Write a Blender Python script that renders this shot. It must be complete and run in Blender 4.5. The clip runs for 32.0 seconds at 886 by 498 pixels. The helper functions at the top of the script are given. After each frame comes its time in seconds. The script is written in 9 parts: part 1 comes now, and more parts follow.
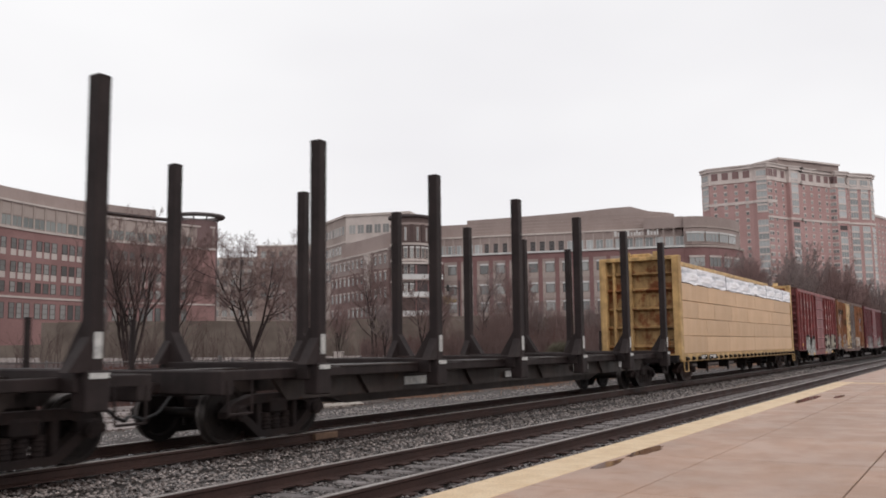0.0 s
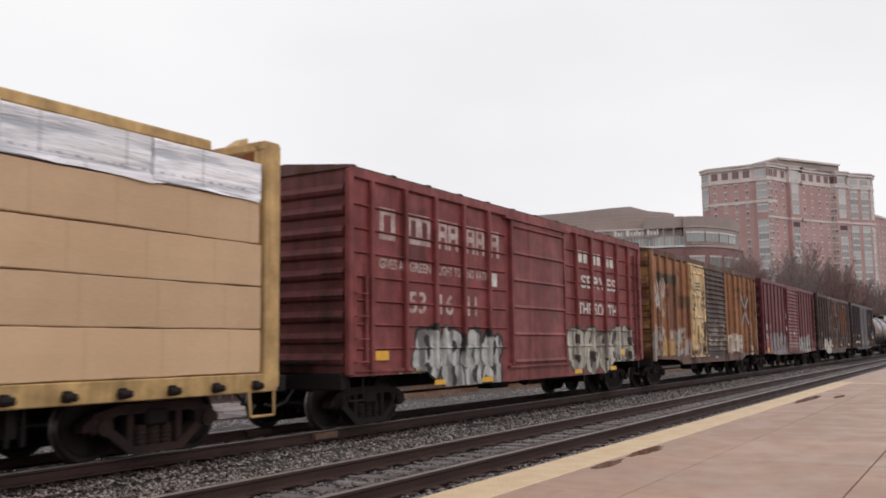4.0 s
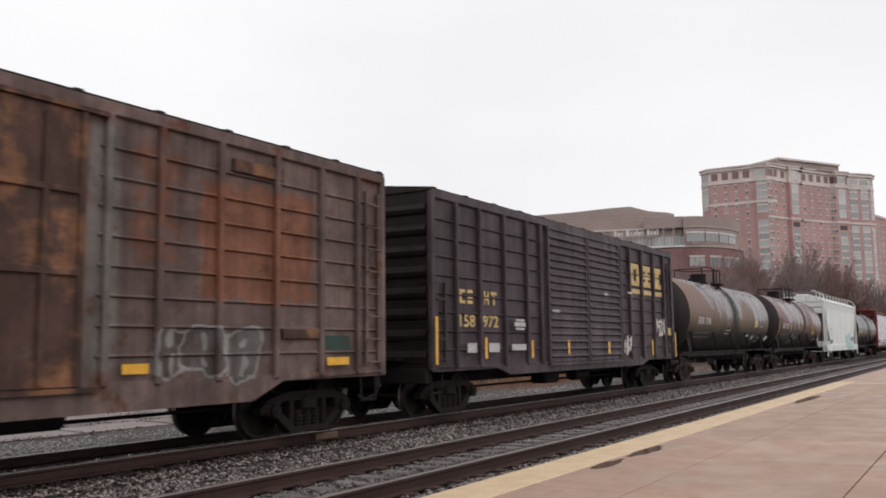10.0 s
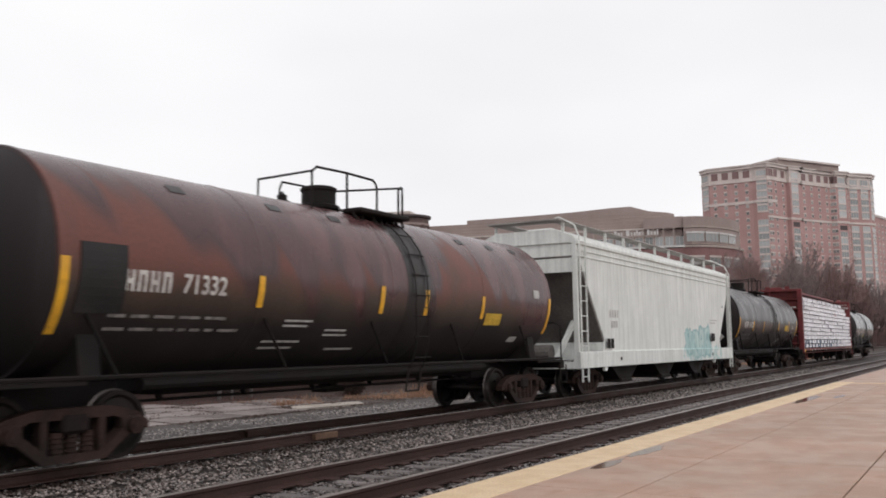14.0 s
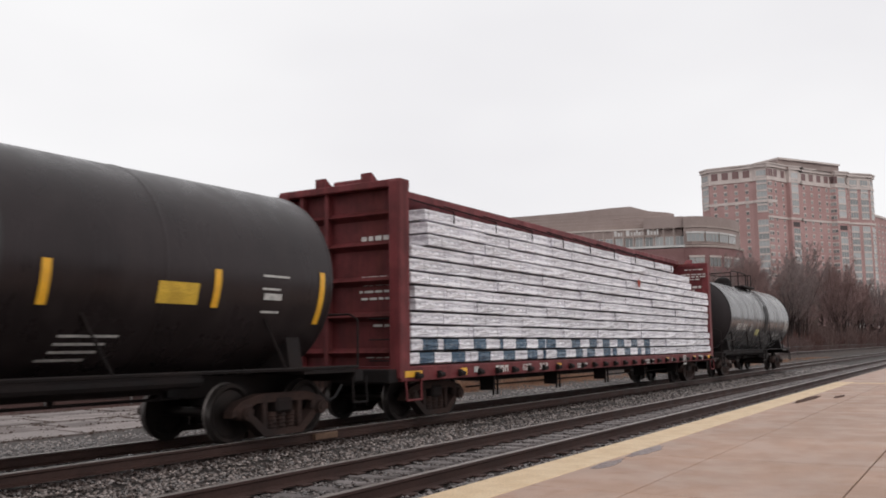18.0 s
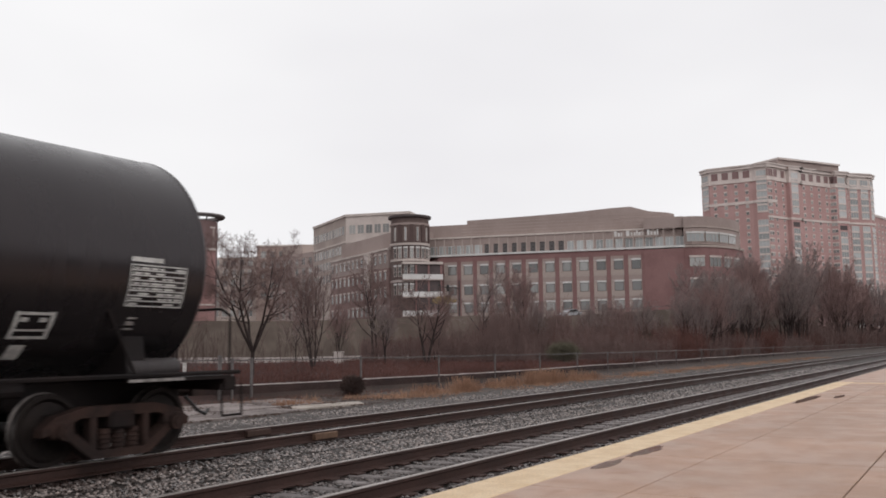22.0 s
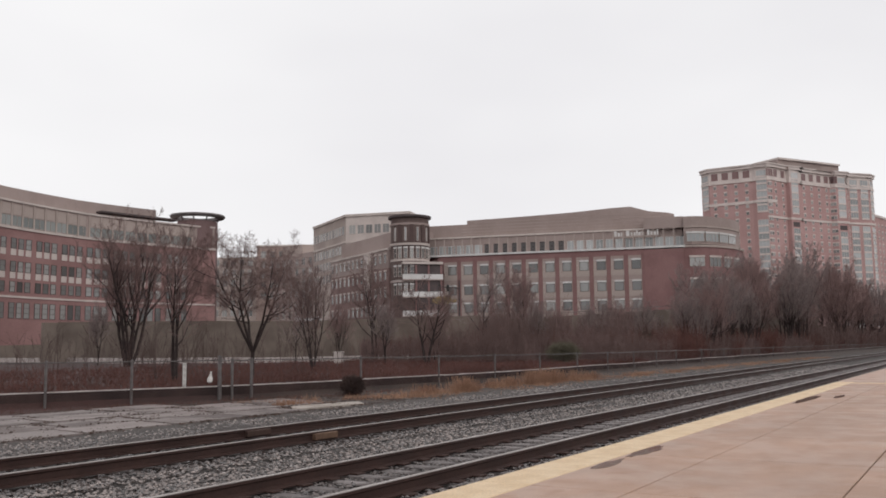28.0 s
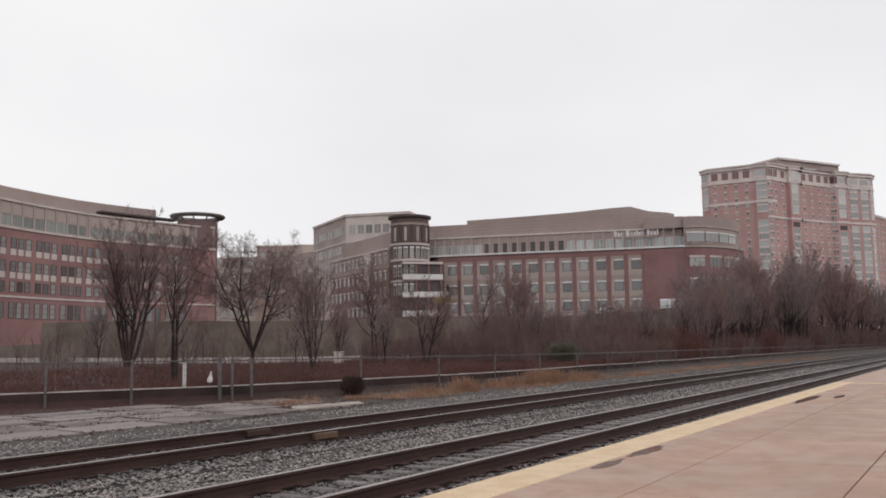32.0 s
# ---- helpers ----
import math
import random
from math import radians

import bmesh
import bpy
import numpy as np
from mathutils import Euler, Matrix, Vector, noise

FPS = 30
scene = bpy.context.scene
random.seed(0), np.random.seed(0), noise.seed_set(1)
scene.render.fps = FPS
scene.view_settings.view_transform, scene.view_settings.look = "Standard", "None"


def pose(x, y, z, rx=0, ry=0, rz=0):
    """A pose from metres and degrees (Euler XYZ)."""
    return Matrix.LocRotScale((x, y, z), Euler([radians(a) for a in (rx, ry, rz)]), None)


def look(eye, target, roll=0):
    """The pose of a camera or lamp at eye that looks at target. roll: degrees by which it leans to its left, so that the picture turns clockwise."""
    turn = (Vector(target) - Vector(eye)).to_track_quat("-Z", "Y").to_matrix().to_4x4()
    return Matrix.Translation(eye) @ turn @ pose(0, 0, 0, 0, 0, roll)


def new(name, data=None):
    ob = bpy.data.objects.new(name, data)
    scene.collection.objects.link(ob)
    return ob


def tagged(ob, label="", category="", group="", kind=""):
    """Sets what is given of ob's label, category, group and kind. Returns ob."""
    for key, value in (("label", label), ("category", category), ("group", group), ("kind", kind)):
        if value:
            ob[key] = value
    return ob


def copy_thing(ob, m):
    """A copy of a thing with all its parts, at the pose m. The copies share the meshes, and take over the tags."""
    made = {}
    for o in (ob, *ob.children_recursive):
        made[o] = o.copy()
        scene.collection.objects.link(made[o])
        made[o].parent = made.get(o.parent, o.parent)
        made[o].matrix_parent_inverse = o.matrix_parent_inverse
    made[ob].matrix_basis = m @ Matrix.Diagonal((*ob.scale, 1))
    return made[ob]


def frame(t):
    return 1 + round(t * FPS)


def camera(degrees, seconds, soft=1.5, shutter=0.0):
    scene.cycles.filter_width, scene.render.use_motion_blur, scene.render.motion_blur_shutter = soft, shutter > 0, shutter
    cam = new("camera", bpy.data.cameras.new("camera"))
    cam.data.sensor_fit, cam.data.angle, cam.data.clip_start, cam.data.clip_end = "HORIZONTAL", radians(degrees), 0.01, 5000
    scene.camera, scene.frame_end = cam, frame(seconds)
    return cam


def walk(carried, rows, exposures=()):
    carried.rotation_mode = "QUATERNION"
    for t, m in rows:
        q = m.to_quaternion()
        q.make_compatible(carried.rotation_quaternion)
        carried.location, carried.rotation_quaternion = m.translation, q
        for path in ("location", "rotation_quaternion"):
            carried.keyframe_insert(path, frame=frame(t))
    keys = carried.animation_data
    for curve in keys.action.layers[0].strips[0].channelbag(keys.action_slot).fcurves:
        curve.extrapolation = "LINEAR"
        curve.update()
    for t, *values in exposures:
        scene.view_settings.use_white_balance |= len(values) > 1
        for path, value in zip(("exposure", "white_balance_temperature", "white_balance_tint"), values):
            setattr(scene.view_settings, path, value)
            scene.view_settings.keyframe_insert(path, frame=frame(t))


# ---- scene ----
# ---------------- camera ----------------
cam = camera(53.0, 32.0, soft=1.75, shutter=0.18)
EYE = pose(0.0, 0.0, 1.4502, 96.2805, 0.6985, -58.679)
walk(cam, [(0.0, EYE), (32.0, EYE)], exposures=[(0.0, 0.08), (4.5, 0.06), (6.0, 0.10), (14.5, 0.11), (17.0, 0.05), (23.0, 0.04), (28.0, 0.02), (32.0, 0.0)])

# ---------------- sky and light: a wet, overcast winter day ----------------
SUN_ELEV, SUN_ROT = radians(34), radians(200)
world = bpy.data.worlds.new("overcast_sky")
scene.world = world
world.use_nodes = True
wn, wl = world.node_tree.nodes, world.node_tree.links
wn.clear()
w_out = wn.new("ShaderNodeOutputWorld")
w_bg = wn.new("ShaderNodeBackground")
w_sky = wn.new("ShaderNodeTexSky")
w_sky.sky_type, w_sky.sun_disc = "NISHITA", False
w_sky.sun_elevation, w_sky.sun_rotation = SUN_ELEV, SUN_ROT
w_sky.air_density, w_sky.dust_density = 1.0, 4.0
w_hsv = wn.new("ShaderNodeHueSaturation")
w_hsv.inputs["Saturation"].default_value = 0.10
w_hsv.inputs["Value"].default_value = 0.55
w_geo = wn.new("ShaderNodeTexCoord")
w_map = wn.new("ShaderNodeMapping")
w_map.inputs["Scale"].default_value = (1.0, 1.0, 2.6)
w_noise = wn.new("ShaderNodeTexNoise")
w_noise.inputs["Scale"].default_value = 1.7
w_noise.inputs["Detail"].default_value = 3.0
w_ramp = wn.new("ShaderNodeValToRGB")
w_ramp.color_ramp.elements[0].position, w_ramp.color_ramp.elements[1].position = 0.30, 0.72
w_ramp.color_ramp.elements[0].color = (8.7, 8.6, 8.85, 1)
w_ramp.color_ramp.elements[1].color = (9.9, 9.85, 9.95, 1)
w_mix = wn.new("ShaderNodeMix")
w_mix.data_type = "RGBA"
w_mix.inputs["Factor"].default_value = 0.93
w_bg.inputs["Strength"].default_value = 0.1
wl.new(w_sky.outputs["Color"], w_hsv.inputs["Color"])
wl.new(w_geo.outputs["Generated"], w_map.inputs["Vector"])
wl.new(w_map.outputs["Vector"], w_noise.inputs["Vector"])
wl.new(w_noise.outputs["Fac"], w_ramp.inputs["Fac"])
wl.new(w_hsv.outputs["Color"], w_mix.inputs["A"])
wl.new(w_ramp.outputs["Color"], w_mix.inputs["B"])
wl.new(w_mix.outputs["Result"], w_bg.inputs["Color"])
wl.new(w_bg.outputs["Background"], w_out.inputs["Surface"])

sun_data = bpy.data.lights.new("sun", "SUN")
sun_data.energy, sun_data.angle, sun_data.color = 0.5, radians(30), (1.0, 0.97, 0.93)
sun = new("sun", sun_data)
sun.matrix_world = look((-40, -70, 60), (0, 0, 0))


# ---------------- materials ----------------
def rgba(c, k=1.0):
    return (c[0] * k, c[1] * k, c[2] * k, 1.0)


class Nodes:
    """Short hand for one node material."""

    def __init__(self, name):
        self.m = bpy.data.materials.new(name)
        self.m.use_nodes = True
        self.t = self.m.node_tree
        self.n, self.l = self.t.nodes, self.t.links
        self.b = self.n["Principled BSDF"]
        self.co = self.n.new("ShaderNodeTexCoord").outputs["Object"]

    def put(self, socket, value):
        if isinstance(value, bpy.types.NodeSocket):
            self.l.new(value, socket)
        else:
            socket.default_value = value

    def math(self, op, a, b=0.0):
        n = self.n.new("ShaderNodeMath")
        n.operation = op
        self.put(n.inputs[0], a), self.put(n.inputs[1], b)
        return n.outputs[0]

    def mapped(self, scale=(1, 1, 1), loc=(0, 0, 0)):
        n = self.n.new("ShaderNodeMapping")
        n.inputs["Scale"].default_value, n.inputs["Location"].default_value = scale, loc
        self.l.new(self.co, n.inputs["Vector"])
        return n.outputs[0]

    def noise(self, scale, detail=3.0, vec=None, rough=0.55):
        n = self.n.new("ShaderNodeTexNoise")
        n.inputs["Scale"].default_value, n.inputs["Detail"].default_value = scale, detail
        n.inputs["Roughness"].default_value = rough
        self.l.new(vec if vec is not None else self.co, n.inputs["Vector"])
        return n.outputs["Fac"]

    def step(self, v, lo, hi, a=0.0, b=1.0):
        n = self.n.new("ShaderNodeMapRange")
        n.interpolation_type = "SMOOTHSTEP"
        self.put(n.inputs["Value"], v)
        n.inputs["From Min"].default_value, n.inputs["From Max"].default_value = lo, hi
        n.inputs["To Min"].default_value, n.inputs["To Max"].default_value = a, b
        return n.outputs["Result"]

    def mix(self, f, a, b, kind="MIX"):
        n = self.n.new("ShaderNodeMix")
        n.data_type, n.blend_type = "RGBA", kind
        self.put(n.inputs["Factor"], f)
        for key, v in (("A", a), ("B", b)):
            self.put(n.inputs[key], v if isinstance(v, bpy.types.NodeSocket) or len(v) == 4 else rgba(v))
        return n.outputs["Result"]

    def grey(self, v):
        n = self.n.new("ShaderNodeCombineColor")
        for i in range(3):
            self.put(n.inputs[i], v)
        return n.outputs[0]

    def bump(self, h, strength, dist=0.02):
        n = self.n.new("ShaderNodeBump")
        n.inputs["Strength"].default_value, n.inputs["Distance"].default_value = strength, dist
        self.l.new(h, n.inputs["Height"])
        self.l.new(n.outputs[0], self.b.inputs["Normal"])

    def random(self):
        return self.n.new("ShaderNodeObjectInfo").outputs["Random"]

    def island(self):
        return self.n.new("ShaderNodeNewGeometry").outputs["Random Per Island"]


def mat(name, c1, c2=None, scale=1.5, fine=25.0, rough=0.7, metal=0.0, bump=0.25, dist=0.01, vary=0.0, island=0.0, spread=(0.35, 0.65)):
    """A plain surface: two tones in large patches, fine grain, relief; vary: from piece to piece."""
    k = Nodes(name)
    c2 = c2 or tuple(0.75 * x for x in c1)
    big, small = k.noise(scale, 4.0), k.noise(fine, 3.0)
    col = k.mix(k.step(big, *spread), c1, c2)
    col = k.mix(1.0, col, k.grey(k.step(small, 0.25, 0.75, *((0.82, 1.16) if fine > 4 else (0.94, 1.05)))), "MULTIPLY")
    if vary:
        col = k.mix(1.0, col, k.grey(k.step(k.random(), 0.0, 1.0, 1 - vary, 1 + vary)), "MULTIPLY")
    if island:
        col = k.mix(1.0, col, k.grey(k.step(k.island(), 0.0, 1.0, 1 - island, 1 + island)), "MULTIPLY")
    k.put(k.b.inputs["Base Color"], col)
    k.put(k.b.inputs["Roughness"], k.step(big, 0.3, 0.7, max(0.05, rough - 0.12), min(1.0, rough + 0.1)))
    k.b.inputs["Metallic"].default_value = metal
    k.b.inputs["Specular IOR Level"].default_value = 0.5 if rough < 0.5 else 0.2
    if bump:
        k.bump(small, bump, dist)
    return k.m


def paint(name, c, rust=(0.10, 0.045, 0.025), amount=0.2, fade=None, streak=0.35, rough=0.55, tags=(), patches=(), grime=(0.035, 0.03, 0.028), blotch=(0.74, 1.16)):
    """Weathered wagon paint in wagon metres: fading, rust, running dirt, repainted patches
    (x0, x1, z0, z1, colour) and sprayed lettering (x0, x1, z0, z1, fill, second, outline, size) on the near side."""
    k = Nodes(name)
    big, fine = k.noise(0.7, 5.0), k.noise(18.0, 4.0)
    blot = k.noise(2.6, 5.0)
    col = k.mix(k.step(big, 0.35, 0.7), c, fade or tuple(min(1.0, 1.28 * x + 0.01) for x in c))
    sep = k.n.new("ShaderNodeSeparateXYZ")
    k.l.new(k.co, sep.inputs[0])
    X, Y, Z = sep.outputs
    near = k.math("LESS_THAN", Y, -1.2)
    ragged = k.math("MULTIPLY", k.math("SUBTRACT", k.noise(2.2, 4.0), 0.5), 0.55)

    def inside(x0, x1, z0, z1, wob=1.0, soft=0.06):
        r = k.math("MULTIPLY", ragged, wob)
        xx, zz = k.math("ADD", X, r), k.math("ADD", Z, r)
        f = k.math("MULTIPLY", k.step(xx, x0 - soft, x0 + soft), k.step(xx, x1 - soft, x1 + soft, 1.0, 0.0))
        f = k.math("MULTIPLY", f, k.math("MULTIPLY", k.step(zz, z0 - soft, z0 + soft), k.step(zz, z1 - soft, z1 + soft, 1.0, 0.0)))
        return k.math("MULTIPLY", f, near)

    for x0, x1, z0, z1, pc, wob in patches:
        f = k.math("MULTIPLY", inside(x0, x1, z0, z1, wob), 0.9)
        if wob > 1.2:
            f = k.math("MULTIPLY", f, k.step(k.noise(3.2, 4.0), 0.40, 0.52))
        col = k.mix(f, col, pc)
    rusty = k.step(k.noise(1.4, 6.0, rough=0.65), 0.72 - amount, 0.80 - amount * 0.8)
    col = k.mix(rusty, col, rust)
    if tags:
        sway = k.math("MULTIPLY", k.math("SUBTRACT", k.noise(1.5, 2.0, k.mapped((1, 0.01, 1))), 0.5), 0.75)
        lift = k.math("MULTIPLY", k.math("SUBTRACT", k.noise(1.5, 2.0, k.mapped((1, 0.01, 1), (7, 0, 3))), 0.5), 0.75)
        TX, TZ = k.math("ADD", X, sway), k.math("ADD", Z, lift)
        worn = k.math("MULTIPLY", near, k.step(k.noise(5.0, 4.0), 0.22, 0.42, 0.6, 1.0))

    def round_mark(cx, cz, rx, rz, power):
        """Below 1 inside a rounded shape of fat sprayed letter strokes."""
        a = k.math("POWER", k.math("ABSOLUTE", k.math("MULTIPLY", k.math("SUBTRACT", TX, cx), 1 / rx)), power)
        c = k.math("POWER", k.math("ABSOLUTE", k.math("MULTIPLY", k.math("SUBTRACT", TZ, cz), 1 / rz)), power)
        return k.math("ADD", a, c)

    for x0, x1, z0, z1, fill, second, line, size in tags:
        rnd = random.Random(int(1000 * x0 + 10 * z1))
        h = z1 - z0
        n = max(2, min(6, round((x1 - x0) / (0.72 * h))))
        w = (x1 - x0) / n
        tone = k.mix(k.step(k.noise(1.0, 3.0, k.mapped((3.5, 0.1, 0.9))), 0.42, 0.62), fill, second)
        for i in range(n):
            cx, cz = x0 + w * (i + 0.5) + rnd.uniform(-0.08, 0.08) * w, z0 + h * rnd.uniform(0.44, 0.54)
            d = round_mark(cx, cz, w * 0.60, h * rnd.uniform(0.44, 0.54), 3.0)
            col = k.mix(k.math("MULTIPLY", worn, k.step(d, 0.93, 1.03, 1.0, 0.0)), col, line)
            col = k.mix(k.math("MULTIPLY", worn, k.step(d, 0.62, 0.72, 1.0, 0.0)), col, tone)
            for j in range(2):
                q = round_mark(cx + rnd.uniform(-0.12, 0.12) * w, cz + h * (0.20 if j else -0.24) * rnd.uniform(0.6, 1.2), w * rnd.uniform(0.07, 0.15), h * rnd.uniform(0.08, 0.20), 2.0)
                col = k.mix(k.math("MULTIPLY", worn, k.step(q, 0.85, 1.1, 1.0, 0.0)), col, line)
    runs = k.noise(1.0, 4.0, k.mapped((3.2, 3.2, 0.22)))
    col = k.mix(k.math("MULTIPLY", k.step(runs, 0.45, 0.75), streak), col, grime)
    col = k.mix(1.0, col, k.grey(k.step(blot, 0.30, 0.70, *blotch)), "MULTIPLY")
    thin = k.noise(1.0, 3.0, k.mapped((9.0, 9.0, 0.4), (3, 1, 2)))
    col = k.mix(1.0, col, k.grey(k.step(thin, 0.3, 0.7, 0.88, 1.10)), "MULTIPLY")
    col = k.mix(1.0, col, k.grey(k.step(fine, 0.25, 0.75, 0.93, 1.06)), "MULTIPLY")
    k.put(k.b.inputs["Base Color"], col)
    k.put(k.b.inputs["Roughness"], k.math("ADD", k.step(runs, 0.3, 0.8, rough - 0.12, rough + 0.12), k.math("MULTIPLY", rusty, 0.15)))
    k.b.inputs["Specular IOR Level"].default_value = 0.22
    k.bump(k.noise(4.0, 6.0), 0.12, 0.02)
    return k.m


# Underframe steels are set extra dark: the shade beneath wagons is in their colour.
STEEL_DARK = mat("grimy_black_steel", (0.0095, 0.0072, 0.0075), (0.017, 0.0118, 0.0112), 1.2, 22, 0.75, 0.0, 0.3)
TRUCK = mat("rust_brown_cast_steel", (0.018, 0.0112, 0.0102), (0.048, 0.0265, 0.0215), 1.5, 18, 0.8, 0.0, 0.35)
# Darker copy of TRUCK that paints undershade on bolsters, boxcar and log car trucks.
TRUCK_SHADED = mat("shade_darkened_cast_steel", (0.0105, 0.0070, 0.0070), (0.022, 0.0135, 0.0120), 1.5, 18, 0.8, 0.0, 0.35)
WHEEL = mat("dull_wheel_steel", (0.016, 0.0125, 0.012), (0.029, 0.022, 0.020), 2.0, 20, 0.55, 0.5, 0.2)
TREAD = mat("worn_wheel_tread", (0.13, 0.115, 0.11), (0.08, 0.07, 0.066), 3.0, 30, 0.45, 0.8, 0.05)
RAIL_SIDE = mat("rusty_rail_steel", (0.038, 0.0210, 0.0182), (0.054, 0.0295, 0.0250), 1.0, 30, 0.62, 0.0, 0.3)
RAIL_TOP = mat("polished_rail_head", (0.42, 0.375, 0.355), (0.33, 0.29, 0.272), 0.8, 30, 0.42, 0.8, 0.05)
TIE = mat("weathered_timber_sleeper", (0.205, 0.180, 0.176), (0.105, 0.089, 0.085), 2.0, 30, 0.75, 0.0, 0.4, 0.01, 0.2)
def stone_material():
    """Crushed stone, each lump of its own tone, stained dark with rust and grease along the rails."""
    k = Nodes("grey_brown_ballast_stone")
    isl, fine = k.island(), k.noise(40.0, 3.0)
    tone = k.n.new("ShaderNodeValToRGB")
    tone.color_ramp.elements[0].color = (0.038, 0.029, 0.026, 1)
    tone.color_ramp.elements[1].color = (0.335, 0.272, 0.247, 1)
    mid = tone.color_ramp.elements.new(0.45)
    mid.color = (0.120, 0.095, 0.086, 1)
    k.l.new(isl, tone.inputs["Fac"])
    col = k.mix(1.0, tone.outputs["Color"], k.grey(k.step(fine, 0.25, 0.75, 0.8, 1.2)), "MULTIPLY")
    k.put(k.b.inputs["Base Color"], k.mix(rail_stain(k), col, (0.040, 0.026, 0.023)))
    k.put(k.b.inputs["Roughness"], k.step(isl, 0.0, 1.0, 0.20, 0.42))
    k.b.inputs["Specular IOR Level"].default_value = 1.0
    return k.m


def rail_stain(k):
    """Rust, grease and mud on the bed: 1 in the far track, less along the near rails and on the far shoulder."""
    sep = k.n.new("ShaderNodeSeparateXYZ")
    k.l.new(k.co, sep.inputs[0])
    y = k.math("ADD", sep.outputs[1], k.math("MULTIPLY", k.math("SUBTRACT", k.noise(1.5, 4.0), 0.5), 0.5))
    far = k.math("MULTIPLY", k.step(y, 9.5, 9.95), k.step(y, 11.85, 12.1, 1.0, 0.0))
    near = k.math("MULTIPLY", k.step(y, 5.3, 5.5), k.step(y, 7.28, 7.5, 1.0, 0.0))
    shoulder = k.math("MULTIPLY", k.step(y, 11.8, 12.1), k.step(y, 16.5, 19.0, 0.6, 0.0))
    return k.math("MULTIPLY", k.math("MAXIMUM", k.math("MAXIMUM", far, shoulder), k.math("MULTIPLY", near, 0.75)), 0.92)


STONE = stone_material()
TIE_DARK = mat("creosoted_rust_stained_sleeper", (0.042, 0.029, 0.025), (0.030, 0.021, 0.018), 2.0, 30, 0.8, 0.0, 0.4, 0.01, 0.2)
WHITE_LETTER = mat("worn_white_stencil_paint", (0.66, 0.63, 0.60), (0.48, 0.44, 0.42), 5.0, 40, 0.6, 0.0, 0.0)
FADED_LETTER = mat("faded_pinkish_white_stencil_paint", (0.50, 0.41, 0.39), (0.34, 0.22, 0.21), 4.0, 40, 0.65, 0.0, 0.0)
YELLOW_LETTER = mat("worn_yellow_paint", (0.62, 0.46, 0.20), (0.46, 0.33, 0.15), 4.0, 40, 0.6, 0.0, 0.0)
REFLECTOR = mat("amber_reflective_strip", (0.80, 0.42, 0.03), (0.70, 0.36, 0.03), 6.0, 50, 0.4, 0.0, 0.0)
YELLOW_SHEET = mat("yellow_notice_sheet", (0.56, 0.53, 0.26), (0.45, 0.42, 0.20), 5.0, 50, 0.5, 0.0, 0.0)
PALE_SHEET = mat("pale_notice_sheet", (0.55, 0.54, 0.52), (0.40, 0.39, 0.38), 9.0, 50, 0.5, 0.0, 0.0)
AMBER_SHEET = mat("amber_notice_sheet", (0.66, 0.42, 0.06), (0.52, 0.33, 0.05), 5.0, 50, 0.5, 0.0, 0.0)
BLACK_PAINT = mat("black_paint", (0.022, 0.021, 0.022), (0.035, 0.032, 0.031), 1.0, 30, 0.5, 0.0, 0.05)


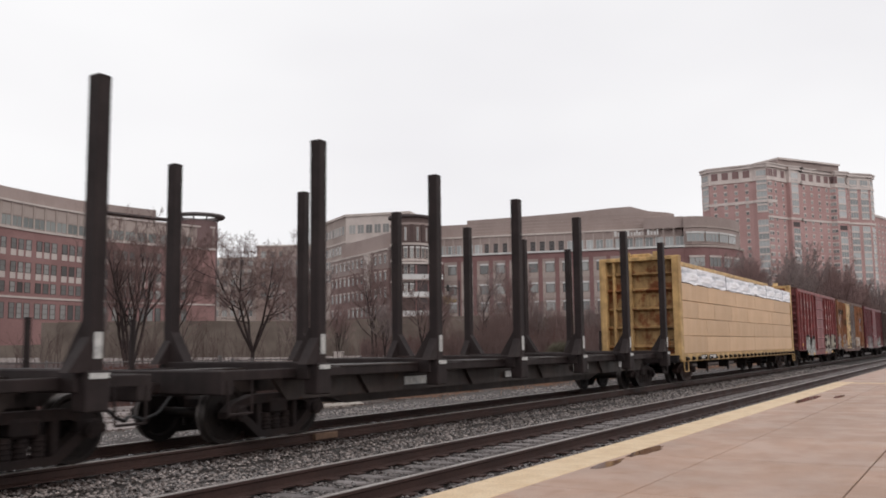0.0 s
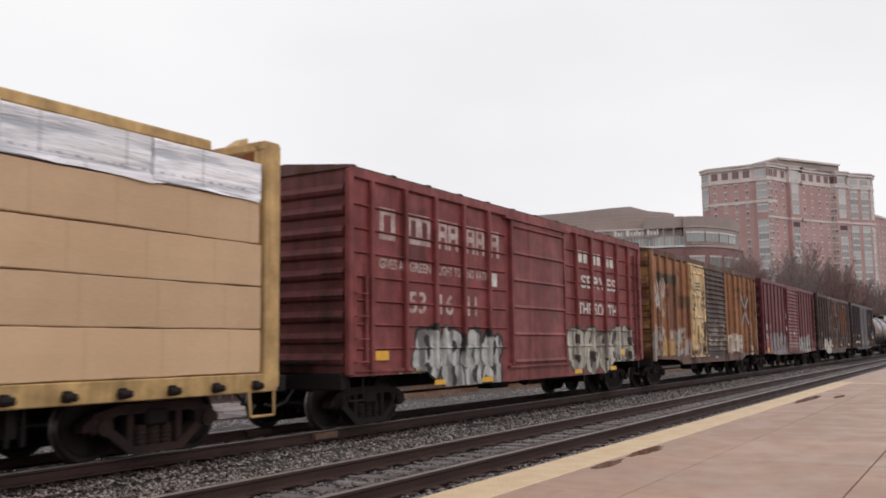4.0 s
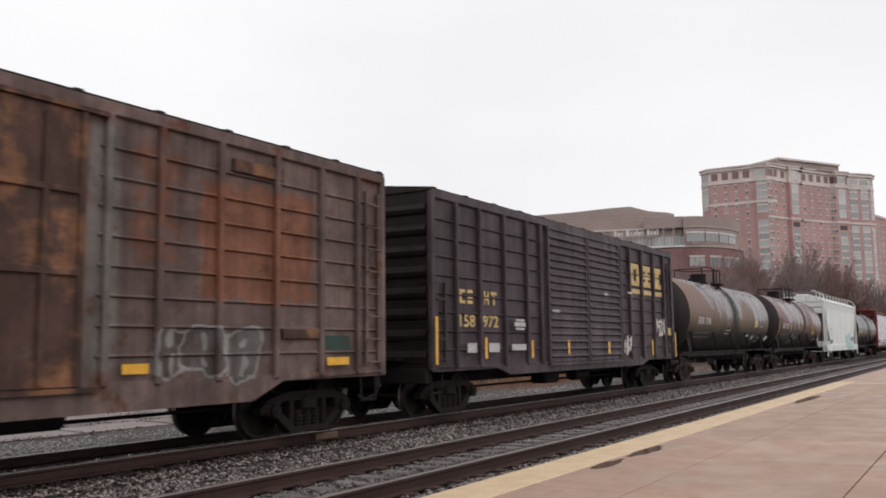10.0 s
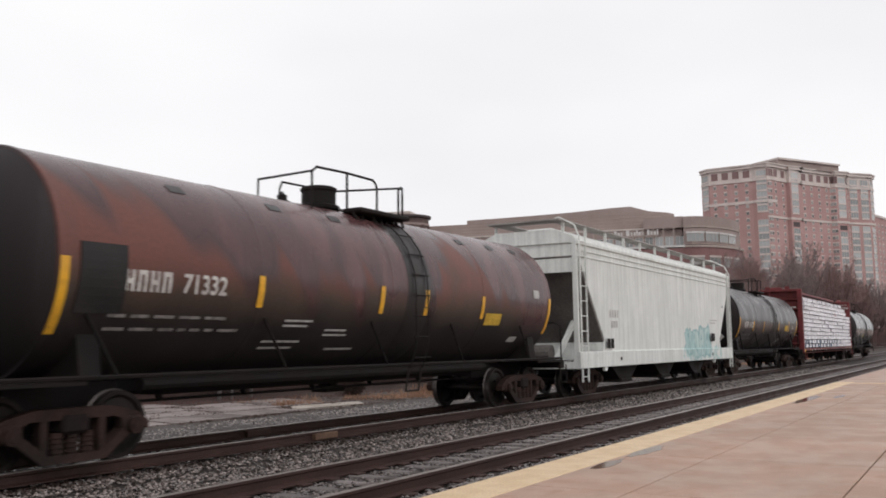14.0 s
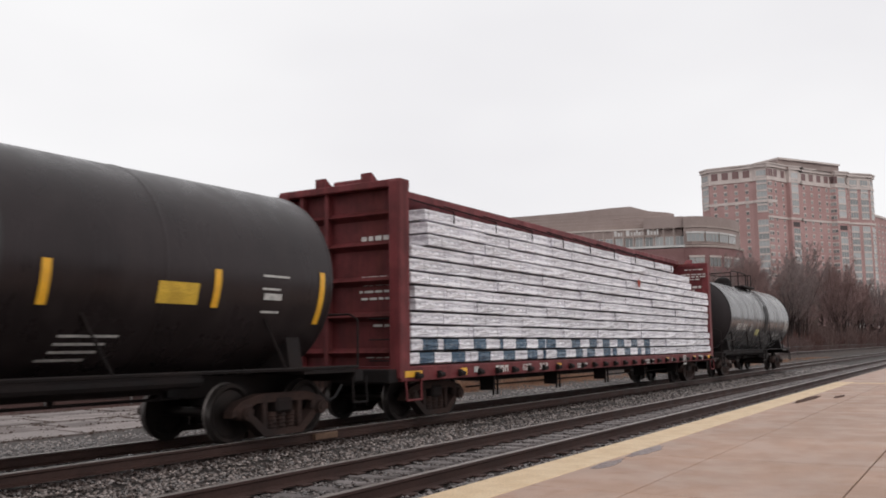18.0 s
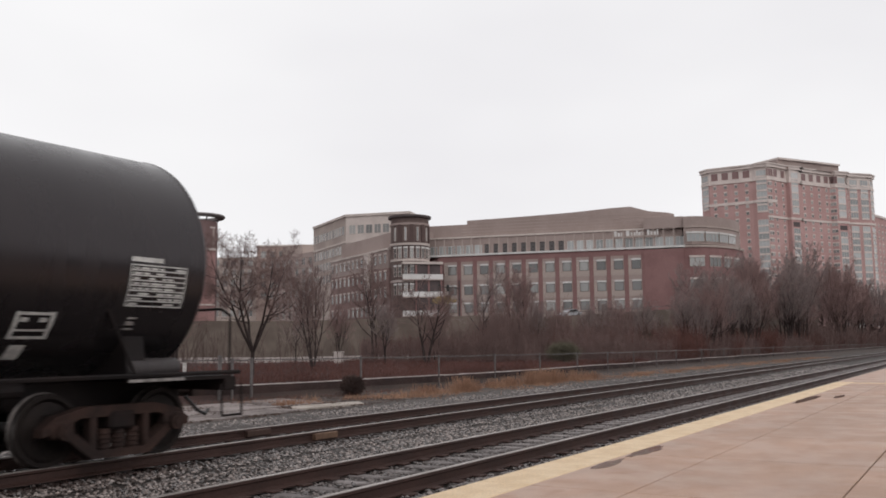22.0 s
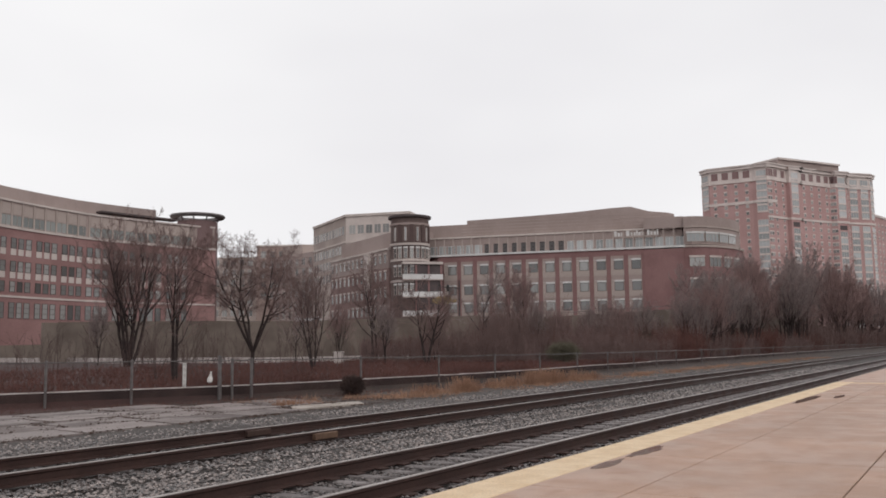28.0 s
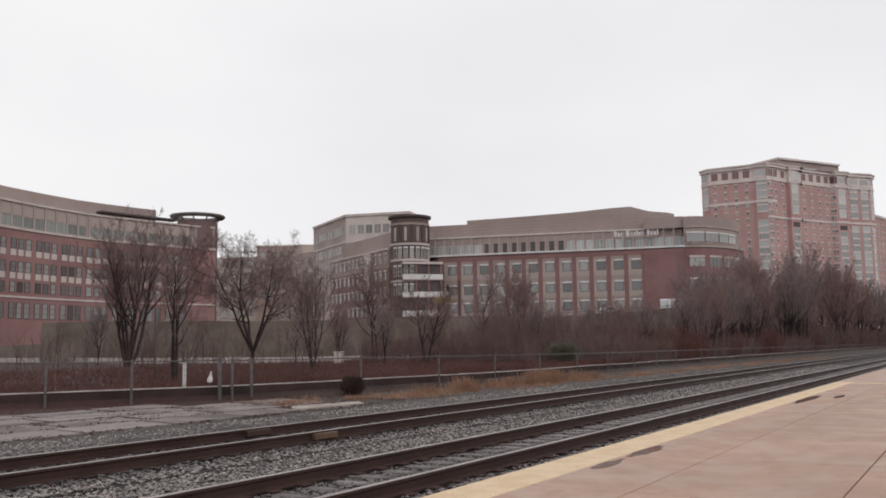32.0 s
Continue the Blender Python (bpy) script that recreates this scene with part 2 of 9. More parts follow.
# ---------------- mesh building ----------------
class Geo:
    """Collects the faces of one mesh."""

    def __init__(self):
        self.v, self.f = [], []

    def add(self, vs, fs):
        o = len(self.v)
        self.v += [tuple(p) for p in vs]
        self.f += [tuple(i + o for i in f) for f in fs]
        return self

    def box(self, x0, x1, y0, y1, z0, z1, b=0.0):
        if b <= 0:
            vs = [(x, y, z) for z in (z0, z1) for y in (y0, y1) for x in (x0, x1)]
            return self.add(vs, [(0, 2, 3, 1), (4, 5, 7, 6), (0, 1, 5, 4), (2, 6, 7, 3), (0, 4, 6, 2), (1, 3, 7, 5)])
        m = Vector(((x0 + x1) / 2, (y0 + y1) / 2, (z0 + z1) / 2))
        h = ((x1 - x0) / 2, (y1 - y0) / 2, (z1 - z0) / 2)
        b = min(b, 0.45 * min(h) * 2)
        vs, ids = [], {}
        for sx in (-1, 1):
            for sy in (-1, 1):
                for sz in (-1, 1):
                    for a in range(3):
                        e = [h[i] - (0 if i == a else b) for i in range(3)]
                        ids[sx, sy, sz, a] = len(vs)
                        vs.append((m.x + sx * e[0], m.y + sy * e[1], m.z + sz * e[2]))
        fs = []
        for a in range(3):
            o1, o2 = [i for i in range(3) if i != a]
            for s in (-1, 1):
                loop = []
                for p, r in ((-1, -1), (1, -1), (1, 1), (-1, 1)):
                    k = [0, 0, 0]
                    k[a], k[o1], k[o2] = s, p, r
                    loop.append(ids[k[0], k[1], k[2], a])
                flip = (s > 0) == (a == 1)
                fs.append(tuple(reversed(loop)) if flip else tuple(loop))
            for p in (-1, 1):
                for r in (-1, 1):
                    lo, hi = [0, 0, 0], [0, 0, 0]
                    lo[a], hi[a] = -1, 1
                    lo[o1] = hi[o1] = p
                    lo[o2] = hi[o2] = r
                    fs.append((ids[(*lo, o1)], ids[(*hi, o1)], ids[(*hi, o2)], ids[(*lo, o2)]))
        for sx in (-1, 1):
            for sy in (-1, 1):
                for sz in (-1, 1):
                    fs.append(tuple(ids[sx, sy, sz, a] for a in range(3)))
        return self.add(vs, fs)

    def cyl(self, p, q, r, n=10, r2=None):
        p, q = Vector(p), Vector(q)
        r2 = r if r2 is None else r2
        d = (q - p).normalized()
        u = d.orthogonal().normalized()
        w = d.cross(u)
        ring = [(math.cos(2 * math.pi * i / n), math.sin(2 * math.pi * i / n)) for i in range(n)]
        vs = [p + (u * a + w * b) * r for a, b in ring] + [q + (u * a + w * b) * r2 for a, b in ring]
        fs = [(i, (i + 1) % n, n + (i + 1) % n, n + i) for i in range(n)]
        return self.add(vs, fs + [tuple(reversed(range(n))), tuple(range(n, 2 * n))])

    def tube(self, pts, r, n=6):
        for a, b in zip(pts[:-1], pts[1:]):
            self.cyl(a, b, r, n)
        return self

    def prism(self, pts, y0, y1, axis="y"):
        """Extrudes a polygon. axis y: points (x, z); axis x: points (y, z); axis z: points (x, y)."""
        n = len(pts)
        put = {"y": lambda a, b, e: (a, e, b), "x": lambda a, b, e: (e, a, b), "z": lambda a, b, e: (a, b, e)}[axis]
        vs = [put(a, b, y0) for a, b in pts] + [put(a, b, y1) for a, b in pts]
        fs = [tuple(range(n)), tuple(reversed(range(n, 2 * n)))] + [(i, n + i, n + (i + 1) % n, (i + 1) % n) for i in range(n)]
        return self.add(vs, fs)

    def lattice(self, xs, zs, holes, y0, y1):
        """One joined frame: a plate cut at xs and zs, open in the cells (i, j) of holes."""
        nx, nz = len(xs), len(zs)
        vs = [(x, y, z) for y in (y0, y1) for z in zs for x in xs]
        at = lambda i, j, k: k * nx * nz + j * nx + i
        full = lambda i, j: 0 <= i < nx - 1 and 0 <= j < nz - 1 and (i, j) not in holes
        fs = []
        for i in range(nx - 1):
            for j in range(nz - 1):
                if not full(i, j):
                    continue
                fs.append((at(i, j, 0), at(i + 1, j, 0), at(i + 1, j + 1, 0), at(i, j + 1, 0)))
                fs.append((at(i, j, 1), at(i, j + 1, 1), at(i + 1, j + 1, 1), at(i + 1, j, 1)))
                for (di, dj), (a, b) in (((-1, 0), ((i, j), (i, j + 1))), ((1, 0), ((i + 1, j + 1), (i + 1, j))), ((0, -1), ((i + 1, j), (i, j))), ((0, 1), ((i, j + 1), (i + 1, j + 1)))):
                    if not full(i + di, j + dj):
                        fs.append((at(*a, 0), at(*b, 0), at(*b, 1), at(*a, 1)))
        return self.add(vs, fs)

    def ribbon(self, pts, y, r):
        """A flat painted line through points (x, z), as one strip."""
        vs = []
        for i, (x, z) in enumerate(pts):
            a, b = pts[max(0, i - 1)], pts[min(len(pts) - 1, i + 1)]
            dx, dz = b[0] - a[0], b[1] - a[1]
            n = math.hypot(dx, dz) or 1.0
            vs += [(x - dz / n * r, y, z + dx / n * r), (x + dz / n * r, y, z - dx / n * r)]
        return self.add(vs, [(2 * i, 2 * i + 1, 2 * i + 3, 2 * i + 2) for i in range(len(pts) - 1)])

    def turned(self, profile, n=40, axis="x", at=(0, 0, 0), a0=0.0, a1=2 * math.pi):
        """A profile of (along, radius) turned about an axis."""
        full = abs(a1 - a0 - 2 * math.pi) < 1e-6
        m = n if full else n + 1
        vs = []
        for s, r in profile:
            for i in range(m):
                a = a0 + (a1 - a0) * i / n
                c, d = r * math.cos(a), r * math.sin(a)
                vs.append((at[0] + s, at[1] + c, at[2] + d) if axis == "x" else (at[0] + c, at[1] + d, at[2] + s) if axis == "z" else (at[0] + c, at[1] + s, at[2] + d))
        fs = []
        for j in range(len(profile) - 1):
            for i in range(m if full else n):
                k = (i + 1) % m
                fs.append((j * m + i, j * m + k, (j + 1) * m + k, (j + 1) * m + i))
        return self.add(vs, fs)

    def mesh(self, name, material, smooth=False):
        me = bpy.data.meshes.new(name)
        me.from_pydata(self.v, [], self.f)
        bm = bmesh.new()
        bm.from_mesh(me)
        bmesh.ops.recalc_face_normals(bm, faces=bm.faces)
        bm.to_mesh(me)
        bm.free()
        me.materials.append(material)
        if smooth:
            me.shade_smooth()
            me.set_sharp_from_angle(angle=radians(38))
        return me


def part(name, geo, material, parent, label="", at=None, smooth=False):
    me = geo if isinstance(geo, bpy.types.Mesh) else geo.mesh(name, material, smooth)
    ob = new(name, me)
    ob.parent = parent
    if at is not None:
        ob.location = at
    return tagged(ob, label) if label else ob


def thing(name, label, category, m=None, group="", kind=""):
    ob = new(name)
    ob.empty_display_size = 0.3
    if m is not None:
        ob.matrix_basis = m
    return tagged(ob, label, category, group, kind)


def solid(name, geo, material, label, category="", kind="", m=None, smooth=False, group=""):
    ob = new(name, geo if isinstance(geo, bpy.types.Mesh) else geo.mesh(name, material, smooth))
    if m is not None:
        ob.matrix_basis = m
    return tagged(ob, label, category, group, kind)


def lettering(text, material, parent, x, z, width, height, y, label="", around=None, slant=0.0):
    """Stencilled writing that faces the platform; around: (axis height, radius) for a round tank."""
    cu = bpy.data.curves.new("lettering", "FONT")
    cu.body, cu.size, cu.resolution_u, cu.offset = text, 1.0, 3, 0.022
    tmp = bpy.data.objects.new("lettering", cu)
    me = bpy.data.meshes.new_from_object(tmp)
    bpy.data.objects.remove(tmp)
    xs, ys = [v.co.x for v in me.vertices], [v.co.y for v in me.vertices]
    x_lo, x_hi, y_lo, y_hi = min(xs), max(xs), min(ys), max(ys)
    for v in me.vertices:
        px = x + (v.co.x - x_lo) / (x_hi - x_lo) * width
        pz = z + (v.co.y - y_lo) / (y_hi - y_lo) * height
        py = y if around is None else -math.sqrt(max(0.01, around[1] ** 2 - (pz - around[0]) ** 2)) - 0.012
        v.co = (px + slant * (pz - z), py, pz)
    me.materials.append(material)
    ob = new("lettering", me)
    ob.parent = parent
    return tagged(ob, label) if label else ob


def bars(material, parent, cells, y, name="lettering", label="", around=None):
    """Plain bars (x, z, width, height) in place of marks and small print."""
    if len(cells) > 1 and not label and name != "small_print":
        for cell in cells:
            bars(material, parent, [cell], y, name, "", around)
        return None
    g = Geo()
    for x, z, w, h in cells:
        rows = max(2, int(h / 0.12)) if around else 1
        for j in range(rows):
            z0, z1 = z + h * j / rows, z + h * (j + 1) / rows
            if around:
                ya, yb = [-math.sqrt(max(0.01, around[1] ** 2 - (q - around[0]) ** 2)) - 0.012 for q in (z0, z1)]
            else:
                ya = yb = y
            g.add([(x, ya, z0), (x + w, ya, z0), (x + w, yb, z1), (x, yb, z1)], [(0, 1, 2, 3)])
    return part(name, g, material, parent, label)


# ---------------- plan ----------------
NEAR_Y, FAR_Y = 6.44, 10.955          # the two track centre lines, which run along x
GAUGE = 0.7525                        # from a centre line to the middle of a rail head
EDGE_Y = 4.79                         # the platform's edge
WALL_LINE = [(2.0, 37.5), (18.9, 29.8), (26.2, 26.7), (31.1, 25.6), (40.5, 24.7), (57.0, 24.6), (90.0, 25.0), (170.0, 25.2), (380.0, 26.5)]


def along(line, x):
    """y of a broken line at x."""
    for (xa, ya), (xb, yb) in zip(line[:-1], line[1:]):
        if x <= xb:
            return ya + (yb - ya) * (x - xa) / (xb - xa)
    return line[-1][1]


# ---------------- ground ----------------
def ground_material():
    k = Nodes("trackside_earth")
    big, mid, fine = k.noise(0.12, 5.0), k.noise(1.1, 5.0), k.noise(16.0, 4.0)
    sep = k.n.new("ShaderNodeSeparateXYZ")
    k.l.new(k.co, sep.inputs[0])
    wob = k.math("MULTIPLY", k.math("SUBTRACT", mid, 0.5), 2.4)
    y = k.math("ADD", sep.outputs[1], wob)
    gravel = k.mix(k.step(fine, 0.3, 0.7), (0.034, 0.027, 0.025), (0.075, 0.062, 0.056))
    gravel = k.mix(rail_stain(k), gravel, (0.030, 0.020, 0.018))
    dirt = k.mix(k.step(mid, 0.35, 0.65), (0.038, 0.0245, 0.0205), (0.064, 0.044, 0.036))
    scrub = k.mix(k.step(big, 0.35, 0.65), (0.050, 0.0215, 0.0180), (0.036, 0.0180, 0.0155))
    col = k.mix(k.step(y, 18.6, 20.2), gravel, dirt)
    col = k.mix(k.step(y, 24.5, 27.5), col, scrub)
    col = k.mix(1.0, col, k.grey(k.step(fine, 0.25, 0.75, 0.75, 1.2)), "MULTIPLY")
    k.put(k.b.inputs["Base Color"], col)
    k.b.inputs["Roughness"].default_value = 0.9
    k.bump(fine, 0.6, 0.04)
    return k.m


def build_ground():
    xs = sorted(set([-3000, -800, -200, -60, -20] + [i * 1.0 for i in range(0, 60)] + list(range(60, 200, 5)) + [220, 260, 320, 500, 1000, 3500]))
    prof = [(-3000, -0.62), (-200, -0.62), (-8, -0.60), (4.0, -0.45), (4.8, -0.30), (5.2, -0.215), (7.6, -0.215), (8.2, -0.26), (9.2, -0.26), (9.75, -0.215), (10.0, -0.255), (11.9, -0.255), (12.2, -0.225), (12.7, -0.24), (13.6, -0.52), (14.4, -0.64)]
    tail = [15, 16, 17, 18, 19, 20, 21, 22, 22.6]
    g = Geo()
    cols = len(prof) + len(tail) + 8
    for x in xs:
        w = along(WALL_LINE, x) if x > 2 else 37.5
        row = list(prof) + [(y, -0.62) for y in tail if y < w - 1.9]
        while len(row) < len(prof) + len(tail):
            row.append((row[-1][0] + 0.05, -0.62))
        row += [(w - 0.35, -0.58), (w - 0.12, -0.45), (w + 0.12, -0.10), (w + 6, -0.05), (w + 25, 0.0), (90, 0.0), (400, 0.0), (3500, 0.0)]
        for y, z in row:
            bump = 0.05 * noise.noise((x * 0.5, y * 0.5, 0.3)) if 13.5 < y < 90 else 0.0
            g.v.append((x, y, z + bump))
    for i in range(len(xs) - 1):
        for j in range(cols - 1):
            a = i * cols + j
            g.f.append((a, a + 1, a + cols + 1, a + cols))
    solid("ground", g, ground_material(), "wet grey gravel and brown winter earth along the tracks", "ground", "structure", smooth=True)


build_ground()


# ---------------- tracks ----------------
def rail_mesh(x0, x1):
    """Rail head, web and foot, with its top at z = 0."""
    half = [(0.036, -0.012), (0.036, -0.04), (0.010, -0.055), (0.009, -0.135), (0.07, -0.158), (0.07, -0.172)]
    pts = [(y, z) for y, z in half] + [(-y, z) for y, z in reversed(half)]
    return Geo().prism(pts, x0, x1, "x")


def build_track(name, yc, label):
    t = thing(name, label, "railway track", pose(0, yc, 0), kind="structure")
    for side in (-GAUGE, GAUGE):
        r = part("rail", rail_mesh(-150, 900), RAIL_SIDE, t, "rusty steel rail with a polished head", (0, side, 0))
        part("rail_head", Geo().box(-150, 900, -0.033, 0.033, -0.0125, 0.0, 0.003), RAIL_TOP, r, "bright polished running surface")
    return t


near_track = build_track("near_track", NEAR_Y, "near railway track with grey timber sleepers in ballast")
far_track = build_track("far_track", FAR_Y, "far railway track with rusty rails sunk in ballast")
# insulated joint, a short tan splice bar on the far track's near rail
part("joint_bar", Geo().box(0, 0.62, -0.105, -0.012, -0.145, -0.035, 0.01), mat("tan_joint_bar", (0.165, 0.100, 0.066), (0.11, 0.066, 0.046)), far_track, "tan insulated joint bar", (12.3, -GAUGE, 0))
part("joint_bar", Geo().box(0, 0.62, -0.105, -0.012, -0.145, -0.035, 0.01), mat("brown_joint_bar", (0.075, 0.043, 0.034), (0.055, 0.034, 0.028)), far_track, "rust-brown joint bar", (12.2, GAUGE, 0))


# ---------------- platform ----------------
def paving_material(name, c1, c2):
    k = Nodes(name)
    k.co = k.n.new("ShaderNodeNewGeometry").outputs["Position"]
    big, mid, fine = k.noise(0.55, 5.0), k.noise(3.5, 5.0), k.noise(60.0, 3.0)
    col = k.mix(k.step(big, 0.35, 0.65), c1, c2)
    col = k.mix(k.math("MULTIPLY", k.step(mid, 0.46, 0.70), 0.5), col, tuple(a * c for a, c in zip((0.74, 0.68, 0.62), c1)))
    col = k.mix(1.0, col, k.grey(k.step(fine, 0.25, 0.75, 0.80, 1.14)), "MULTIPLY")
    col = k.mix(1.0, col, k.grey(k.step(k.random(), 0, 1, 0.985, 1.012)), "MULTIPLY")
    k.put(k.b.inputs["Base Color"], col)
    k.put(k.b.inputs["Roughness"], k.step(k.noise(1.3, 3.0), 0.35, 0.65, 0.40, 0.68))
    k.b.inputs["Specular IOR Level"].default_value = 0.35
    k.bump(fine, 0.12, 0.004)
    return k.m


PAVING = paving_material("wet_pinkish_concrete_paving", (0.445, 0.287, 0.213), (0.38, 0.246, 0.184))
PAVING_FAR = paving_material("pale_pink_concrete", (0.465, 0.312, 0.245), (0.41, 0.272, 0.214))
STRIPE = mat("worn_yellow_edge_paint", (0.70, 0.53, 0.345), (0.62, 0.455, 0.29), 2.5, 40, 0.55, 0.0, 0.15)
KERB = mat("stained_concrete_edge", (0.20, 0.17, 0.15), (0.13, 0.11, 0.10), 1.5, 25, 0.85, 0.0, 0.4)

# ---------------- old concrete slabs beyond the tracks ----------------
SLAB = mat("wet_broken_concrete_slab", (0.212, 0.176, 0.166), (0.138, 0.112, 0.105), 0.9, 14, 0.6, 0.0, 0.4, 0.02, 0.12, 0.0, (0.48, 0.62))


def build_platform():
    t = thing("platform", "wet pink paved station platform with a yellow edge line", "platform", pose(0, 0, 0), kind="structure")
    part("foundation", Geo().box(-120, 400, -9.0, EDGE_Y - 0.05, -0.58, -0.055), KERB, t, "dark stained concrete edge wall")
    return t


platform = build_platform()
part("line", Geo().box(34.3, 34.9, -9, 4.19, 0.0, 0.006), STRIPE, platform, "pale yellow painted line across the platform")
PUDDLE = Nodes("rain_puddle")
PUDDLE.b.inputs["Base Color"].default_value = (0.17, 0.10, 0.073, 1)
PUDDLE.b.inputs["Roughness"].default_value = 0.08


def puddle(x, y, a, b, seed):
    rnd = random.Random(seed)
    n, g = 22, Geo()
    pts = []
    for i in range(n):
        w = 2 * math.pi * i / n
        r = 0.75 + 0.35 * rnd.random()
        pts.append((x + a * r * math.cos(w), min(y + b * r * math.sin(w), 4.17)))
    g.prism(pts, 0.0005, 0.0035, "z")
    solid("puddle", g, PUDDLE.m, "shallow dark rain puddle on the paving", "puddle", group="puddles")


puddle(12.0, 4.07, 0.75, 0.13, 1)
puddle(10.5, 4.05, 0.55, 0.10, 2)
puddle(24.6, 4.02, 1.9, 0.16, 3)
puddle(26.0, 3.45, 0.9, 0.10, 4)

# ---------------- low wall and fence beyond the tracks ----------------
WALL_MAT = mat("dark_weathered_board", (0.052, 0.031, 0.028), (0.032, 0.021, 0.020), 0.9, 20, 0.85, 0.0, 0.4)
COPING = mat("pale_weathered_coping", (0.52, 0.46, 0.435), (0.36, 0.31, 0.295), 1.2, 25, 0.7, 0.0, 0.2)
FENCE = mat("galvanised_fence_steel", (0.17, 0.155, 0.152), (0.115, 0.100, 0.098), 2.0, 30, 0.5, 0.5, 0.1)


def build_low_wall():
    t = thing("low_wall", "low dark retaining wall with a pale coping", "wall", pose(0, 0, 0), kind="structure")
    g, c = Geo(), Geo()
    for (xa, ya), (xb, yb) in zip(WALL_LINE[:-1], WALL_LINE[1:]):
        n = max(1, int((xb - xa) / 3))
        for i in range(n):
            p = [(xa + (xb - xa) * q, ya + (yb - ya) * q) for q in (i / n, (i + 1) / n)]
            d = 0.02 * math.sin(p[0][0] * 1.7)
            for geo, z0, z1, o in ((g, -0.6, -0.06 + d, 0.07), (c, -0.06 + d, -0.015 + d, 0.085)):
                (x0, y0), (x1, y1) = p
                geo.prism([(x0, y0 - o), (x1, y1 - o), (x1, y1 + o), (x0, y0 + o)], z0, z1, "z")
    part("wall", g, WALL_MAT, t)
    part("coping", c, COPING, t, "pale coping along the top of the wall")


build_low_wall()


def wire_mesh_material():
    """Chain link: a fine diamond net of wire with open gaps."""
    k = Nodes("chain_link_wire")
    uv = k.n.new("ShaderNodeTexCoord").outputs["UV"]
    sep = k.n.new("ShaderNodeSeparateXYZ")
    k.l.new(uv, sep.inputs[0])
    lines = None
    for s in (1.0, -1.0):
        d = k.math("ADD", sep.outputs[0], k.math("MULTIPLY", sep.outputs[1], s))
        f = k.math("ABSOLUTE", k.math("SUBTRACT", k.math("FRACT", k.math("MULTIPLY", d, 12.0)), 0.5))
        w = k.math("LESS_THAN", f, 0.014)
        lines = w if lines is None else k.math("MAXIMUM", lines, w)
    k.put(k.b.inputs["Alpha"], lines)
    k.b.inputs["Base Color"].default_value = (0.07, 0.060, 0.058, 1)
    k.b.inputs["Roughness"].default_value = 0.6
    return k.m


def build_fence():
    t = thing("chain_link_fence", "galvanised chain link fence on steel posts", "fence", pose(0, 0, 0))
    posts = [(8.0, 0.05), (14.0, 0.05), (20.1, 0.05), (22.9, 0.05), (26.1, 0.08), (26.65, 0.055), (27.55, 0.065)]
    x = 33.7
    while x < 300:
        posts.append((x, 0.045))
        x += 6.0 if x < 80 else 9.0
    line = []
    cache = {}
    for x, r in posts:
        y = along(WALL_LINE, x) - 0.35
        top = 1.10 - 0.0042 * min(x - 8, 60)
        line.append((x, y, top))
        up = 0.14 if r > 0.07 else 0.03
        g = Geo().cyl((0, 0, -0.66), (0, 0, top + up), r, 8).turned([(top + up, r * 1.15), (top + up + 0.03, r * 0.9), (top + up + 0.05, 0.005)], 8, "z")
        part("post", g, FENCE, t, "", (x, y, 0), True)
    for i, ((xa, ya, za), (xb, yb, zb)) in enumerate(zip(line[:-1], line[1:])):
        sag = 0.035 if i > 3 else 0.015
        mid = ((xa + xb) / 2, (ya + yb) / 2, (za + zb) / 2 - sag)
        part("top_rail", Geo().tube([(xa, ya, za), mid, (xb, yb, zb)], 0.024, 6), FENCE, t)
    g = Geo()
    net_uv = []
    for (xa, ya, za), (xb, yb, zb) in zip(line[:-1], line[1:]):
        n = math.hypot(xb - xa, yb - ya)
        g.add([(xa, ya, -0.6), (xb, yb, -0.6), (xb, yb, zb), (xa, ya, za)], [(0, 1, 2, 3)])
        net_uv += [(0, 0), (n, 0), (n, zb + 0.6), (0, za + 0.6)]
    me = bpy.data.meshes.new("netting")
    me.from_pydata(g.v, [], g.f)
    layer = me.uv_layers.new(name="wire")
    for i, uv in enumerate(net_uv):
        layer.data[i].uv = uv
    me.materials.append(wire_mesh_material())
    part("netting", me, None, t, "grey chain link netting")


build_fence()
WHITE_POST = mat("flaking_white_paint", (0.66, 0.64, 0.62), (0.45, 0.42, 0.40), 6.0, 40, 0.6, 0.0, 0.2)
g = Geo().box(-0.06, 0.06, -0.06, 0.06, -0.35, 0.84, 0.015).box(-0.075, 0.075, -0.075, 0.075, 0.84, 0.87, 0.01)
solid("marker_post", g, WHITE_POST, "white painted marker post by the fence", "post", m=pose(25.3, along(WALL_LINE, 25.3) + 0.45, 0.07, 0, 0, 20))
g = Geo().turned([(0, 0.01), (0.05, 0.10), (0.16, 0.115), (0.30, 0.06), (0.40, 0.03), (0.46, 0.035), (0.47, 0.005)], 12, "z")
solid("plastic_bag", g, WHITE_POST, "white plastic bag caught on the fence netting", "bag", m=pose(25.65, along(WALL_LINE, 25.65) - 0.44, 0.12, 4, 6, 0), smooth=True)


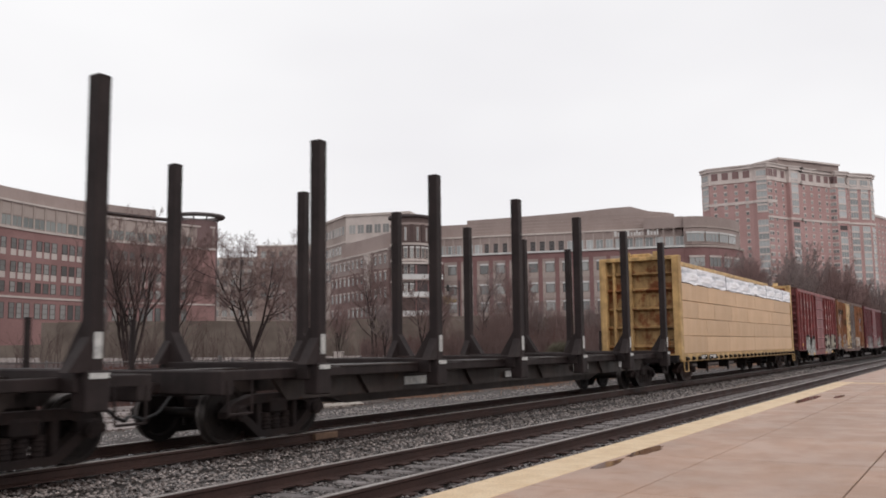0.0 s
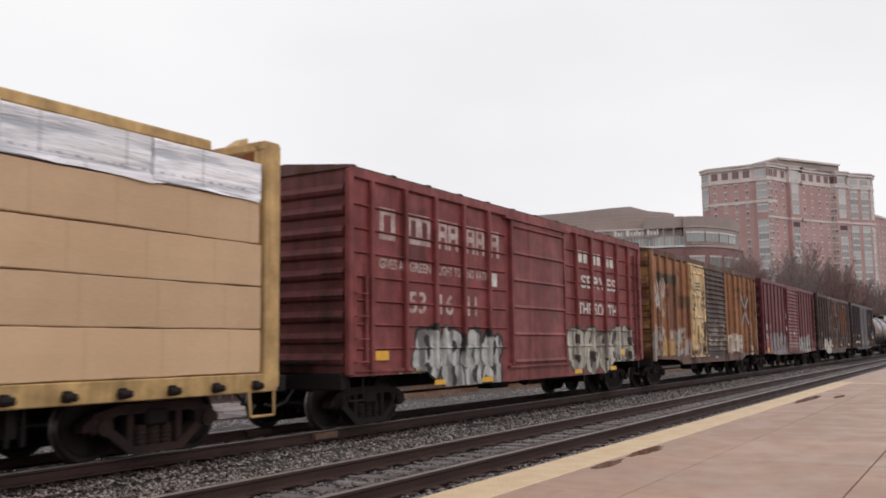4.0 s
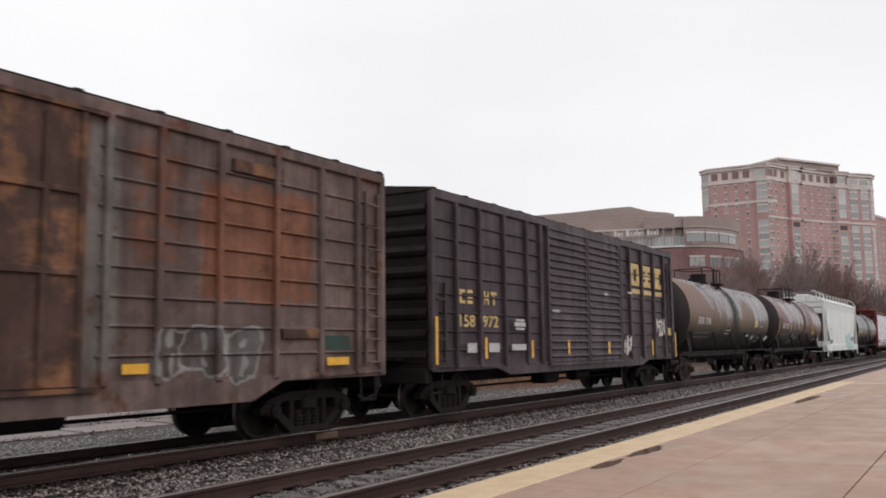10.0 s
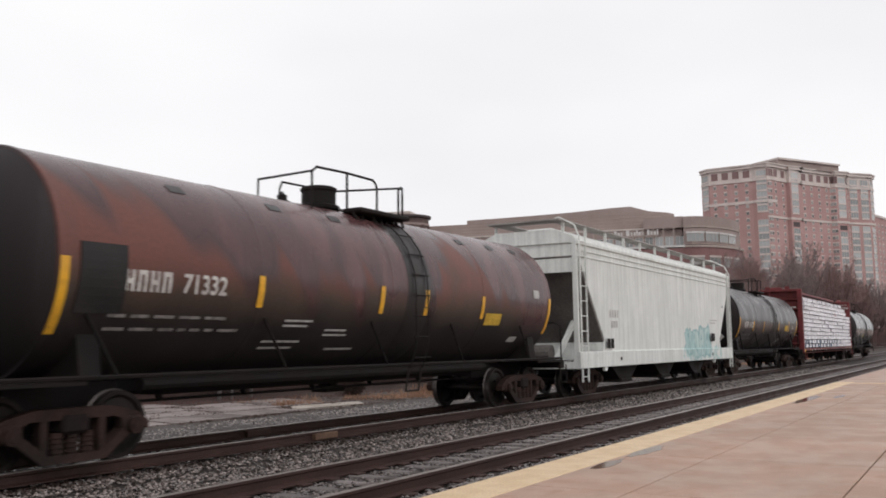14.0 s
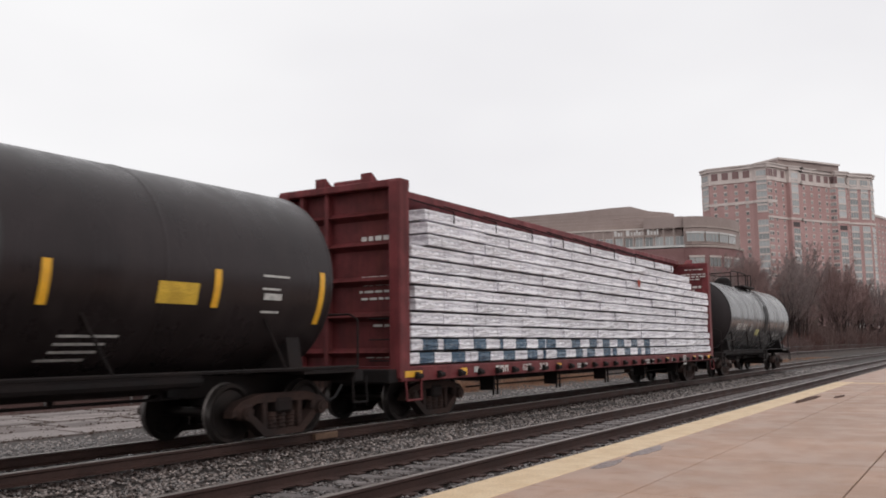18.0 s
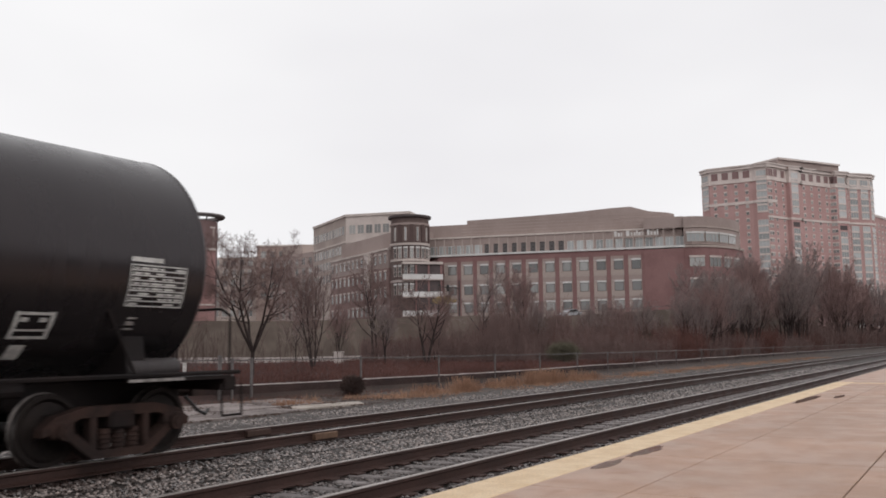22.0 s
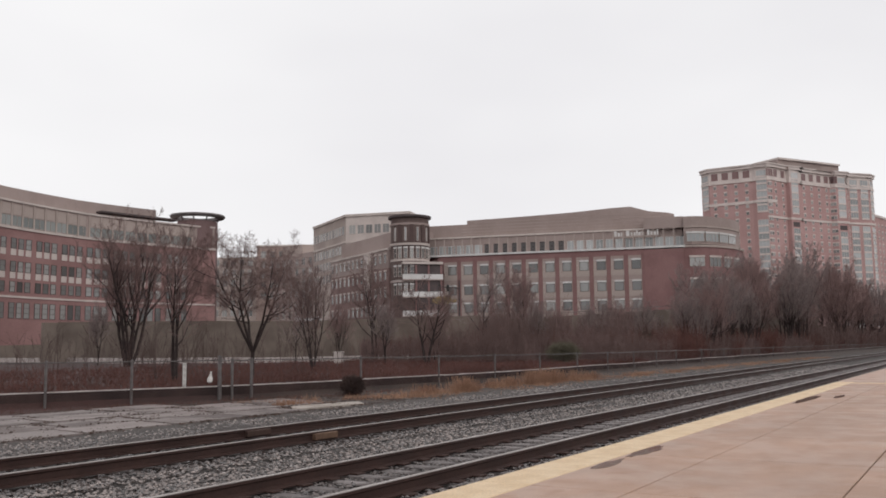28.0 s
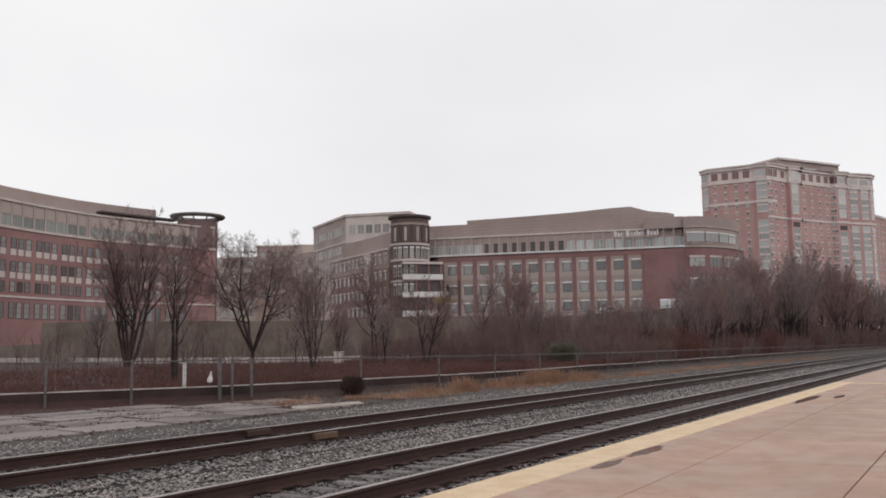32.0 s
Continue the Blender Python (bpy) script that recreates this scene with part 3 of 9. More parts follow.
# ---------------- bare trees ----------------
def tubes_mesh(name, segs, sides, material):
    """One mesh of many tapered sticks; segs: rows of start, end, radius, radius."""
    a = np.array(segs, dtype=float)
    p, q, r1, r2 = a[:, 0:3], a[:, 3:6], a[:, 6], a[:, 7]
    d = q - p
    d /= np.linalg.norm(d, axis=1)[:, None] + 1e-9
    up = np.where(np.abs(d[:, 2:3]) > 0.9, np.array([[1.0, 0, 0]]), np.array([[0, 0, 1.0]]))
    u = np.cross(d, up)
    u /= np.linalg.norm(u, axis=1)[:, None]
    w = np.cross(d, u)
    ang = np.arange(sides) * 2 * np.pi / sides
    ring = np.cos(ang)[None, :, None] * u[:, None, :] + np.sin(ang)[None, :, None] * w[:, None, :]
    v = np.concatenate([p[:, None, :] + ring * r1[:, None, None], q[:, None, :] + ring * r2[:, None, None]], axis=1).reshape(-1, 3)
    base = (np.arange(len(a)) * 2 * sides)[:, None, None]
    i = np.arange(sides)
    quad = np.stack([i, (i + 1) % sides, sides + (i + 1) % sides, sides + i], axis=1)[None]
    f = (base + quad).reshape(-1, 4)
    me = bpy.data.meshes.new(name)
    me.from_pydata(v.tolist(), [], f.tolist())
    me.materials.append(material)
    me.shade_smooth()
    return me


BARK = mat("dark_winter_bark", (0.048, 0.034, 0.032), (0.034, 0.025, 0.024), 2.0, 25, 0.9, 0.0, 0.4)
# Twig tones are raised well above bare wood to put distance haze into them.
TWIG_RED = mat("reddish_brown_twigs", (0.310, 0.205, 0.192), (0.245, 0.163, 0.152), 0.8, 10, 0.9, 0.0, 0.0)
TWIG_GREY = mat("grey_brown_twigs", (0.295, 0.233, 0.222), (0.235, 0.183, 0.174), 0.8, 10, 0.9, 0.0, 0.0)
SCRUB = mat("red_brown_winter_scrub", (0.150, 0.067, 0.056), (0.102, 0.047, 0.040), 0.3, 6, 0.95, 0.0, 0.0)
TWIG_NEAR = mat("dark_wet_twigs", (0.215, 0.142, 0.132), (0.165, 0.110, 0.102), 0.8, 10, 0.9, 0.0, 0.0)
BRUSH = mat("brown_winter_brush", (0.190, 0.125, 0.116), (0.148, 0.099, 0.091), 0.3, 6, 0.95, 0.0, 0.0)


def grow(rnd, segs, p, d, length, r, level, depth, spread, rise, kids, thin):
    """A wavering limb that carries side limbs, which do the same."""
    steps = (6, 5, 4, 3, 2)[level]
    pts, rad = [p], [r]
    for i in range(steps):
        wob = (0.10, 0.15, 0.2, 0.25, 0.3)[level]
        d = (d + Vector((rnd.gauss(0, wob), rnd.gauss(0, wob), rnd.gauss(0, wob * 0.6) + rise * 0.16))).normalized()
        p = p + d * (length / steps)
        pts.append(p)
        rad.append(max(thin, r * (1 - 0.85 * (i + 1) / steps)))
    for i in range(steps):
        segs[min(level, 3)].append((*pts[i], *pts[i + 1], rad[i], rad[i + 1]))
    if level >= depth:
        return
    n = kids[level]
    lo = 0.30 if level == 0 else 0.18
    for i in range(n):
        q = lo + (1 - lo) * (i + 0.9 * rnd.random()) / n
        s = min(steps - 1, int(q * steps))
        at = pts[s].lerp(pts[s + 1], min(1.0, q * steps - s))
        way = (pts[s + 1] - pts[s]).normalized()
        side = way.orthogonal().normalized()
        side.rotate(Matrix.Rotation(rnd.random() * 2 * math.pi, 3, way))
        nd = (way * (1.05 - spread * 0.6) + side * (0.35 + 0.75 * spread) + Vector((0, 0, 0.2 * rise))).normalized()
        ln = length * rnd.uniform(0.38, 0.62) * (1.0 - 0.42 * q) * (1.12, 1.0, 1.2, 1.3)[level]
        grow(rnd, segs, at, nd, ln, max(thin, r * (1 - 0.8 * q) * 0.6), level + 1, depth, spread, rise, kids, thin)


def bare_tree(label, seed, height, r, stems=1, spread=0.6, rise=0.5, kids=(7, 6, 5, 4), twig=None, m=None, group="bare trees", fork=0.3, bole=0.0, thin=0.008):
    rnd = random.Random(seed)
    segs = {0: [], 1: [], 2: [], 3: []}
    if bole:
        segs[0] += [(0, 0, -0.3, 0.03, 0.02, bole * 0.5, r * 1.5, r * 1.25), (0.03, 0.02, bole * 0.5, 0, 0, bole + 0.1, r * 1.25, r * 1.15)]
    for i in range(stems):
        a = 2 * math.pi * (i + 0.5 * rnd.random()) / max(1, stems)
        lean = 0.0 if stems == 1 else fork * rnd.uniform(0.6, 1.25)
        d = Vector((math.cos(a) * lean, math.sin(a) * lean, 1)).normalized()
        o = Vector((math.cos(a), math.sin(a), 0)) * (0.0 if stems == 1 else r * (0.4 if bole else 0.9))
        grow(rnd, segs, o + Vector((0, 0, bole if bole else -0.25)), d, (height - bole) * rnd.uniform(0.78, 0.96), r, 0, 4, spread, rise, kids, thin)
    t = thing("bare_tree", label, "tree", m, group)
    part("trunk", tubes_mesh("trunk", segs[0] + segs[1], 6, BARK), None, t, "dark forked trunk and limbs")
    part("crown", tubes_mesh("crown", segs[2] + segs[3], 3, twig or TWIG_GREY), None, t, "bare twigs with no leaves")
    return t


bare_tree("many-stemmed bare tree with upswept reddish branches", 31, 11.6, 0.16, 8, 0.40, 0.8, (9, 6, 5, 3), TWIG_NEAR, pose(53.4, 65.3, 0, 0, 0, 0), fork=0.33, thin=0.009)
bare_tree("slim bare tree with reddish twigs behind the fence", 12, 6.7, 0.095, 2, 0.45, 0.6, (11, 7, 5, 3), TWIG_NEAR, pose(29.4, 32.6, -0.05, 0, 0, 0), fork=0.10, thin=0.006)
bare_tree("wide-forked bare tree with a grey twiggy crown", 27, 6.3, 0.072, 5, 0.78, 0.28, (10, 8, 6, 4), TWIG_NEAR, pose(30.0, 28.3, -0.05, 0, 0, 40), fork=0.54, bole=1.4, thin=0.005)
bare_tree("cluster of slim upright bare stems", 14, 6.4, 0.07, 5, 0.3, 0.9, (8, 5, 4, 3), TWIG_NEAR, pose(47.3, 39.1, 0, 0, 0, 0), fork=0.08, thin=0.008)
bare_tree("bare tree with spreading side branches", 15, 9.6, 0.15, 2, 0.6, 0.5, (11, 7, 5, 3), TWIG_NEAR, pose(77.0, 55.2, 0, 0, 0, 0), fork=0.12, thin=0.010)
bare_tree("bare tree forked low into a wide V", 16, 7.0, 0.13, 2, 0.6, 0.5, (10, 7, 5, 3), TWIG_NEAR, pose(63.9, 40.5, 0, 0, 0, 30), fork=0.30, thin=0.009)
tree_g = bare_tree("single-trunked young bare tree", 17, 8.5, 0.15, 1, 0.48, 0.7, (14, 7, 5, 3), TWIG_GREY, pose(81.8, 44.9, 0, 0, 0, 0), thin=0.010)
tree_h = bare_tree("dense bare tree with fine reddish twigs", 18, 10.8, 0.13, 4, 0.34, 0.9, (10, 6, 5, 3), TWIG_RED, pose(103.0, 51.2, 0, 0, 0, 0), fork=0.18, thin=0.012)
tree_i = bare_tree("tall grey-brown bare woodland tree", 19, 12.0, 0.17, 2, 0.40, 0.85, (13, 7, 5, 3), TWIG_GREY, pose(128.0, 35.0, 0, 0, 0, 0), fork=0.14, thin=0.014)


ROAD_NEAR = [(20.0, 190.0), (60.0, 150.0), (86.0, 121.0), (96.0, 106.0), (112.0, 96.0), (134.0, 74.0), (152.0, 62.0), (171.0, 50.5), (196.0, 40.0), (226.0, 34.0)]


def place_woods():
    """The bare woods beside the line, thinning to the west."""
    rnd = random.Random(5)
    kinds = [tree_h, tree_i, tree_g, tree_h, tree_i]
    spots = []
    for i in range(74):
        x = 102 + 250 * rnd.random() ** 1.35
        y = along(WALL_LINE, x) + 2.5 + rnd.random() ** 1.2 * max(3.0, x * 0.262 - along(WALL_LINE, x) - 2.0)
        q = y / x
        rise = 0.060 + 0.036 * min(1.0, max(0.0, (q - 0.075) / 0.07)) - 0.030 * min(1.0, max(0.0, (q - 0.205) / 0.05))
        tall = 1.45 + rise * math.hypot(x, y) * rnd.uniform(0.62, 1.08)
        if x > 226 or y < along(ROAD_NEAR, x) - 1.5:
            spots.append((x, y, min(1.9, tall / 11.6)))
    for x, q, s in ((95, 0.40, 0.55), (104, 0.36, 0.6), (118, 0.345, 0.5), (124, 0.315, 0.55), (112, 0.29, 0.6), (88, 0.475, 0.5), (72, 0.62, 0.5), (66, 0.70, 0.45), (60, 0.86, 0.5), (98, 0.44, 0.5), (58, 1.30, 0.45), (90, 0.78, 0.6), (126, 0.375, 0.6), (108, 0.41, 0.5), (132, 0.33, 0.5), (100, 0.335, 0.55), (305, 0.096, 1.35), (325, 0.090, 1.5), (345, 0.086, 1.5), (352, 0.081, 1.4), (290, 0.103, 1.4), (270, 0.112, 1.45), (330, 0.101, 1.6), (300, 0.108, 1.6), (355, 0.092, 1.7)):
        spots.append((x, x * q, s))
    for i, (x, y, s) in enumerate(spots):
        k = kinds[i % len(kinds)]
        c = copy_thing(k, pose(x, y, 0, 0, 0, rnd.uniform(0, 360)))
        c.scale = (s, s, s * rnd.uniform(0.9, 1.1))


place_woods()


def build_brush():
    """Thickets of thin winter stems, too many to count."""
    rnd = random.Random(8)
    red, dark = [], []
    for i in range(26000):
        x = rnd.uniform(12, 75) if i % 3 == 0 else rnd.uniform(70, 370) if i % 3 == 1 else rnd.uniform(80, 170)
        w = along(WALL_LINE, x)
        y = w + 1.0 + abs(rnd.gauss(0, 1)) * (9 if x < 75 else 13)
        clump = noise.noise((x * 0.07, y * 0.07, 2.0))
        if x < 70:
            y = w + 0.4 + rnd.random() ** 1.3 * 26
        if x >= 70 and clump < -0.25 and rnd.random() < 0.7:
            continue
        tall = (0.28 + 0.5 * max(0, clump)) if x < 70 else 1.4 + 2.6 * (0.5 + clump)
        h = tall * rnd.uniform(0.5, 1.3)
        r = 0.006 + 0.00012 * x
        p = Vector((x, y, -0.1))
        d = Vector((rnd.gauss(0, 0.28), rnd.gauss(0, 0.28), 1)).normalized()
        q = p + d * h * 0.6
        e = q + (d + Vector((rnd.gauss(0, 0.3), rnd.gauss(0, 0.3), 0))).normalized() * h * 0.4
        s = red if clump > 0.1 or x < 70 else dark
        s.append((*p, *q, r, r * 0.8)), s.append((*q, *e, r * 0.8, r * 0.3))
        for k in range(2):
            b = p.lerp(q, rnd.uniform(0.4, 1.0))
            o = b + (d + Vector((rnd.gauss(0, 0.7), rnd.gauss(0, 0.7), 0.1))).normalized() * h * 0.4
            s.append((*b, *o, r * 0.6, r * 0.25))
    for i in range(4200):
        x = rnd.uniform(190, 385)
        p = Vector((x, along(WALL_LINE, x) + 1.0 + 16 * rnd.random(), -0.1))
        d = Vector((rnd.gauss(0, 0.22), rnd.gauss(0, 0.22), 1)).normalized()
        q = p + d * rnd.uniform(2.5, 6.0)
        dark.append((*p, *q, 0.06, 0.02))
        for k in range(3):
            b = p.lerp(q, rnd.uniform(0.3, 1.0))
            dark.append((*b, *(b + (d + Vector((rnd.gauss(0, 0.6), rnd.gauss(0, 0.6), 0))).normalized() * 1.6), 0.035, 0.012))
    solid("brush", tubes_mesh("brush", red, 3, SCRUB), None, "reddish leafless thicket behind the fence", "brush", "stuff")
    solid("brush", tubes_mesh("brush", dark, 3, BRUSH), None, "dark brown leafless undergrowth below the woods", "brush", "stuff")


build_brush()


def build_scrub():
    """Low dead growth that covers the bank behind the fence, and a tangle of saplings before the road's wall."""
    rnd = random.Random(18)
    low, tall = [], []
    for i in range(17000):
        x = 10 + 66 * rnd.random()
        y = along(WALL_LINE, x) + 0.25 + 34 * rnd.random() ** 1.7
        h = rnd.uniform(0.10, 0.38) * (0.8 + 0.6 * noise.noise((x * 0.2, y * 0.2, 7.0))) * (1.0 + (y - 25) * 0.018)
        p = Vector((x, y, -0.12))
        d = Vector((rnd.gauss(0, 0.5), rnd.gauss(0, 0.5), 1)).normalized()
        q = p + d * (h + 0.1)
        e = q + Vector((rnd.gauss(0, 0.5), rnd.gauss(0, 0.5), rnd.uniform(-0.2, 0.6))) * h * 0.7
        low += [(*p, *q, 0.016, 0.012), (*q, *e, 0.012, 0.005)]
    for i in range(420):
        x = rnd.uniform(30, 82)
        y = max(along(WALL_LINE, x) + 9, x * rnd.uniform(0.72, 1.55))
        if y > 104 - 0.2 * x or noise.noise((x * 0.12, y * 0.12, 1.0)) < -0.1:
            continue
        h = rnd.uniform(1.2, 3.6)
        p = Vector((x, y, -0.1))
        d = Vector((rnd.gauss(0, 0.2), rnd.gauss(0, 0.2), 1)).normalized()
        q = p + d * h
        tall.append((*p, *q, 0.022, 0.008))
        for j in range(5):
            b = p.lerp(q, rnd.uniform(0.25, 0.95))
            e = b + (d + Vector((rnd.gauss(0, 0.6), rnd.gauss(0, 0.6), 0.1))).normalized() * h * rnd.uniform(0.2, 0.5)
            tall.append((*b, *e, 0.012, 0.005))
    # thickets on the bank below the long office
    thicket = []
    for i in range(2600):
        x = rnd.uniform(66, 118)
        y = x * rnd.uniform(0.47, 0.74)
        c = noise.noise((x * 0.16, y * 0.16, 4.0))
        if c < -0.22:
            continue
        h = rnd.uniform(1.0, 2.2) * (1.2 + 1.3 * max(0.0, c))
        p = Vector((x, y, -0.1))
        d = Vector((rnd.gauss(0, 0.22), rnd.gauss(0, 0.22), 1)).normalized()
        q = p + d * h
        thicket.append((*p, *q, 0.030, 0.010))
        for j in range(4):
            b = p.lerp(q, rnd.uniform(0.2, 0.95))
            e = b + (d + Vector((rnd.gauss(0, 0.6), rnd.gauss(0, 0.6), 0.1))).normalized() * h * rnd.uniform(0.2, 0.45)
            thicket.append((*b, *e, 0.016, 0.006))
    # taller shrubs, each a sheaf of stems
    for i in range(300):
        x = rnd.uniform(72, 122)
        y = x * rnd.uniform(0.34, 0.55)
        c = noise.noise((x * 0.13, y * 0.13, 6.0))
        if y < along(WALL_LINE, x) + 3 or c < 0.02:
            continue
        size = rnd.uniform(3.0, 6.2) * (0.9 + 0.9 * c)
        for k in range(7):
            p = Vector((x + rnd.gauss(0, 0.3), y + rnd.gauss(0, 0.3), -0.1))
            d = Vector((rnd.gauss(0, 0.17), rnd.gauss(0, 0.17), 1)).normalized()
            q = p + d * size * rnd.uniform(0.6, 1.0)
            thicket.append((*p, *q, 0.034, 0.008))
            for j in range(9):
                b = p.lerp(q, rnd.uniform(0.25, 1.0))
                e = b + (d + Vector((rnd.gauss(0, 0.4), rnd.gauss(0, 0.4), 0.15))).normalized() * size * rnd.uniform(0.12, 0.3)
                thicket.append((*b, *e, 0.015, 0.006))
    solid("brush", tubes_mesh("brush", thicket, 3, BRUSH), None, "leafless brown thickets on the bank before the road wall", "brush", "stuff")
    for i in range(3800):
        x = 8 + 40 * rnd.random()
        y = along(WALL_LINE, x) - 0.15 - 2.3 * rnd.random() ** 1.4
        if noise.noise((x * 0.8, y * 1.1, 9.0)) < -0.05:
            continue
        h = rnd.uniform(0.03, 0.15)
        p = Vector((x, y, -0.64))
        q = p + Vector((rnd.gauss(0, 0.7), rnd.gauss(0, 0.7), 1)).normalized() * (h + 0.05)
        low.append((*p, *q, 0.014, 0.006))
    solid("scrub", tubes_mesh("scrub", low, 3, SCRUB), None, "low red-brown dead weeds behind the fence", "weeds", "stuff")
    solid("saplings", tubes_mesh("saplings", tall, 3, mat("dark_sapling_bark", (0.105, 0.068, 0.062), (0.078, 0.052, 0.047), 0.8, 10, 0.9, 0.0, 0.0)), None, "tangle of thin bare saplings before the road wall", "brush", "stuff")


build_scrub()


def build_grass():
    rnd = random.Random(9)
    segs = []
    for i in range(19000):
        x = 24.5 + 105 * rnd.random() ** 1.6
        c = 0.5 + 0.5 * noise.noise((x * 0.35, 1.0, 0.0))
        y = 21.3 - 0.02 * (x - 25) + rnd.gauss(0, 0.95) + (1.2 if x < 30 else 0)
        if x < 29 and y < 21.2:
            continue
        h = rnd.uniform(0.10, 0.36) * (0.35 + 1.2 * c * (0.5 + noise.noise((x * 0.9, y * 0.9, 5)) * 0.9))
        if h < 0.06 or noise.noise((x * 0.55, y * 0.8, 2.0)) < -0.04:
            continue
        d = Vector((rnd.gauss(0.1, 0.45), rnd.gauss(0, 0.45), 1)).normalized() * h
        segs.append((x, y, -0.66, x + d.x, y + d.y, -0.66 + d.z, 0.013, 0.004))
    for x, h in ((36.6, 0.85), (37.3, 0.7), (44.0, 1.0), (45.0, 0.85), (45.8, 0.95), (46.6, 0.95), (47.5, 0.8), (50.0, 0.8), (52.5, 0.6), (33.5, 0.55), (40.0, 0.6), (41.5, 0.7)):
        for i in range(190):
            d = Vector((rnd.gauss(-0.15, 0.35), rnd.gauss(0, 0.3), 1)).normalized() * h * rnd.uniform(0.4, 1.0)
            px, py = x + rnd.gauss(0, 0.35), 21.2 + rnd.gauss(0, 0.3)
            segs.append((px, py, -0.66, px + d.x, py + d.y, -0.66 + d.z, 0.012, 0.004))
    straw = mat("dry_straw_grass", (0.40, 0.238, 0.158), (0.27, 0.150, 0.100), 0.7, 8, 0.9, 0.0, 0.0)
    solid("dry_grass", tubes_mesh("dry_grass", segs, 3, straw), None, "dry straw-coloured grass along the ballast", "grass", "stuff")


build_grass()


def round_bush(name, label, x, y, z, r, seed, material, flat=1.0):
    rnd = random.Random(seed)
    segs = []
    for i in range(1500):
        d = Vector((rnd.gauss(0, 1), rnd.gauss(0, 1), rnd.gauss(0.25, 0.8))).normalized()
        k = r * rnd.uniform(0.45, 1.05)
        p = Vector((0, 0, r * 0.75)) + Vector((d.x, d.y, d.z * flat)) * k * 0.35
        q = Vector((0, 0, r * 0.75)) + Vector((d.x, d.y, d.z * flat * 0.85)) * k
        segs.append((*p, *q, 0.012, 0.004))
        for j in range(2):
            e = q + Vector((rnd.gauss(0, 0.1), rnd.gauss(0, 0.1), rnd.gauss(0.03, 0.1))) * r * 1.4
            b = p.lerp(q, rnd.uniform(0.6, 1.0))
            segs.append((*b, *e, 0.012, 0.006))
    t = thing(name, label, "shrub", pose(x, y, z))
    part("stem", Geo().cyl((0, 0, -0.1), (0, 0, r * 0.8), 0.05, 8, 0.03), BARK, t)
    part("foliage", tubes_mesh("foliage", segs, 3, material), None, t)


round_bush("shrub", "round dark reddish-brown shrub in front of the fence", 31.6, 23.9, -0.62, 0.54, 3, mat("dark_red_brown_foliage", (0.085, 0.055, 0.049), (0.060, 0.042, 0.038), 3, 12, 0.9))
round_bush("shrub", "low rounded green evergreen shrub beyond the fence", 63.0, 27.6, -0.1, 1.3, 4, mat("dull_evergreen", (0.165, 0.148, 0.105), (0.125, 0.112, 0.082), 3, 12, 0.9), 0.7)
round_bush("shrub", "narrow dark green evergreen in the undergrowth", 95.0, 32.0, -0.1, 1.5, 5, mat("dark_conifer_green", (0.040, 0.046, 0.032), (0.03, 0.034, 0.025), 3, 12, 0.9), 1.5)


# ---------------- buildings across the line ----------------
# Brick, beige and pale trim are lightened: the distance haze is in their colours.
BRICK = mat("weathered_red_brick", (0.268, 0.152, 0.147), (0.224, 0.125, 0.121), 0.15, 3.0, 0.85, 0.0, 0.2)
BRICK_C = mat("hazed_red_brick", (0.325, 0.190, 0.180), (0.278, 0.160, 0.152), 0.15, 3.0, 0.85, 0.0, 0.2)
BRICK_T = mat("hazed_pinkish_brick", (0.485, 0.310, 0.296), (0.430, 0.268, 0.254), 0.1, 2.0, 0.85, 0.0, 0.2)
BEIGE = mat("grey_beige_panel", (0.358, 0.285, 0.264), (0.316, 0.250, 0.231), 0.12, 3.0, 0.8, 0.0, 0.1)
BEIGE_L = mat("pale_grey_beige_stone", (0.43, 0.355, 0.322), (0.36, 0.295, 0.268), 0.15, 3.0, 0.8, 0.0, 0.1)
ROOF_GREY = mat("dark_grey_roof_edge", (0.105, 0.084, 0.084), (0.080, 0.064, 0.065), 0.3, 3.0, 0.7, 0.0, 0.1)
TRIM = mat("pale_stone_trim", (0.60, 0.525, 0.49), (0.52, 0.45, 0.42), 0.3, 4.0, 0.75, 0.0, 0.1)
WHITE_TRIM = mat("white_painted_trim", (0.68, 0.66, 0.65), (0.58, 0.56, 0.55), 0.3, 4.0, 0.6, 0.0, 0.05)
TOWER_STONE = mat("hazed_pale_stone_trim", (0.68, 0.595, 0.56), (0.60, 0.52, 0.49), 0.2, 3.0, 0.8, 0.0, 0.1)
CONCRETE = mat("stained_retaining_concrete", (0.186, 0.150, 0.128), (0.126, 0.100, 0.086), 0.25, 2.0, 0.9, 0.0, 0.3)
GLASS = Nodes("window_glass")
GLASS.put(GLASS.b.inputs["Base Color"], GLASS.mix(GLASS.step(GLASS.random(), 0, 1), (0.095, 0.092, 0.090), (0.36, 0.352, 0.338)))
GLASS.b.inputs["Roughness"].default_value = 0.12
GLASS.b.inputs["Specular IOR Level"].default_value = 0.9
GLASS = GLASS.m
GLASS_PALE = Nodes("pale_green_bay_glass")
GLASS_PALE.put(GLASS_PALE.b.inputs["Base Color"], GLASS_PALE.mix(GLASS_PALE.step(GLASS_PALE.random(), 0, 1), (0.22, 0.23, 0.23), (0.42, 0.43, 0.43)))
GLASS_PALE.b.inputs["Roughness"].default_value = 0.12
GLASS_PALE.b.inputs["Specular IOR Level"].default_value = 0.9
GLASS_PALE = GLASS_PALE.m


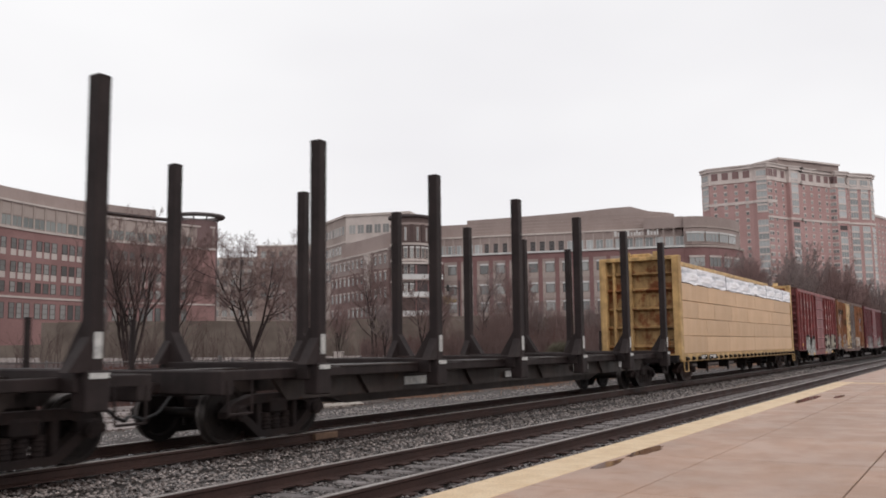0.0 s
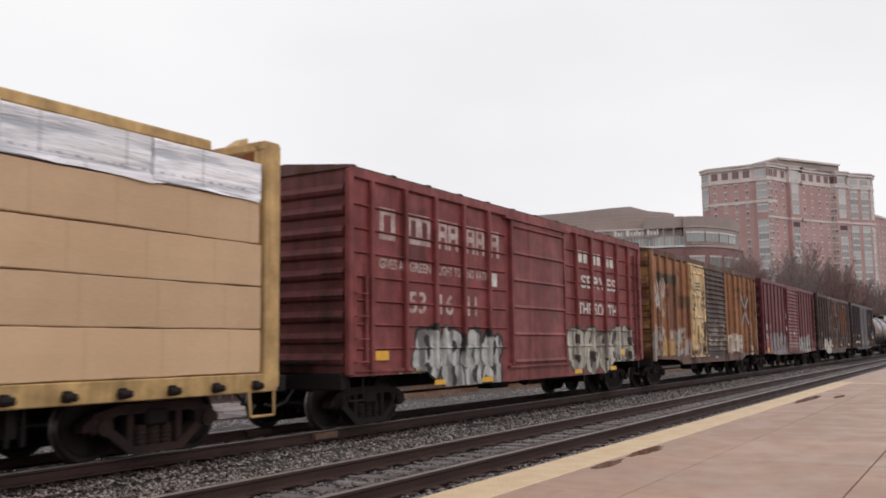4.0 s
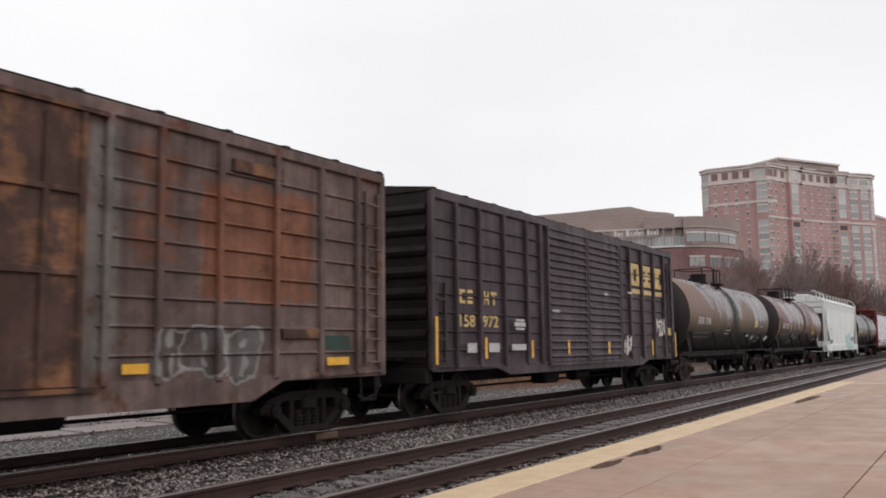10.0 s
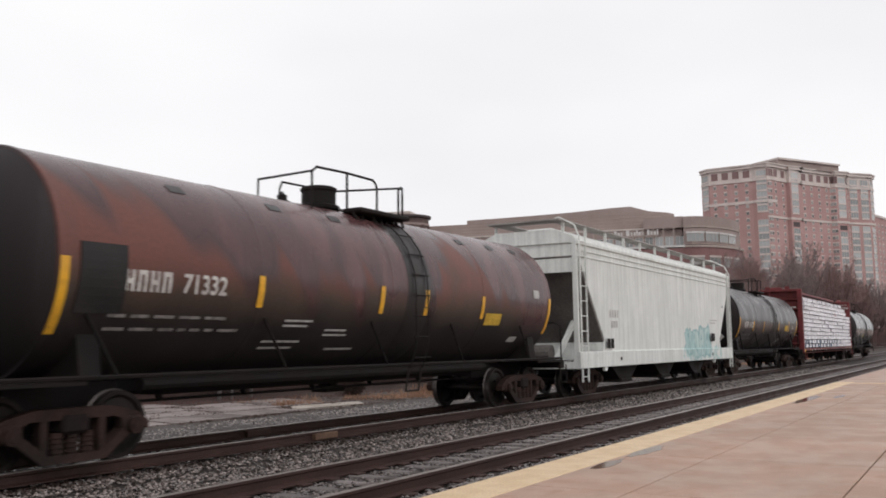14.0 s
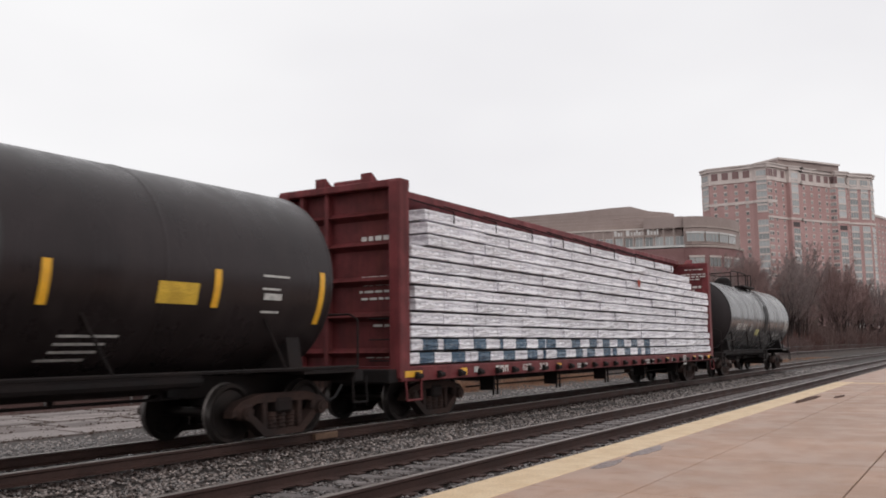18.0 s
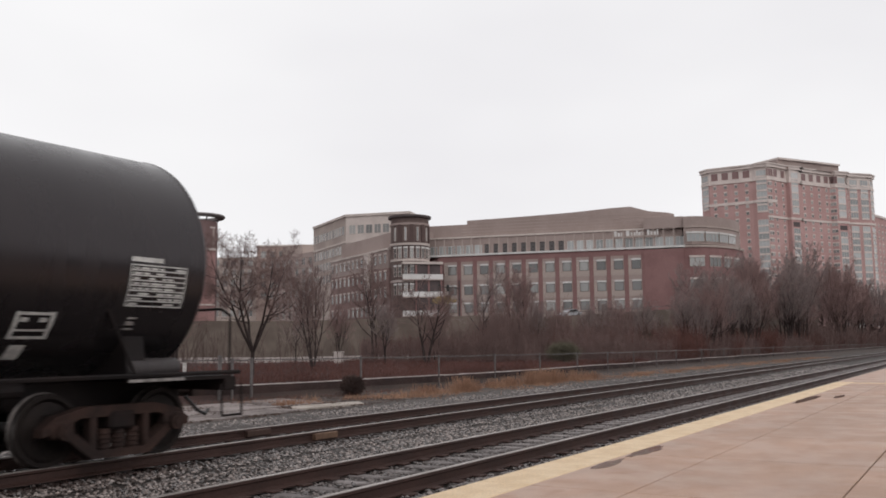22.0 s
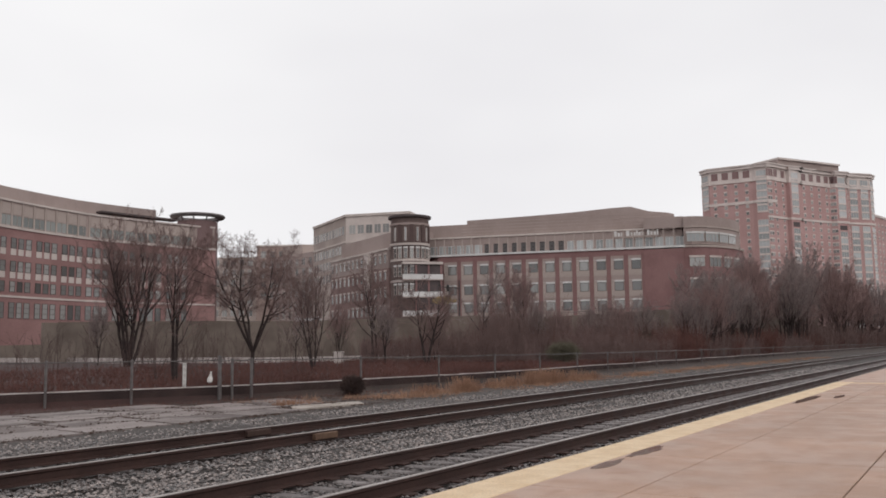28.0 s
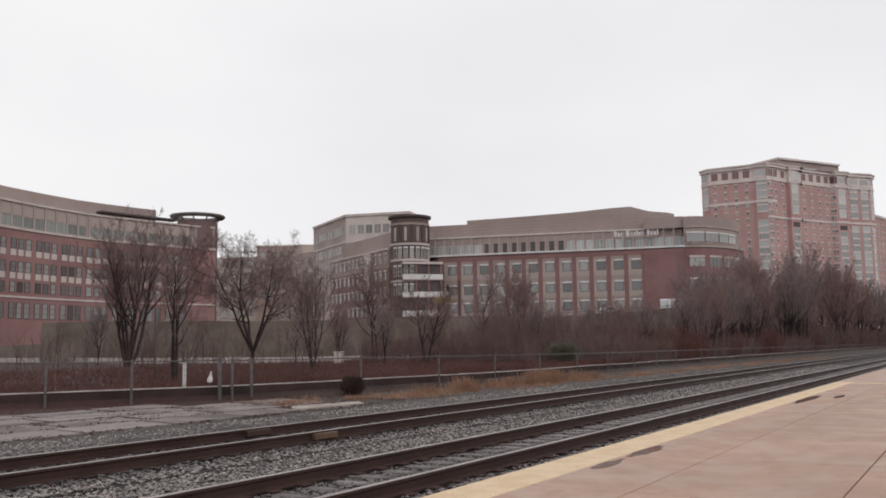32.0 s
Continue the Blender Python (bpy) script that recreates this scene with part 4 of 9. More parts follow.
class Face:
    """A facade along a broken line in plan; place(s) stands on it, s metres from its start, looking out."""

    def __init__(self, pts):
        self.pts = [Vector((x, y, 0)) for x, y in pts]
        self.acc = [0.0]
        for a, b in zip(self.pts[:-1], self.pts[1:]):
            self.acc.append(self.acc[-1] + (b - a).length)
        self.length = self.acc[-1]

    def place(self, s, z=0.0, out=0.0):
        for i in range(len(self.pts) - 1):
            if s <= self.acc[i + 1] or i == len(self.pts) - 2:
                a, b = self.pts[i], self.pts[i + 1]
                d = (b - a).normalized()
                p = a + d * (s - self.acc[i])
                n = Vector((d.y, -d.x, 0))
                p = p + n * out
                return Matrix.Translation((p.x, p.y, z)) @ Matrix.Rotation(math.atan2(d.y, d.x), 4, "Z")

    def wall(self, z0, z1, thick, out=0.0, s0=0.0, s1=None, step=None):
        """A wall strip that follows the face; thick metres deep, its front out metres proud."""
        s1 = self.length if s1 is None else s1
        cuts = [s0] + [a for a in self.acc if s0 + 0.01 < a < s1 - 0.01] + [s1]
        g, front, back = Geo(), [], []
        for s in cuts:
            m = self.place(s)
            front.append(m @ Vector((0, -out, 0)))
            back.append(m @ Vector((0, thick, 0)))
        n = len(cuts)
        vs = [(p.x, p.y, z) for z in (z0, z1) for p in front + back]
        fs = []
        for i in range(n - 1):
            a, b, c, d = i, i + 1, n + i + 1, n + i
            o = 2 * n
            fs += [(a, b, b + o, a + o), (c, d, d + o, c + o), (a, d, c, b), (a + o, b + o, c + o, d + o)]
        fs += [(0, 2 * n, 3 * n, n), (n - 1, 2 * n - 1, 4 * n - 1, 3 * n - 1)]
        return g.add(vs, fs)


def window_mesh(name, w, h, frame, glass, mull=1, bars_h=1, head=None, depth=0.12):
    """The meshes of a window that stands on its sill line: frame, pane and, if asked for, a pale lintel."""
    f = 0.07
    xs, zs = [-w / 2, -w / 2 + f], [0.0, f]
    for i in range(1, mull + 1):
        x = -w / 2 + w * i / (mull + 1)
        xs += [x - f / 2, x + f / 2]
    for i in range(1, bars_h + 1):
        z = h * i / (bars_h + 1)
        zs += [z - f / 2, z + f / 2]
    xs += [w / 2 - f, w / 2]
    zs += [h - f, h]
    holes = {(2 * i + 1, 2 * j + 1) for i in range(mull + 1) for j in range(bars_h + 1)}
    a = Geo().lattice(xs, zs, holes, -depth, 0.02).mesh(name, frame)
    b = Geo().box(-w / 2 + 0.02, w / 2 - 0.02, -depth * 0.45, 0.015, 0.02, h - 0.02).mesh("pane", glass)
    c = Geo().box(-w / 2 - 0.08, w / 2 + 0.08, -depth - 0.06, 0.02, h, h + 0.42).mesh("lintel", head) if head else None
    return a, b, c


def put_window(me, parent, m, name="window", label=""):
    pane = lintel = None
    if isinstance(me, tuple):
        me, pane, lintel = me
    ob = new(name, me)
    ob.parent = parent
    ob.matrix_basis = m
    if pane:
        part("pane", pane, None, ob)
    if lintel:
        part("lintel", lintel, None, ob)
    return tagged(ob, label) if label else ob


# --- the curved office building (concave front, brick with a beige top floor) ---
GLASS_BAND = Nodes("grey_green_band_glass")
GLASS_BAND.put(GLASS_BAND.b.inputs["Base Color"], GLASS_BAND.mix(GLASS_BAND.step(GLASS_BAND.random(), 0, 1), (0.13, 0.14, 0.135), (0.25, 0.26, 0.25)))
GLASS_BAND.b.inputs["Roughness"].default_value = 0.12
GLASS_BAND = GLASS_BAND.m
RING = mat("weathered_grey_canopy", (0.19, 0.17, 0.17), (0.15, 0.135, 0.135), 0.3, 3.0, 0.7, 0.0, 0.1)


def build_curved_office():
    t = thing("office_building", "curved red brick office building with a beige top floor", "building", pose(0, 0, 0))
    f = Face([(78.0, 156.0), (90.0, 161.5), (102.3, 165.5), (111.0, 167.8), (119.0, 169.2), (127.2, 170.2), (134.0, 169.9), (144.8, 168.3), (156.0, 166.0), (160.5, 164.4)])
    L = f.length
    part("wall", f.wall(-0.5, 26.3, 14, 0.0), BRICK_C, t)
    part("top_floor_wall", f.wall(26.3, 31.9, 13, -0.7), BEIGE, t, "grey beige top floor set back")
    part("coping", f.wall(26.25, 26.75, 14, 0.25), TRIM, t, "pale stone coping")
    part("string_course", f.wall(12.35, 12.75, 1, 0.16), TRIM, t, "pale stone string course")
    part("cornice", f.wall(31.9, 32.3, 13, -0.4), TRIM, t)
    part("penthouse", f.wall(32.3, 35.6, 9, -4.0, 24, L - 14.0), BEIGE, t, "plain beige plant storey")
    part("roof_canopy", f.wall(33.2, 33.55, 5, -1.6, L - 29, L - 9), ROOF_GREY, t, "thin dark roof canopy")
    tri = window_mesh("window", 1.45, 2.15, ROOF_GREY, GLASS, 0, 1)
    low = window_mesh("window", 1.5, 3.2, ROOF_GREY, GLASS, 0, 2)
    top = window_mesh("window", 2.86, 2.2, BEIGE_L, GLASS_BAND, 1, 0)
    panel = Geo().box(-1.12, 1.12, -0.06, 0.02, 0, 2.2, 0.02).mesh("panel", BEIGE_L)
    span = Geo().box(-0.72, 0.72, -0.07, 0.02, 0, 1.3).mesh("spandrel", TRIM)
    pier = Geo().box(-0.22, 0.22, -0.18, 0.05, 0, 5.2, 0.04).mesh("pilaster", BEIGE_L)
    s = 4.0
    while s < L - 10:
        for j in range(3):
            q = s + j * 2.05
            for z in (22.3, 17.6, 13.5):
                put_window(tri, t, f.place(q, z))
                if z > 14:
                    put_window(span, t, f.place(q, z - 1.35), "spandrel")
            put_window(low, t, f.place(q, 8.2))
        s += 6.9
    s = 3.0
    while s < L - 7:
        put_window(top, t, f.place(s, 27.0, -0.72))
        put_window(panel, t, f.place(s, 29.3, -0.72), "panel")
        put_window(pier, t, f.place(s + 1.5, 26.7, -0.72), "pilaster")
        s += 3.0
    # round stair tower with a ring canopy
    tw = part("stair_tower", Geo().turned([(-0.5, 5.0), (33.8, 5.0), (33.8, 0.01)], 36, "z", (159.8, 170.2, 0)), mat("dark_plum_panel", (0.225, 0.150, 0.148), (0.185, 0.122, 0.120), 0.2, 3, 0.8), t, "round dark red stair tower", smooth=True)
    part("ring_canopy", Geo().turned([(34.75, 6.5), (35.15, 6.9), (35.5, 6.7), (35.5, 5.0), (34.75, 5.0), (34.75, 6.5)], 40, "z", (159.8, 170.2, 0)), RING, tw, "grey ring canopy on short posts", smooth=True)
    g = Geo()
    for i in range(10):
        a = 2 * math.pi * i / 10
        g.cyl((159.8 + 4.7 * math.cos(a), 170.2 + 4.7 * math.sin(a), 33.7), (159.8 + 5.4 * math.cos(a), 170.2 + 5.4 * math.sin(a), 34.9), 0.18, 6)
    part("canopy_posts", g, ROOF_GREY, tw)
    # dark domed corner drum on the roof at the street end
    part("roof_drum", Geo().turned([(32.0, 4.0), (37.0, 4.0), (38.0, 2.8), (38.4, 0.01)], 24, "z", (98.3, 171.0, 0)), ROOF_GREY, t, "dark rounded roof drum", smooth=True)
    part("corner_bay", Face([(94.0, 159.4), (99.6, 161.6)]).wall(-0.5, 26.2, 6, 1.2), BRICK_C, t, "projecting brick corner bay")


build_curved_office()


# --- the long office building with the rounded end ---
# Near-black panes hold the shade of the open terrace bays in their colour.
DARK_OPENING = mat("shaded_terrace_door", (0.055, 0.048, 0.048), (0.08, 0.07, 0.07), 0.5, 4, 0.3)


def build_long_office():
    t = thing("office_building", "long red brick office building with terraces and a round corner tower", "building", pose(0, 0, 0))
    A, B = (193.2, 117.9), (206.5, 68.8)
    f = Face([A, B])
    L = f.length
    part("wall", f.wall(-0.5, 24.3, 26, 0.0), BRICK, t)
    part("coping", f.wall(24.3, 24.75, 26, 0.35, -6.5, L + 9.5), WHITE_TRIM, t, "white terrace coping")
    part("top_floor_wall", f.wall(24.7, 29.3, 22, -3.0, -6, L + 9), BEIGE, t, "grey beige top floor behind a terrace")
    m = f.place(0)
    slope = [(-5.5, 29.3), (-5.5, 33.2), (5.5, 33.2), (5.5, 34.2), (20, 34.5), (33, 34.9), (43.0, 35.5), (47.5, 35.6), (52.0, 34.2), (56.5, 33.6), (58.0, 33.2), (58.0, 29.3)]
    g = Geo().prism(slope, 6.0, 24.0)
    g.v = [tuple(m @ Vector(p)) for p in g.v]
    part("plant_storey", g, BEIGE, t, "stepped grey beige plant storey")
    for z in (30.3, 31.1, 31.9, 32.7, 33.5):
        part("louvre_band", f.wall(z, z + 0.10, 6.04, -5.93, 4.0 if z < 33 else 6.0, 55.0), BEIGE_L, t)
    part("eave_band", f.wall(29.2, 29.6, 22, -2.7, -6, L + 9), TRIM, t)
    win = window_mesh("window", 2.1, 2.15, ROOF_GREY, GLASS, 0, 0, WHITE_TRIM)
    slim = window_mesh("window", 0.8, 2.6, TRIM, BEIGE_L, 0, 1)
    under = Geo().box(-1.75, 1.75, -0.10, 0.02, 0, 1.35).mesh("spandrel", BEIGE_L)
    pier = Geo().box(-0.48, 0.48, -0.16, 0.05, 0, 23.2).mesh("brick_pier", BRICK)
    field = Geo().box(-1.72, 1.72, -0.05, 0.02, 0, 18.6).mesh("bay_panel", BEIGE)
    n = 12
    for i in range(n):
        s = 2.6 + (L - 5.0) * i / (n - 1)
        put_window(field, t, f.place(s, 4.2), "bay_panel")
        for z in (19.5, 14.4, 9.9, 5.6):
            put_window(win, t, f.place(s + 0.45, z))
            put_window(slim, t, f.place(s - 1.25, z))
            put_window(under, t, f.place(s, z - 1.4), "spandrel")
        put_window(pier, t, f.place(s + 2.25, 0), "brick_pier")
    # terrace front: slender posts, doors and a pale rail
    post = Geo().box(-0.12, 0.12, -0.12, 0.12, 0, 4.4).mesh("terrace_post", BEIGE_L)
    door = window_mesh("window", 1.9, 2.5, WHITE_TRIM, GLASS_PALE, 1, 0)
    dark = window_mesh("window", 1.6, 2.7, BEIGE, DARK_OPENING, 0, 0)
    for i in range(27):
        s = -4 + (L + 11) * i / 26
        put_window(post, t, f.place(s, 24.7, -0.6), "terrace_post")
        put_window(dark if 5 < i < 15 else door, t, f.place(s + 1.3, 24.8, -3.05))
    # recessed balconies beside the round tower
    fb = Face([(191.2, 125.6), A])
    part("balcony_wall", fb.wall(-0.5, 24.3, 12, -1.6), BRICK, t)
    for z in (19.6, 14.8, 10.0):
        part("balcony", fb.wall(z - 1.3, z - 0.05, 2.4, 0.5), WHITE_TRIM, t, "white balcony parapet")
        for s in (2.2, 5.4):
            put_window(win, t, fb.place(s, z + 0.2, -1.62))
    fp = Face([(182.4, 122.4), (189.6, 115.1)])
    for z in (19.5, 15.15, 10.4):
        part("balcony", fp.wall(z - 1.25, z, 0.25, 0.0), WHITE_TRIM, t, "long white balcony parapet")
        part("balcony_slab", fp.wall(z - 1.55, z - 1.25, 3.0, 0.1), BEIGE, t)
    # Dark sheet behind the parapets; its colour stands for the recess shade.
    part("balcony_back", fp.wall(7.0, 22.0, 0.3, -2.4, 3.0), ROOF_GREY, t, "dark balcony back standing for recess shade")
    for s in (3.2, 6.4, 9.6):
        part("balcony_post", fp.wall(7.5, 22.2, 0.4, -0.1, s, s + 0.45), BRICK, t)
    part("balcony_roof", fp.wall(22.0, 22.6, 3.2, 0.2), TRIM, t)
    part("pier", fb.wall(-0.5, 24.2, 3.0, 0.0, fb.length - 0.8, fb.length), BRICK, t)
    # blank brick bay and rounded glass end
    fe = Face([B, (208.9, 59.9)])
    part("blank_bay", fe.wall(-0.5, 24.05, 20, 0.25), BRICK, t, "blank red brick bay")
    part("bay_top_floor", fe.wall(29.2, 31.9, 18, -1.5), BEIGE, t)
    pts = [(208.9, 59.9)]
    for i in range(1, 9):
        a = radians(90 * i / 8)
        pts.append((208.9 + 19.0 * (1 - math.cos(a)), 59.9 - 9.5 * math.sin(a)))
    fr = Face(pts)
    part("end_wall", fr.wall(-0.5, 24.2, 8, 0.0), BRICK, t)
    part("end_coping", fr.wall(24.2, 24.75, 8, 0.25), BEIGE_L, t)
    part("end_top_floor", fr.wall(25.0, 31.7, 8, -0.8), BEIGE, t, "rounded grey beige top floor")
    part("end_band", fr.wall(29.0, 29.35, 8, -0.6), BEIGE_L, t)
    wide = window_mesh("window", 3.6, 2.2, BEIGE_L, GLASS, 2, 0, TRIM)
    low = window_mesh("window", 4.2, 2.0, BEIGE_L, GLASS_PALE, 3, 0, WHITE_TRIM)
    for s in (3.0, 8.0, 12.6, 17.0):
        put_window(low, t, fr.place(s, 25.6, -0.78))
        for z in (19.6, 14.4, 9.6):
            put_window(wide, t, fr.place(s, z, 0.02))
    # round corner tower
    o = (188.4, 124.2, 0)
    tw = part("round_tower", Geo().turned([(-0.5, 4.85), (34.0, 4.85), (34.0, 0.01)], 36, "z", o), mat("grey_brown_tower_panel", (0.150, 0.108, 0.100), (0.122, 0.088, 0.082), 0.2, 3, 0.8), t, "round grey brown corner tower", smooth=True)
    for z, r in ((34.0, 5.5), (32.0, 5.05), (26.9, 5.1), (22.9, 5.0), (17.6, 5.0)):
        part("tower_band", Geo().turned([(z, 4.6), (z, r), (z + 0.55, r + 0.05), (z + 0.6, 4.6)], 36, "z", o), TRIM if z < 30 else ROOF_GREY if z > 33 else BEIGE, tw, smooth=True)
    tw_win = window_mesh("window", 0.95, 2.5, TRIM, GLASS, 0, 1, WHITE_TRIM)
    tall = window_mesh("window", 0.55, 3.4, TRIM, GLASS_PALE, 0, 0)
    pilaster = Geo().box(-0.45, 0.45, -0.22, 0.1, 0, 4.6).mesh("pilaster", mat("dark_brown_pilaster", (0.115, 0.078, 0.073), (0.092, 0.063, 0.059), 0.3, 3, 0.8))
    for i in range(9):
        a = radians(165 + 18 * i)
        for z in (28.0, 23.6, 19.0, 14.4):
            m = Matrix.Translation((o[0] + 4.87 * math.cos(a), o[1] + 4.87 * math.sin(a), z)) @ Matrix.Rotation(a + math.pi / 2, 4, "Z")
            if z < 27 or i % 2 == 0:
                put_window(tall if z > 27 else tw_win, t, m)
            else:
                put_window(pilaster, tw, m @ Matrix.Translation((0, 0, -0.5)), "pilaster")
    # the wing that runs back along the side street
    fw = Face([(204.2, 162.4), (185.0, 128.5)])
    part("wing_wall", fw.wall(-0.5, 21.6, 16, 0.0), mat("grey_red_brick", (0.26, 0.175, 0.163), (0.22, 0.148, 0.138), 0.15, 3.0, 0.85, 0.0, 0.2), t)
    part("wing_upper_wall", fw.wall(21.6, 26.4, 16, 0.0), BEIGE, t, "grey beige upper floor")
    part("wing_coping", fw.wall(26.2, 26.7, 16, 0.25), TRIM, t)
    part("wing_roof", fw.wall(26.7, 31.5, 13, -3.5), BEIGE, t)
    ww = window_mesh("window", 1.35, 2.3, BEIGE_L, GLASS, 0, 1, TRIM)
    n = 13
    for i in range(n):
        s = 1.8 + (fw.length - 3.6) * i / (n - 1)
        for z in (22.8, 18.4, 14.0, 9.6):
            put_window(ww, t, fw.place(s, z))
    part("corner_bay", fw.wall(16.5, 26.0, 1.2, 1.0, fw.length - 13, fw.length - 10.5), TRIM, t, "pale projecting bay window")


build_long_office()
# the company sign on the roof edge: plain pale shapes
sign = thing("roof_sign", "pale individual letter shapes on the office roof edge", "sign", pose(0, 0, 0))
fs_ = Face([(205.3, 75.8), (207.6, 65.8)])
x = 0.0
for i, w in enumerate((0.75, 0.6, 0.6, 0, 0.95, 0.65, 0.5, 0.35, 0.65, 0.6, 0, 0.65, 0.65, 0.65, 0.35)):
    if w:
        h = 1.3 if i in (0, 4, 7, 11, 14) else 0.9
        put_window(Geo().box(0, w * 0.86, -0.18, 0.0, 0, h, 0.04).mesh("letter_shape", WHITE_TRIM), sign, fs_.place(x, 27.6, -0.5), "letter_shape")
    x += (w or 0.45) + 0.12
part("sign_rail", fs_.wall(27.3, 27.6, 0.12, -0.45), BEIGE_L, sign)


# --- pale office block behind ---
def build_back_blocks():
    t = thing("office_block", "pale stone office block behind the brick offices", "building", pose(0, 0, 0))
    f1, f2 = Face([(254.9, 210.75), (237.0, 182.0)]), Face([(237.0, 182.0), (243.0, 160.0)])
    win = window_mesh("window", 2.3, 3.0, TRIM, GLASS, 1, 0)
    for i, f in enumerate((f1, f2)):
        part("wall", f.wall(-0.5, 45.4, 20, 0.0), TRIM if i else BEIGE_L, t)
        part("cornice", f.wall(45.4, 46.2, 20, 0.4), TRIM, t)
        part("band", f.wall(36.6, 37.2, 20, 0.2), TRIM, t)
        n = 10 if i == 0 else 7
        for j in range(n):
            s = 2.4 + (f.length - 4.8) * j / (n - 1)
            for z in (39.5, 33.0, 28.6, 24.2):
                put_window(win, t, f.place(s, z))
    t = thing("office_block", "distant grey beige office block", "building", pose(0, 0, 0))
    fb = Face([(276.0, 312.0), (296.7, 277.9)])
    part("annex_wall", fb.wall(-0.5, 42.5, 20, 0.0), BEIGE_L, t)
    fc = Face([(292.6, 274.2), (310.0, 245.0)])
    # Peach brick paled so that its colour carries the haze.
    part("brick_annex_wall", fc.wall(-0.5, 46.6, 24, 0.0), mat("hazed_peach_brick", (0.35, 0.262, 0.235), (0.30, 0.225, 0.20), 0.1, 3.0, 0.85), t, "pale brick upper block")
    part("annex_cornice", fc.wall(46.6, 47.3, 24, 0.4), TRIM, t)
    for j in range(8):
        for z in (41.5, 37, 32.5, 28, 23.5):
            put_window(win, t, fc.place(3 + (fc.length - 6) * j / 7, z))
    for j in range(10):
        for z in (38.5, 34, 29.5, 25, 20.5, 16):
            put_window(win, t, fb.place(3 + (fb.length - 6) * j / 9, z))
    f = Face([(301.0, 282.0), (286.0, 236.0)])
    part("wall", f.wall(-0.5, 41.5, 20, 0.0), BEIGE, t)
    part("penthouse", f.wall(41.5, 46.0, 12, -3, 8, 34), BEIGE_L, t)
    for j in range(9):
        for z in (36.5, 32, 27.5, 23, 18.5, 14):
            put_window(win, t, f.place(3 + (f.length - 6) * j / 8, z))


build_back_blocks()


# --- the tall brick apartment tower ---
TOP_PANE = mat("dark_red_brown_pane", (0.24, 0.135, 0.13), (0.19, 0.11, 0.105), 0.5, 4.0, 0.4)
# Pale base colour paints the sky's light into the upper bay panes.
GLASS_BRIGHT = Nodes("sky_lit_pale_glass")
GLASS_BRIGHT.put(GLASS_BRIGHT.b.inputs["Base Color"], GLASS_BRIGHT.mix(GLASS_BRIGHT.step(GLASS_BRIGHT.random(), 0, 1), (0.36, 0.37, 0.37), (0.58, 0.58, 0.58)))
GLASS_BRIGHT.b.inputs["Roughness"].default_value = 0.12
GLASS_BRIGHT = GLASS_BRIGHT.m


